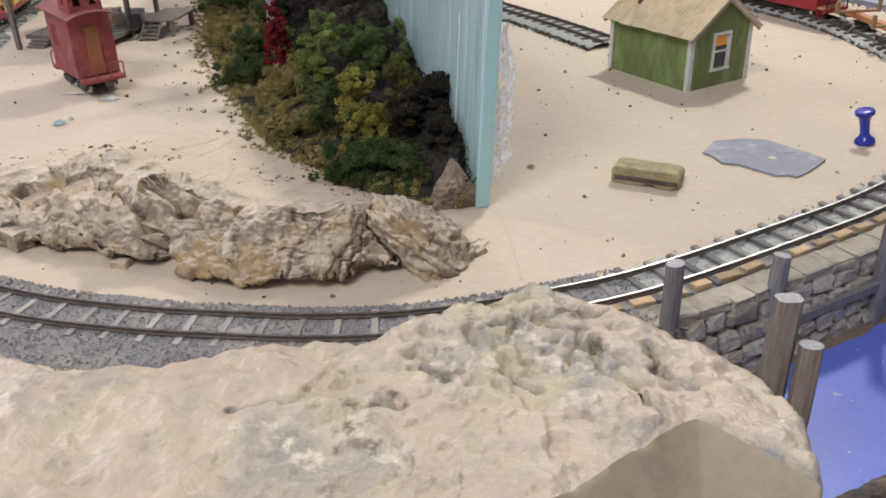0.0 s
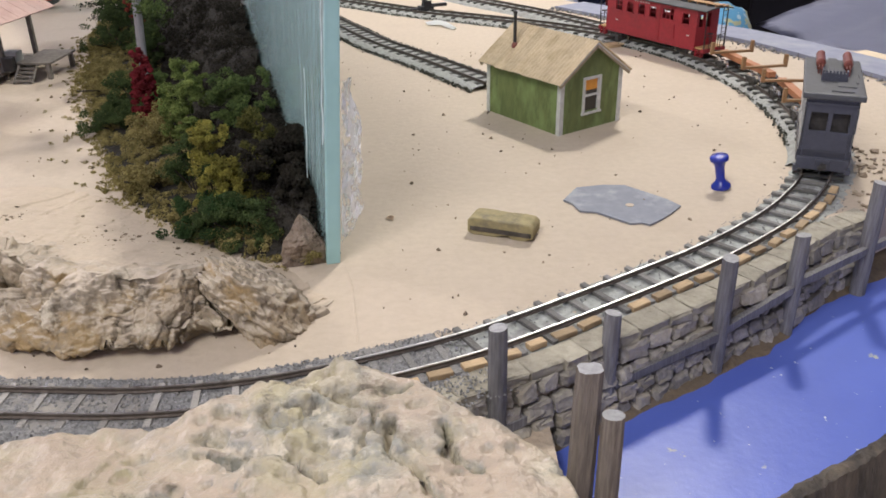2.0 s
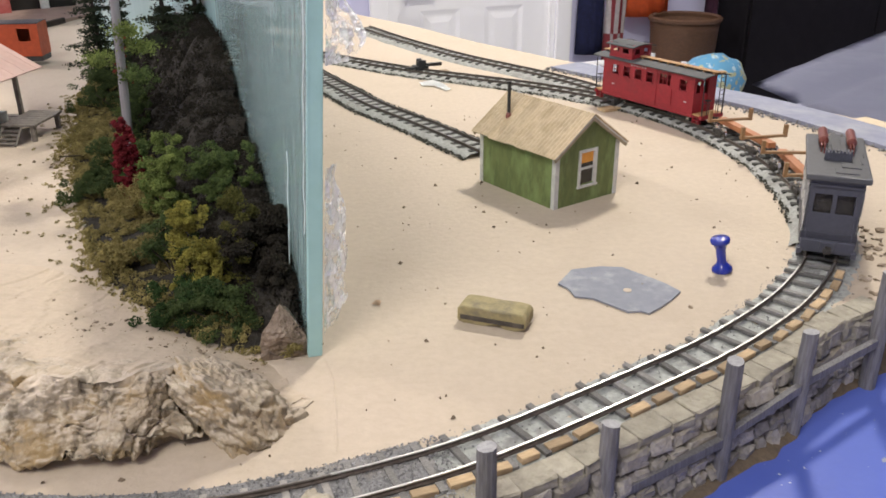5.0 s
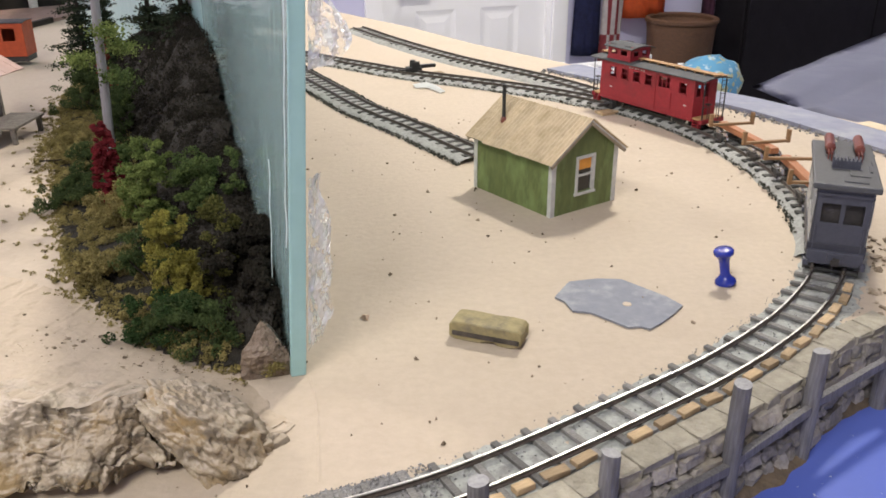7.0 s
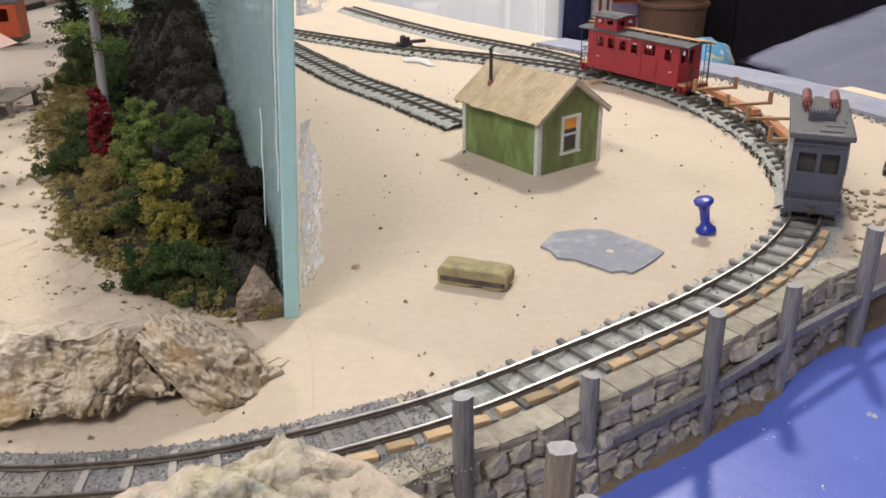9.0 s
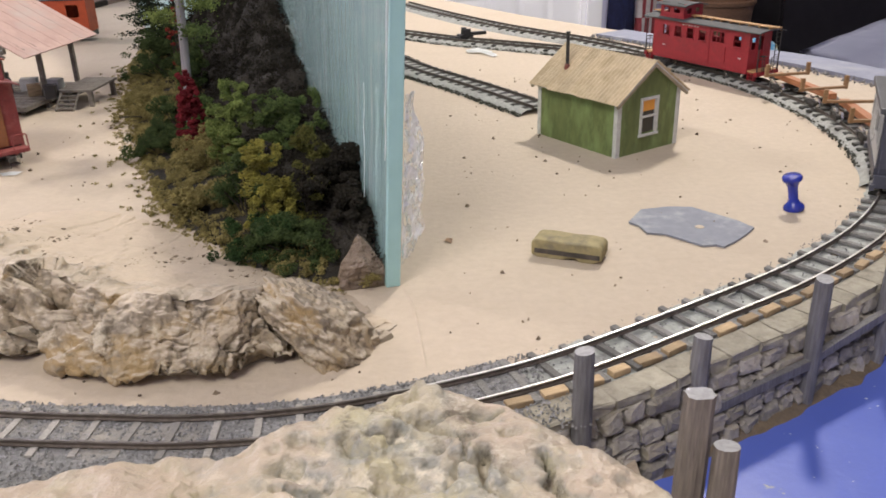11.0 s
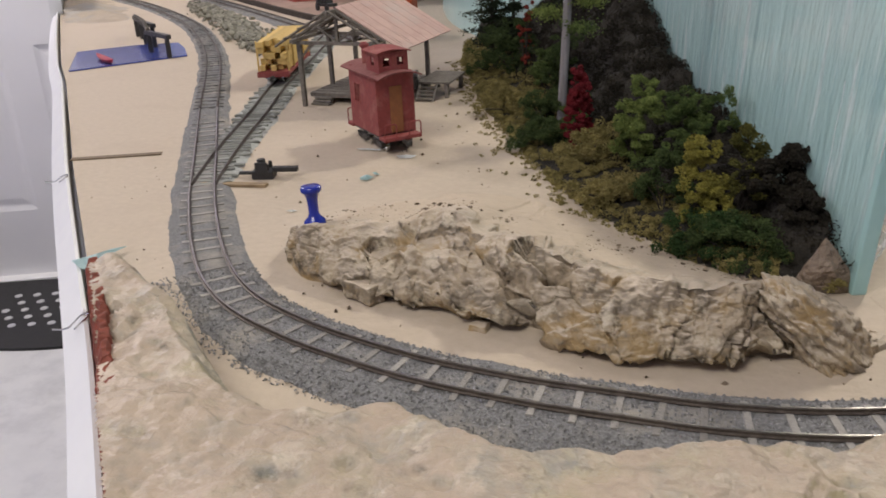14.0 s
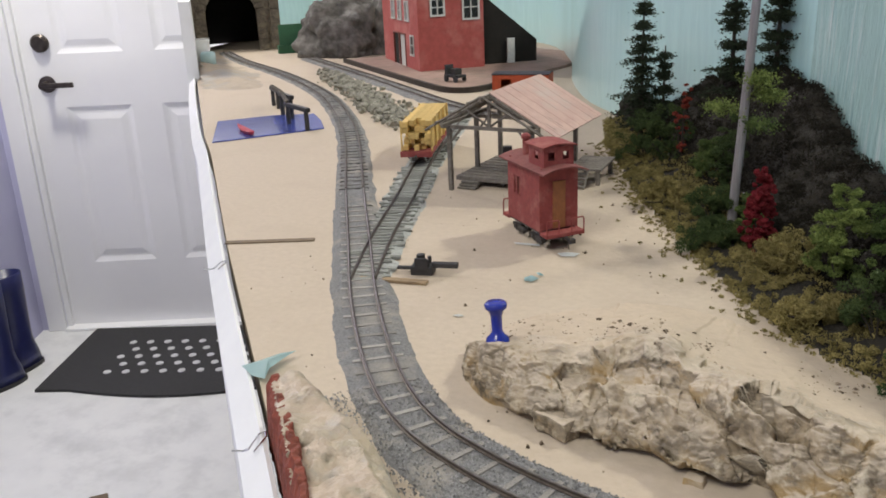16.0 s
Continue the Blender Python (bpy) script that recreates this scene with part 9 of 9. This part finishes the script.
switch_machine(0.505, 0.690, 60, "black switch machine beside the outer track")


def covered_table():
    top = thing("covered_table", "long table under a creased lilac cover", "table")
    A, B, C, D = (Vector(q) for q in ((0.648, 1.335), (1.75, 2.44), (2.35, 1.35), (0.745, 0.60)))
    bm = bmesh.new()
    rows = []
    for i in range(33):
        row = []
        for j in range(33):
            u, v = i / 32, j / 32
            q = (A * (1 - u) + D * u) * (1 - v) + (B * (1 - u) + C * u) * v
            z = -0.045 + 0.004 * noise.noise(Vector((q.x * 3, q.y * 5, 2))) - 0.010 * math.exp(-((u - 0.16 - 0.05 * v) / 0.02) ** 2) - 0.006 * abs(noise.noise(Vector((q.x * 4 + q.y * 3, q.y * 2, 5))))
            row.append(bm.verts.new((q.x, q.y, z)))
        rows.append(row)
    for a, c in zip(rows, rows[1:]):
        for j in range(32):
            bm.faces.new((a[j], c[j], c[j + 1], a[j + 1]))
    bmesh.ops.solidify(bm, geom=bm.faces[:], thickness=0.012)
    part("cover", bm, TABLE_LILAC, top, "creased lilac cover", smooth=True)
    for q in (A * 0.9 + C * 0.1, B * 0.9 + D * 0.1, C * 0.9 + A * 0.1, D * 0.9 + B * 0.1):
        bm = bmesh.new()
        box(bm, q.x - 0.02, q.x + 0.02, q.y - 0.02, q.y + 0.02, -1.1, -0.062, 0.003)
        part("leg", bm, SHED_WOOD, top)


covered_table()

# ---- legs and frame under the layout ----
def bench():
    top = thing("layout_bench", "timber bench frame carrying the layout", "bench")
    for x, y in ((-0.25, 0.5), (0.45, 0.8), (-0.6, 1.1), (0.2, 1.4), (-1.2, 2.0), (-0.4, 2.2)):
        bm = bmesh.new()
        box(bm, x - 0.022, x + 0.022, y - 0.022, y + 0.022, -1.1, -0.031, 0.002)
        part("leg", bm, SHED_WOOD, top)


bench()

# ---- the room ----
def room_slab(name, x0, x1, y0, y1, z0, z1, material, label, category):
    bm = bmesh.new()
    box(bm, x0, x1, y0, y1, z0, z1)
    ob = part(name, bm, material, m=ROOM)
    return tagged(ob, label, category, kind="structure")


ROOM_W, ROOM_D = 6.4, 4.9
room_slab("floor", -0.1, ROOM_W + 0.1, -ROOM_D - 0.1, 0.1, -0.1, 0.0, ROOM_FLOOR, "pale grey scuffed floor", "floor")
room_slab("ceiling", -0.1, ROOM_W + 0.1, -ROOM_D - 0.1, 0.1, CEILING, CEILING + 0.1, CEIL, "plain white ceiling", "ceiling")
DOORS = [(0.100, 0.980, 0.0, 2.06), (2.92, 3.67, 0.0, 2.06)]
bm = bmesh.new()
wall_panel(bm, ROOM_W, 0, CEILING, DOORS, 0.1)
tagged(part("wall_north", bm, LAVENDER, m=ROOM), "pale lavender painted wall with two doors", "wall", kind="structure")
room_slab("wall_west", -0.1, 0.0, -ROOM_D, 0.0, 0.0, CEILING, LAVENDER, "pale lavender painted wall", "wall")
room_slab("wall_east", ROOM_W, ROOM_W + 0.1, -ROOM_D, 0.0, 0.0, CEILING, LAVENDER, "pale lavender painted wall", "wall")
room_slab("wall_south", 0.0, ROOM_W, -ROOM_D - 0.1, -ROOM_D, 0.0, CEILING, LAVENDER, "pale lavender painted wall", "wall")


def panel_door(name, x0, x1, label):
    """A moulded white door with its frame, set in the wall's opening."""
    top = thing(name, label, "door", ROOM @ pose(x0, 0, 0), kind="structure")
    w, H = x1 - x0, 2.06
    bm = bmesh.new()
    for a0, a1, c0, c1 in ((-0.07, 0.0, 0.0, H + 0.07), (w, w + 0.07, 0.0, H + 0.07), (0.0, w, H, H + 0.07)):
        box(bm, a0, a1, -0.018, 0.0, c0, c1, 0.004)
    for a0, a1, c0, c1 in ((0.0, 0.02, 0.0, H), (w - 0.02, w, 0.0, H), (0.02, w - 0.02, H - 0.02, H)):
        box(bm, a0, a1, 0.0, 0.09, c0, c1)
    part("door_frame", bm, DOOR_WHITE, top)
    bm = bmesh.new()
    cols = ((0.145, w / 2 - 0.055), (w / 2 + 0.055, w - 0.145))
    rows_ = ((0.27, 0.87), (1.06, 1.60), (1.70, 1.92))
    wall_panel(bm, w - 0.04, 0.012, H - 0.02, [(a - 0.02, b - 0.02, z0, z1) for z0, z1 in rows_ for a, b in cols], 0.040, pose(0.02, 0.020, 0))
    leaf = part("door_leaf", bm, DOOR_WHITE, top)
    for z0, z1 in rows_:
        for a, b in cols:
            bm = bmesh.new()
            rings = [[bm.verts.new(q) for q in ((a + d, y, z0 + d), (b - d, y, z0 + d), (b - d, y, z1 - d), (a + d, y, z1 - d))] for d, y in ((0.0, 0.0205), (0.010, 0.0235), (0.018, 0.0255), (0.026, 0.0255), (0.048, 0.0215))]
            for lo, hi in zip(rings, rings[1:]):
                for k in range(4):
                    bm.faces.new((lo[k], lo[(k + 1) % 4], hi[(k + 1) % 4], hi[k]))
            bm.faces.new(rings[-1])
            bmesh.ops.recalc_face_normals(bm, faces=bm.faces[:])
            part("door_panel", bm, DOOR_WHITE, leaf)
    bm = bmesh.new()
    lathe(bm, [(0.030, 0.0), (0.030, 0.006), (0.014, 0.010), (0.012, 0.040), (0.014, 0.052)], 20, pose(0.095, 0.020, 0.955, 90, 0, 0))
    box(bm, 0.085, 0.205, -0.036, -0.022, 0.946, 0.964, 0.004)
    part("lever_handle", bm, BRONZE, leaf, "dark bronze lever handle")
    bm = bmesh.new()
    lathe(bm, [(0.032, 0.0), (0.032, 0.012), (0.024, 0.020), (0.010, 0.022)], 20, pose(0.095, 0.020, 1.10, 90, 0, 0))
    part("deadbolt", bm, BRONZE, leaf, "dark bronze deadbolt")
    bm = bmesh.new()
    box(bm, 0.0, w, -0.03, 0.09, 0.0, 0.012, 0.003)
    part("threshold", bm, DOOR_WHITE, top)


panel_door("door_1", *DOORS[0][:2], "white moulded panel door with dark bronze lever, closed")
panel_door("door_2", *DOORS[1][:2], "white moulded panel door, closed")


def door_mat():
    top = thing("door_mat", "black rubber door mat with rows of pale dots", "door mat", ROOM @ pose(0.225, -0.03, 0.0, 0, 0, -3))
    bm = bmesh.new()
    prism(bm, [(0, 0), (0.92, 0), (0.92, -0.50)] + [(0.92 - 0.92 * k / 16, -0.50 - 0.055 * math.sin(math.pi * min(1, max(0, (k / 16 - 0.12) / 0.76))) ** 1.0) for k in range(1, 16)] + [(0, -0.50)], 0.0, 0.010)
    mat = part("mat_body", bm, MAT_BLACK, top)
    for row in range(5):
        for k in range(9):
            bm = bmesh.new()
            lathe(bm, [(0.014, 0.0095), (0.013, 0.0125), (0.006, 0.0130)], 12, pose(0.20 + 0.066 * k + 0.033 * (row % 2), -0.14 - 0.060 * row, 0))
            part("dot", bm, MAT_DOT, mat)


door_mat()


def boot(x, y, turn):
    top = thing("rubber_boot", "navy blue rubber boot standing by the wall", "boot", ROOM @ pose(x, y, 0.0, 0, 0, turn), group="rubber boots")
    bm = bmesh.new()
    rows = []
    for z, cx, rx, ry in ((0.012, 0.055, 0.135, 0.046), (0.05, 0.050, 0.125, 0.045), (0.085, 0.025, 0.090, 0.044), (0.12, 0.0, 0.058, 0.044), (0.20, -0.006, 0.054, 0.046), (0.30, -0.004, 0.060, 0.052), (0.36, 0.0, 0.064, 0.056), (0.362, 0.0, 0.058, 0.050), (0.30, -0.004, 0.054, 0.047)):
        rows.append([bm.verts.new((cx + rx * math.cos(a), ry * math.sin(a), z)) for a in np.linspace(0, 2 * math.pi, 20, endpoint=False)])
    for a_, b_ in zip(rows, rows[1:]):
        for j in range(20):
            bm.faces.new((a_[j], a_[(j + 1) % 20], b_[(j + 1) % 20], b_[j]))
    bm.faces.new(list(reversed(rows[0])))
    bm.faces.new(rows[-1])
    part("shaft", bm, BOOT, top, smooth=True)
    bm = bmesh.new()
    prism(bm, [(0.055 + 0.14 * math.cos(a), 0.050 * math.sin(a)) for a in np.linspace(0, 2 * math.pi, 20, endpoint=False)], 0.0, 0.014)
    part("sole", bm, BLACK, top)


boot(0.070, -0.34, 235)
boot(0.062, -0.47, 225)
bm = bmesh.new()
box(bm, -0.024, 0.024, -0.016, 0.016, 0.0, 0.012, 0.004)
tagged(part("floor_crumb", bm, MUD, m=ROOM @ pose(0.65, -1.17, 0.0, 0, 0, 20)), "brown crumb of dirt on the floor", "dirt")


# ---- things along the wall beyond the layout ----
def hung_cloth(x0, x1, z0, z1, material, label, seed, y=-0.06, band=None):
    top = thing("coat", label, "clothing", ROOM @ pose(0, 0, 0), group="clothes hung on the wall")
    bm = bmesh.new()
    rows = []
    for i in range(15):
        t = i / 14
        z = z1 + (z0 - z1) * t
        half = (x1 - x0) / 2 * (0.45 + 0.55 * min(1, t * 2.2))
        row = []
        for j in range(13):
            u = j / 12 * 2 - 1
            row.append(bm.verts.new(((x0 + x1) / 2 + half * u, y - 0.03 * (1 - u * u) - 0.022 * noise.noise(Vector((u * 4 + seed, t * 1.3, seed))), z)))
        rows.append(row)
    for a, c in zip(rows, rows[1:]):
        for j in range(12):
            f = bm.faces.new((a[j], c[j], c[j + 1], a[j + 1]))
            if band and (j // 2 + rows.index(a) // 3) % 2:
                f.material_index = 1
    bmesh.ops.solidify(bm, geom=bm.faces[:], thickness=0.012)
    ob = part("cloth", bm, material, top, smooth=True)
    if band:
        ob.data.materials.append(band)
    bm = bmesh.new()
    rod(bm, ((x0 + x1) / 2, 0.0, z1 + 0.01), ((x0 + x1) / 2, -0.07, z1 + 0.03), 0.006, n=8)
    part("hook", bm, BRONZE, top)


NAVY = surface("navy_cloth", (0.02, 0.025, 0.09), (0.015, 0.018, 0.06), 60, 0.9, bump=0.001)
STRIPE_RED = surface("red_cloth", (0.30, 0.05, 0.06), (0.24, 0.04, 0.05), 60, 0.9, bump=0.001)
STRIPE_PALE = surface("pale_cloth", (0.60, 0.55, 0.55), (0.5, 0.46, 0.46), 60, 0.9, bump=0.001)
ORANGE_CLOTH = surface("orange_cloth", (0.75, 0.13, 0.03), (0.65, 0.11, 0.03), 60, 0.8, bump=0.001)
hung_cloth(3.74, 3.87, 0.66, 1.45, NAVY, "navy blue coat hanging on the wall", 1.0)
hung_cloth(3.85, 3.95, 0.63, 1.45, STRIPE_RED, "red and white striped garment on the wall", 2.0, -0.10, STRIPE_PALE)
hung_cloth(3.975, 4.20, 0.80, 1.50, ORANGE_CLOTH, "bright orange vest hanging on the wall", 3.0)
hung_cloth(4.40, 4.47, 0.55, 1.45, surface("plum_cloth", (0.09, 0.03, 0.06), (0.06, 0.02, 0.045), 60, 0.9, bump=0.001), "dark plum garment on the wall", 4.0)


def basket():
    WICKER = surface("brown_wicker", (0.120, 0.057, 0.027), (0.072, 0.033, 0.017), 90, 0.7, bump=0.003, stretch=(1, 1, 4))
    top = thing("basket", "tall brown wicker basket standing by the wall", "basket", ROOM @ pose(4.17, -0.22, 0.0))
    bm = bmesh.new()
    lathe(bm, [(0.105, 0.0), (0.120, 0.4), (0.140, 0.76), (0.145, 0.80), (0.132, 0.80), (0.115, 0.45)], 30)
    part("body", bm, WICKER, top, smooth=True)
    bm = bmesh.new()
    pts = [(0.141 * math.cos(a), 0.141 * math.sin(a), 0.805) for a in np.linspace(0, 2 * math.pi, 31)]
    pipe(bm, pts, 0.012, 6)
    part("rim", bm, WICKER, top)


basket()


def white_rack():
    top = thing("white_rack", "white wire rack standing by the wall", "rack", ROOM @ pose(3.72, -0.45, -0.0))
    bm = bmesh.new()
    for z in (0.40, 0.55, 0.68):
        for y in (-0.10, 0.10):
            rod(bm, (-0.20, y, z), (0.20, y, z), 0.012, n=8)
    for x in (-0.20, 0.20):
        for y in (-0.10, 0.10):
            rod(bm, (x, y, 0.0), (x, y, 0.70), 0.012, n=8)
    for k in range(9):
        rod(bm, (-0.18 + 0.045 * k, -0.10, 0.68), (-0.18 + 0.045 * k, 0.10, 0.68), 0.006, n=6)
    part("rack_frame", bm, DOOR_WHITE, top)


white_rack()


def cushion():
    m, nt, b = tree("blue_patterned_cloth")
    at = where(nt)
    c = mixed(nt, grainy(nt, at, 26.0, 2.0, 0.5, 0.56, 0.60), (0.13, 0.36, 0.58), (0.45, 0.47, 0.30))
    c = mixed(nt, grainy(nt, at, 40.0, 2.0, 0.5, 0.60, 0.64), c, (0.45, 0.62, 0.72))
    nt.links.new(c, b.inputs["Base Color"])
    b.inputs["Roughness"].default_value = 0.9
    bm = bmesh.new()
    bmesh.ops.create_uvsphere(bm, u_segments=32, v_segments=18, radius=1.0)
    for v in bm.verts:
        q = v.co.copy()
        k = 1 + 0.10 * noise.fractal(q * 2.2, 1.0, 2.0, 3)
        v.co = Vector((q.x * 0.15 * k, q.y * 0.11 * k, q.z * 0.110 * k))
    ob = part("cushion", bm, m, m=ROOM @ pose(4.06, -0.55, 0.610, 0, 0, 10), smooth=True)
    tagged(ob, "plump blue patterned cushion on a chair", "cushion")
    top = thing("chair", "plain white chair by the wall", "chair", ROOM @ pose(4.06, -0.55, 0.0))
    bm = bmesh.new()
    box(bm, -0.20, 0.20, -0.20, 0.20, 0.465, 0.50, 0.008)
    part("seat", bm, DOOR_WHITE, top)
    for x in (-0.18, 0.18):
        for y in (-0.18, 0.18):
            bm = bmesh.new()
            box(bm, x - 0.018, x + 0.018, y - 0.018, y + 0.018, 0.0, 0.465, 0.003)
            part("leg", bm, DOOR_WHITE, top)


cushion()


def dark_cabinet():
    top = thing("black_cabinet", "tall black cabinet standing by the wall", "cabinet", ROOM @ pose(4.52, -0.20, 0.0))
    bm = bmesh.new()
    box(bm, 0.0, 1.55, 0.0, 0.195, 0.0, 1.75, 0.006)
    body = part("body", bm, surface("black_lacquer", (0.006, 0.005, 0.007), (0.009, 0.008, 0.010), 20, 0.6, bump=0, spec=0.2), top)
    for k in range(2):
        bm = bmesh.new()
        box(bm, 0.012 + k * 0.767, 0.771 + k * 0.767, -0.016, -0.001, 0.04, 1.72, 0.004)
        part("cabinet_door", bm, body.data.materials[0], body)


dark_cabinet()
# Unseen fittings, added wherever a lamp is set.
for x, y, size in ((0.72, 1.78, 0.22), (0.80, 3.00, 0.25), (-2.25, 1.98, 0.25), (-0.55, -0.60, 0.90)):
    top = thing("added_light_fitting", "unseen round white fitting added round an overhead lamp", "ceiling light", pose(x, y, CEILING - 1.1), group="ceiling lights", kind="")
    bm = bmesh.new()
    lathe(bm, [(size / 2 + 0.03, -0.045), (size / 2 + 0.03, 0.0), (size / 2 - 0.01, 0.0), (size / 2 + 0.005, -0.04)], 28)
    part("rim", bm, DOOR_WHITE, top)
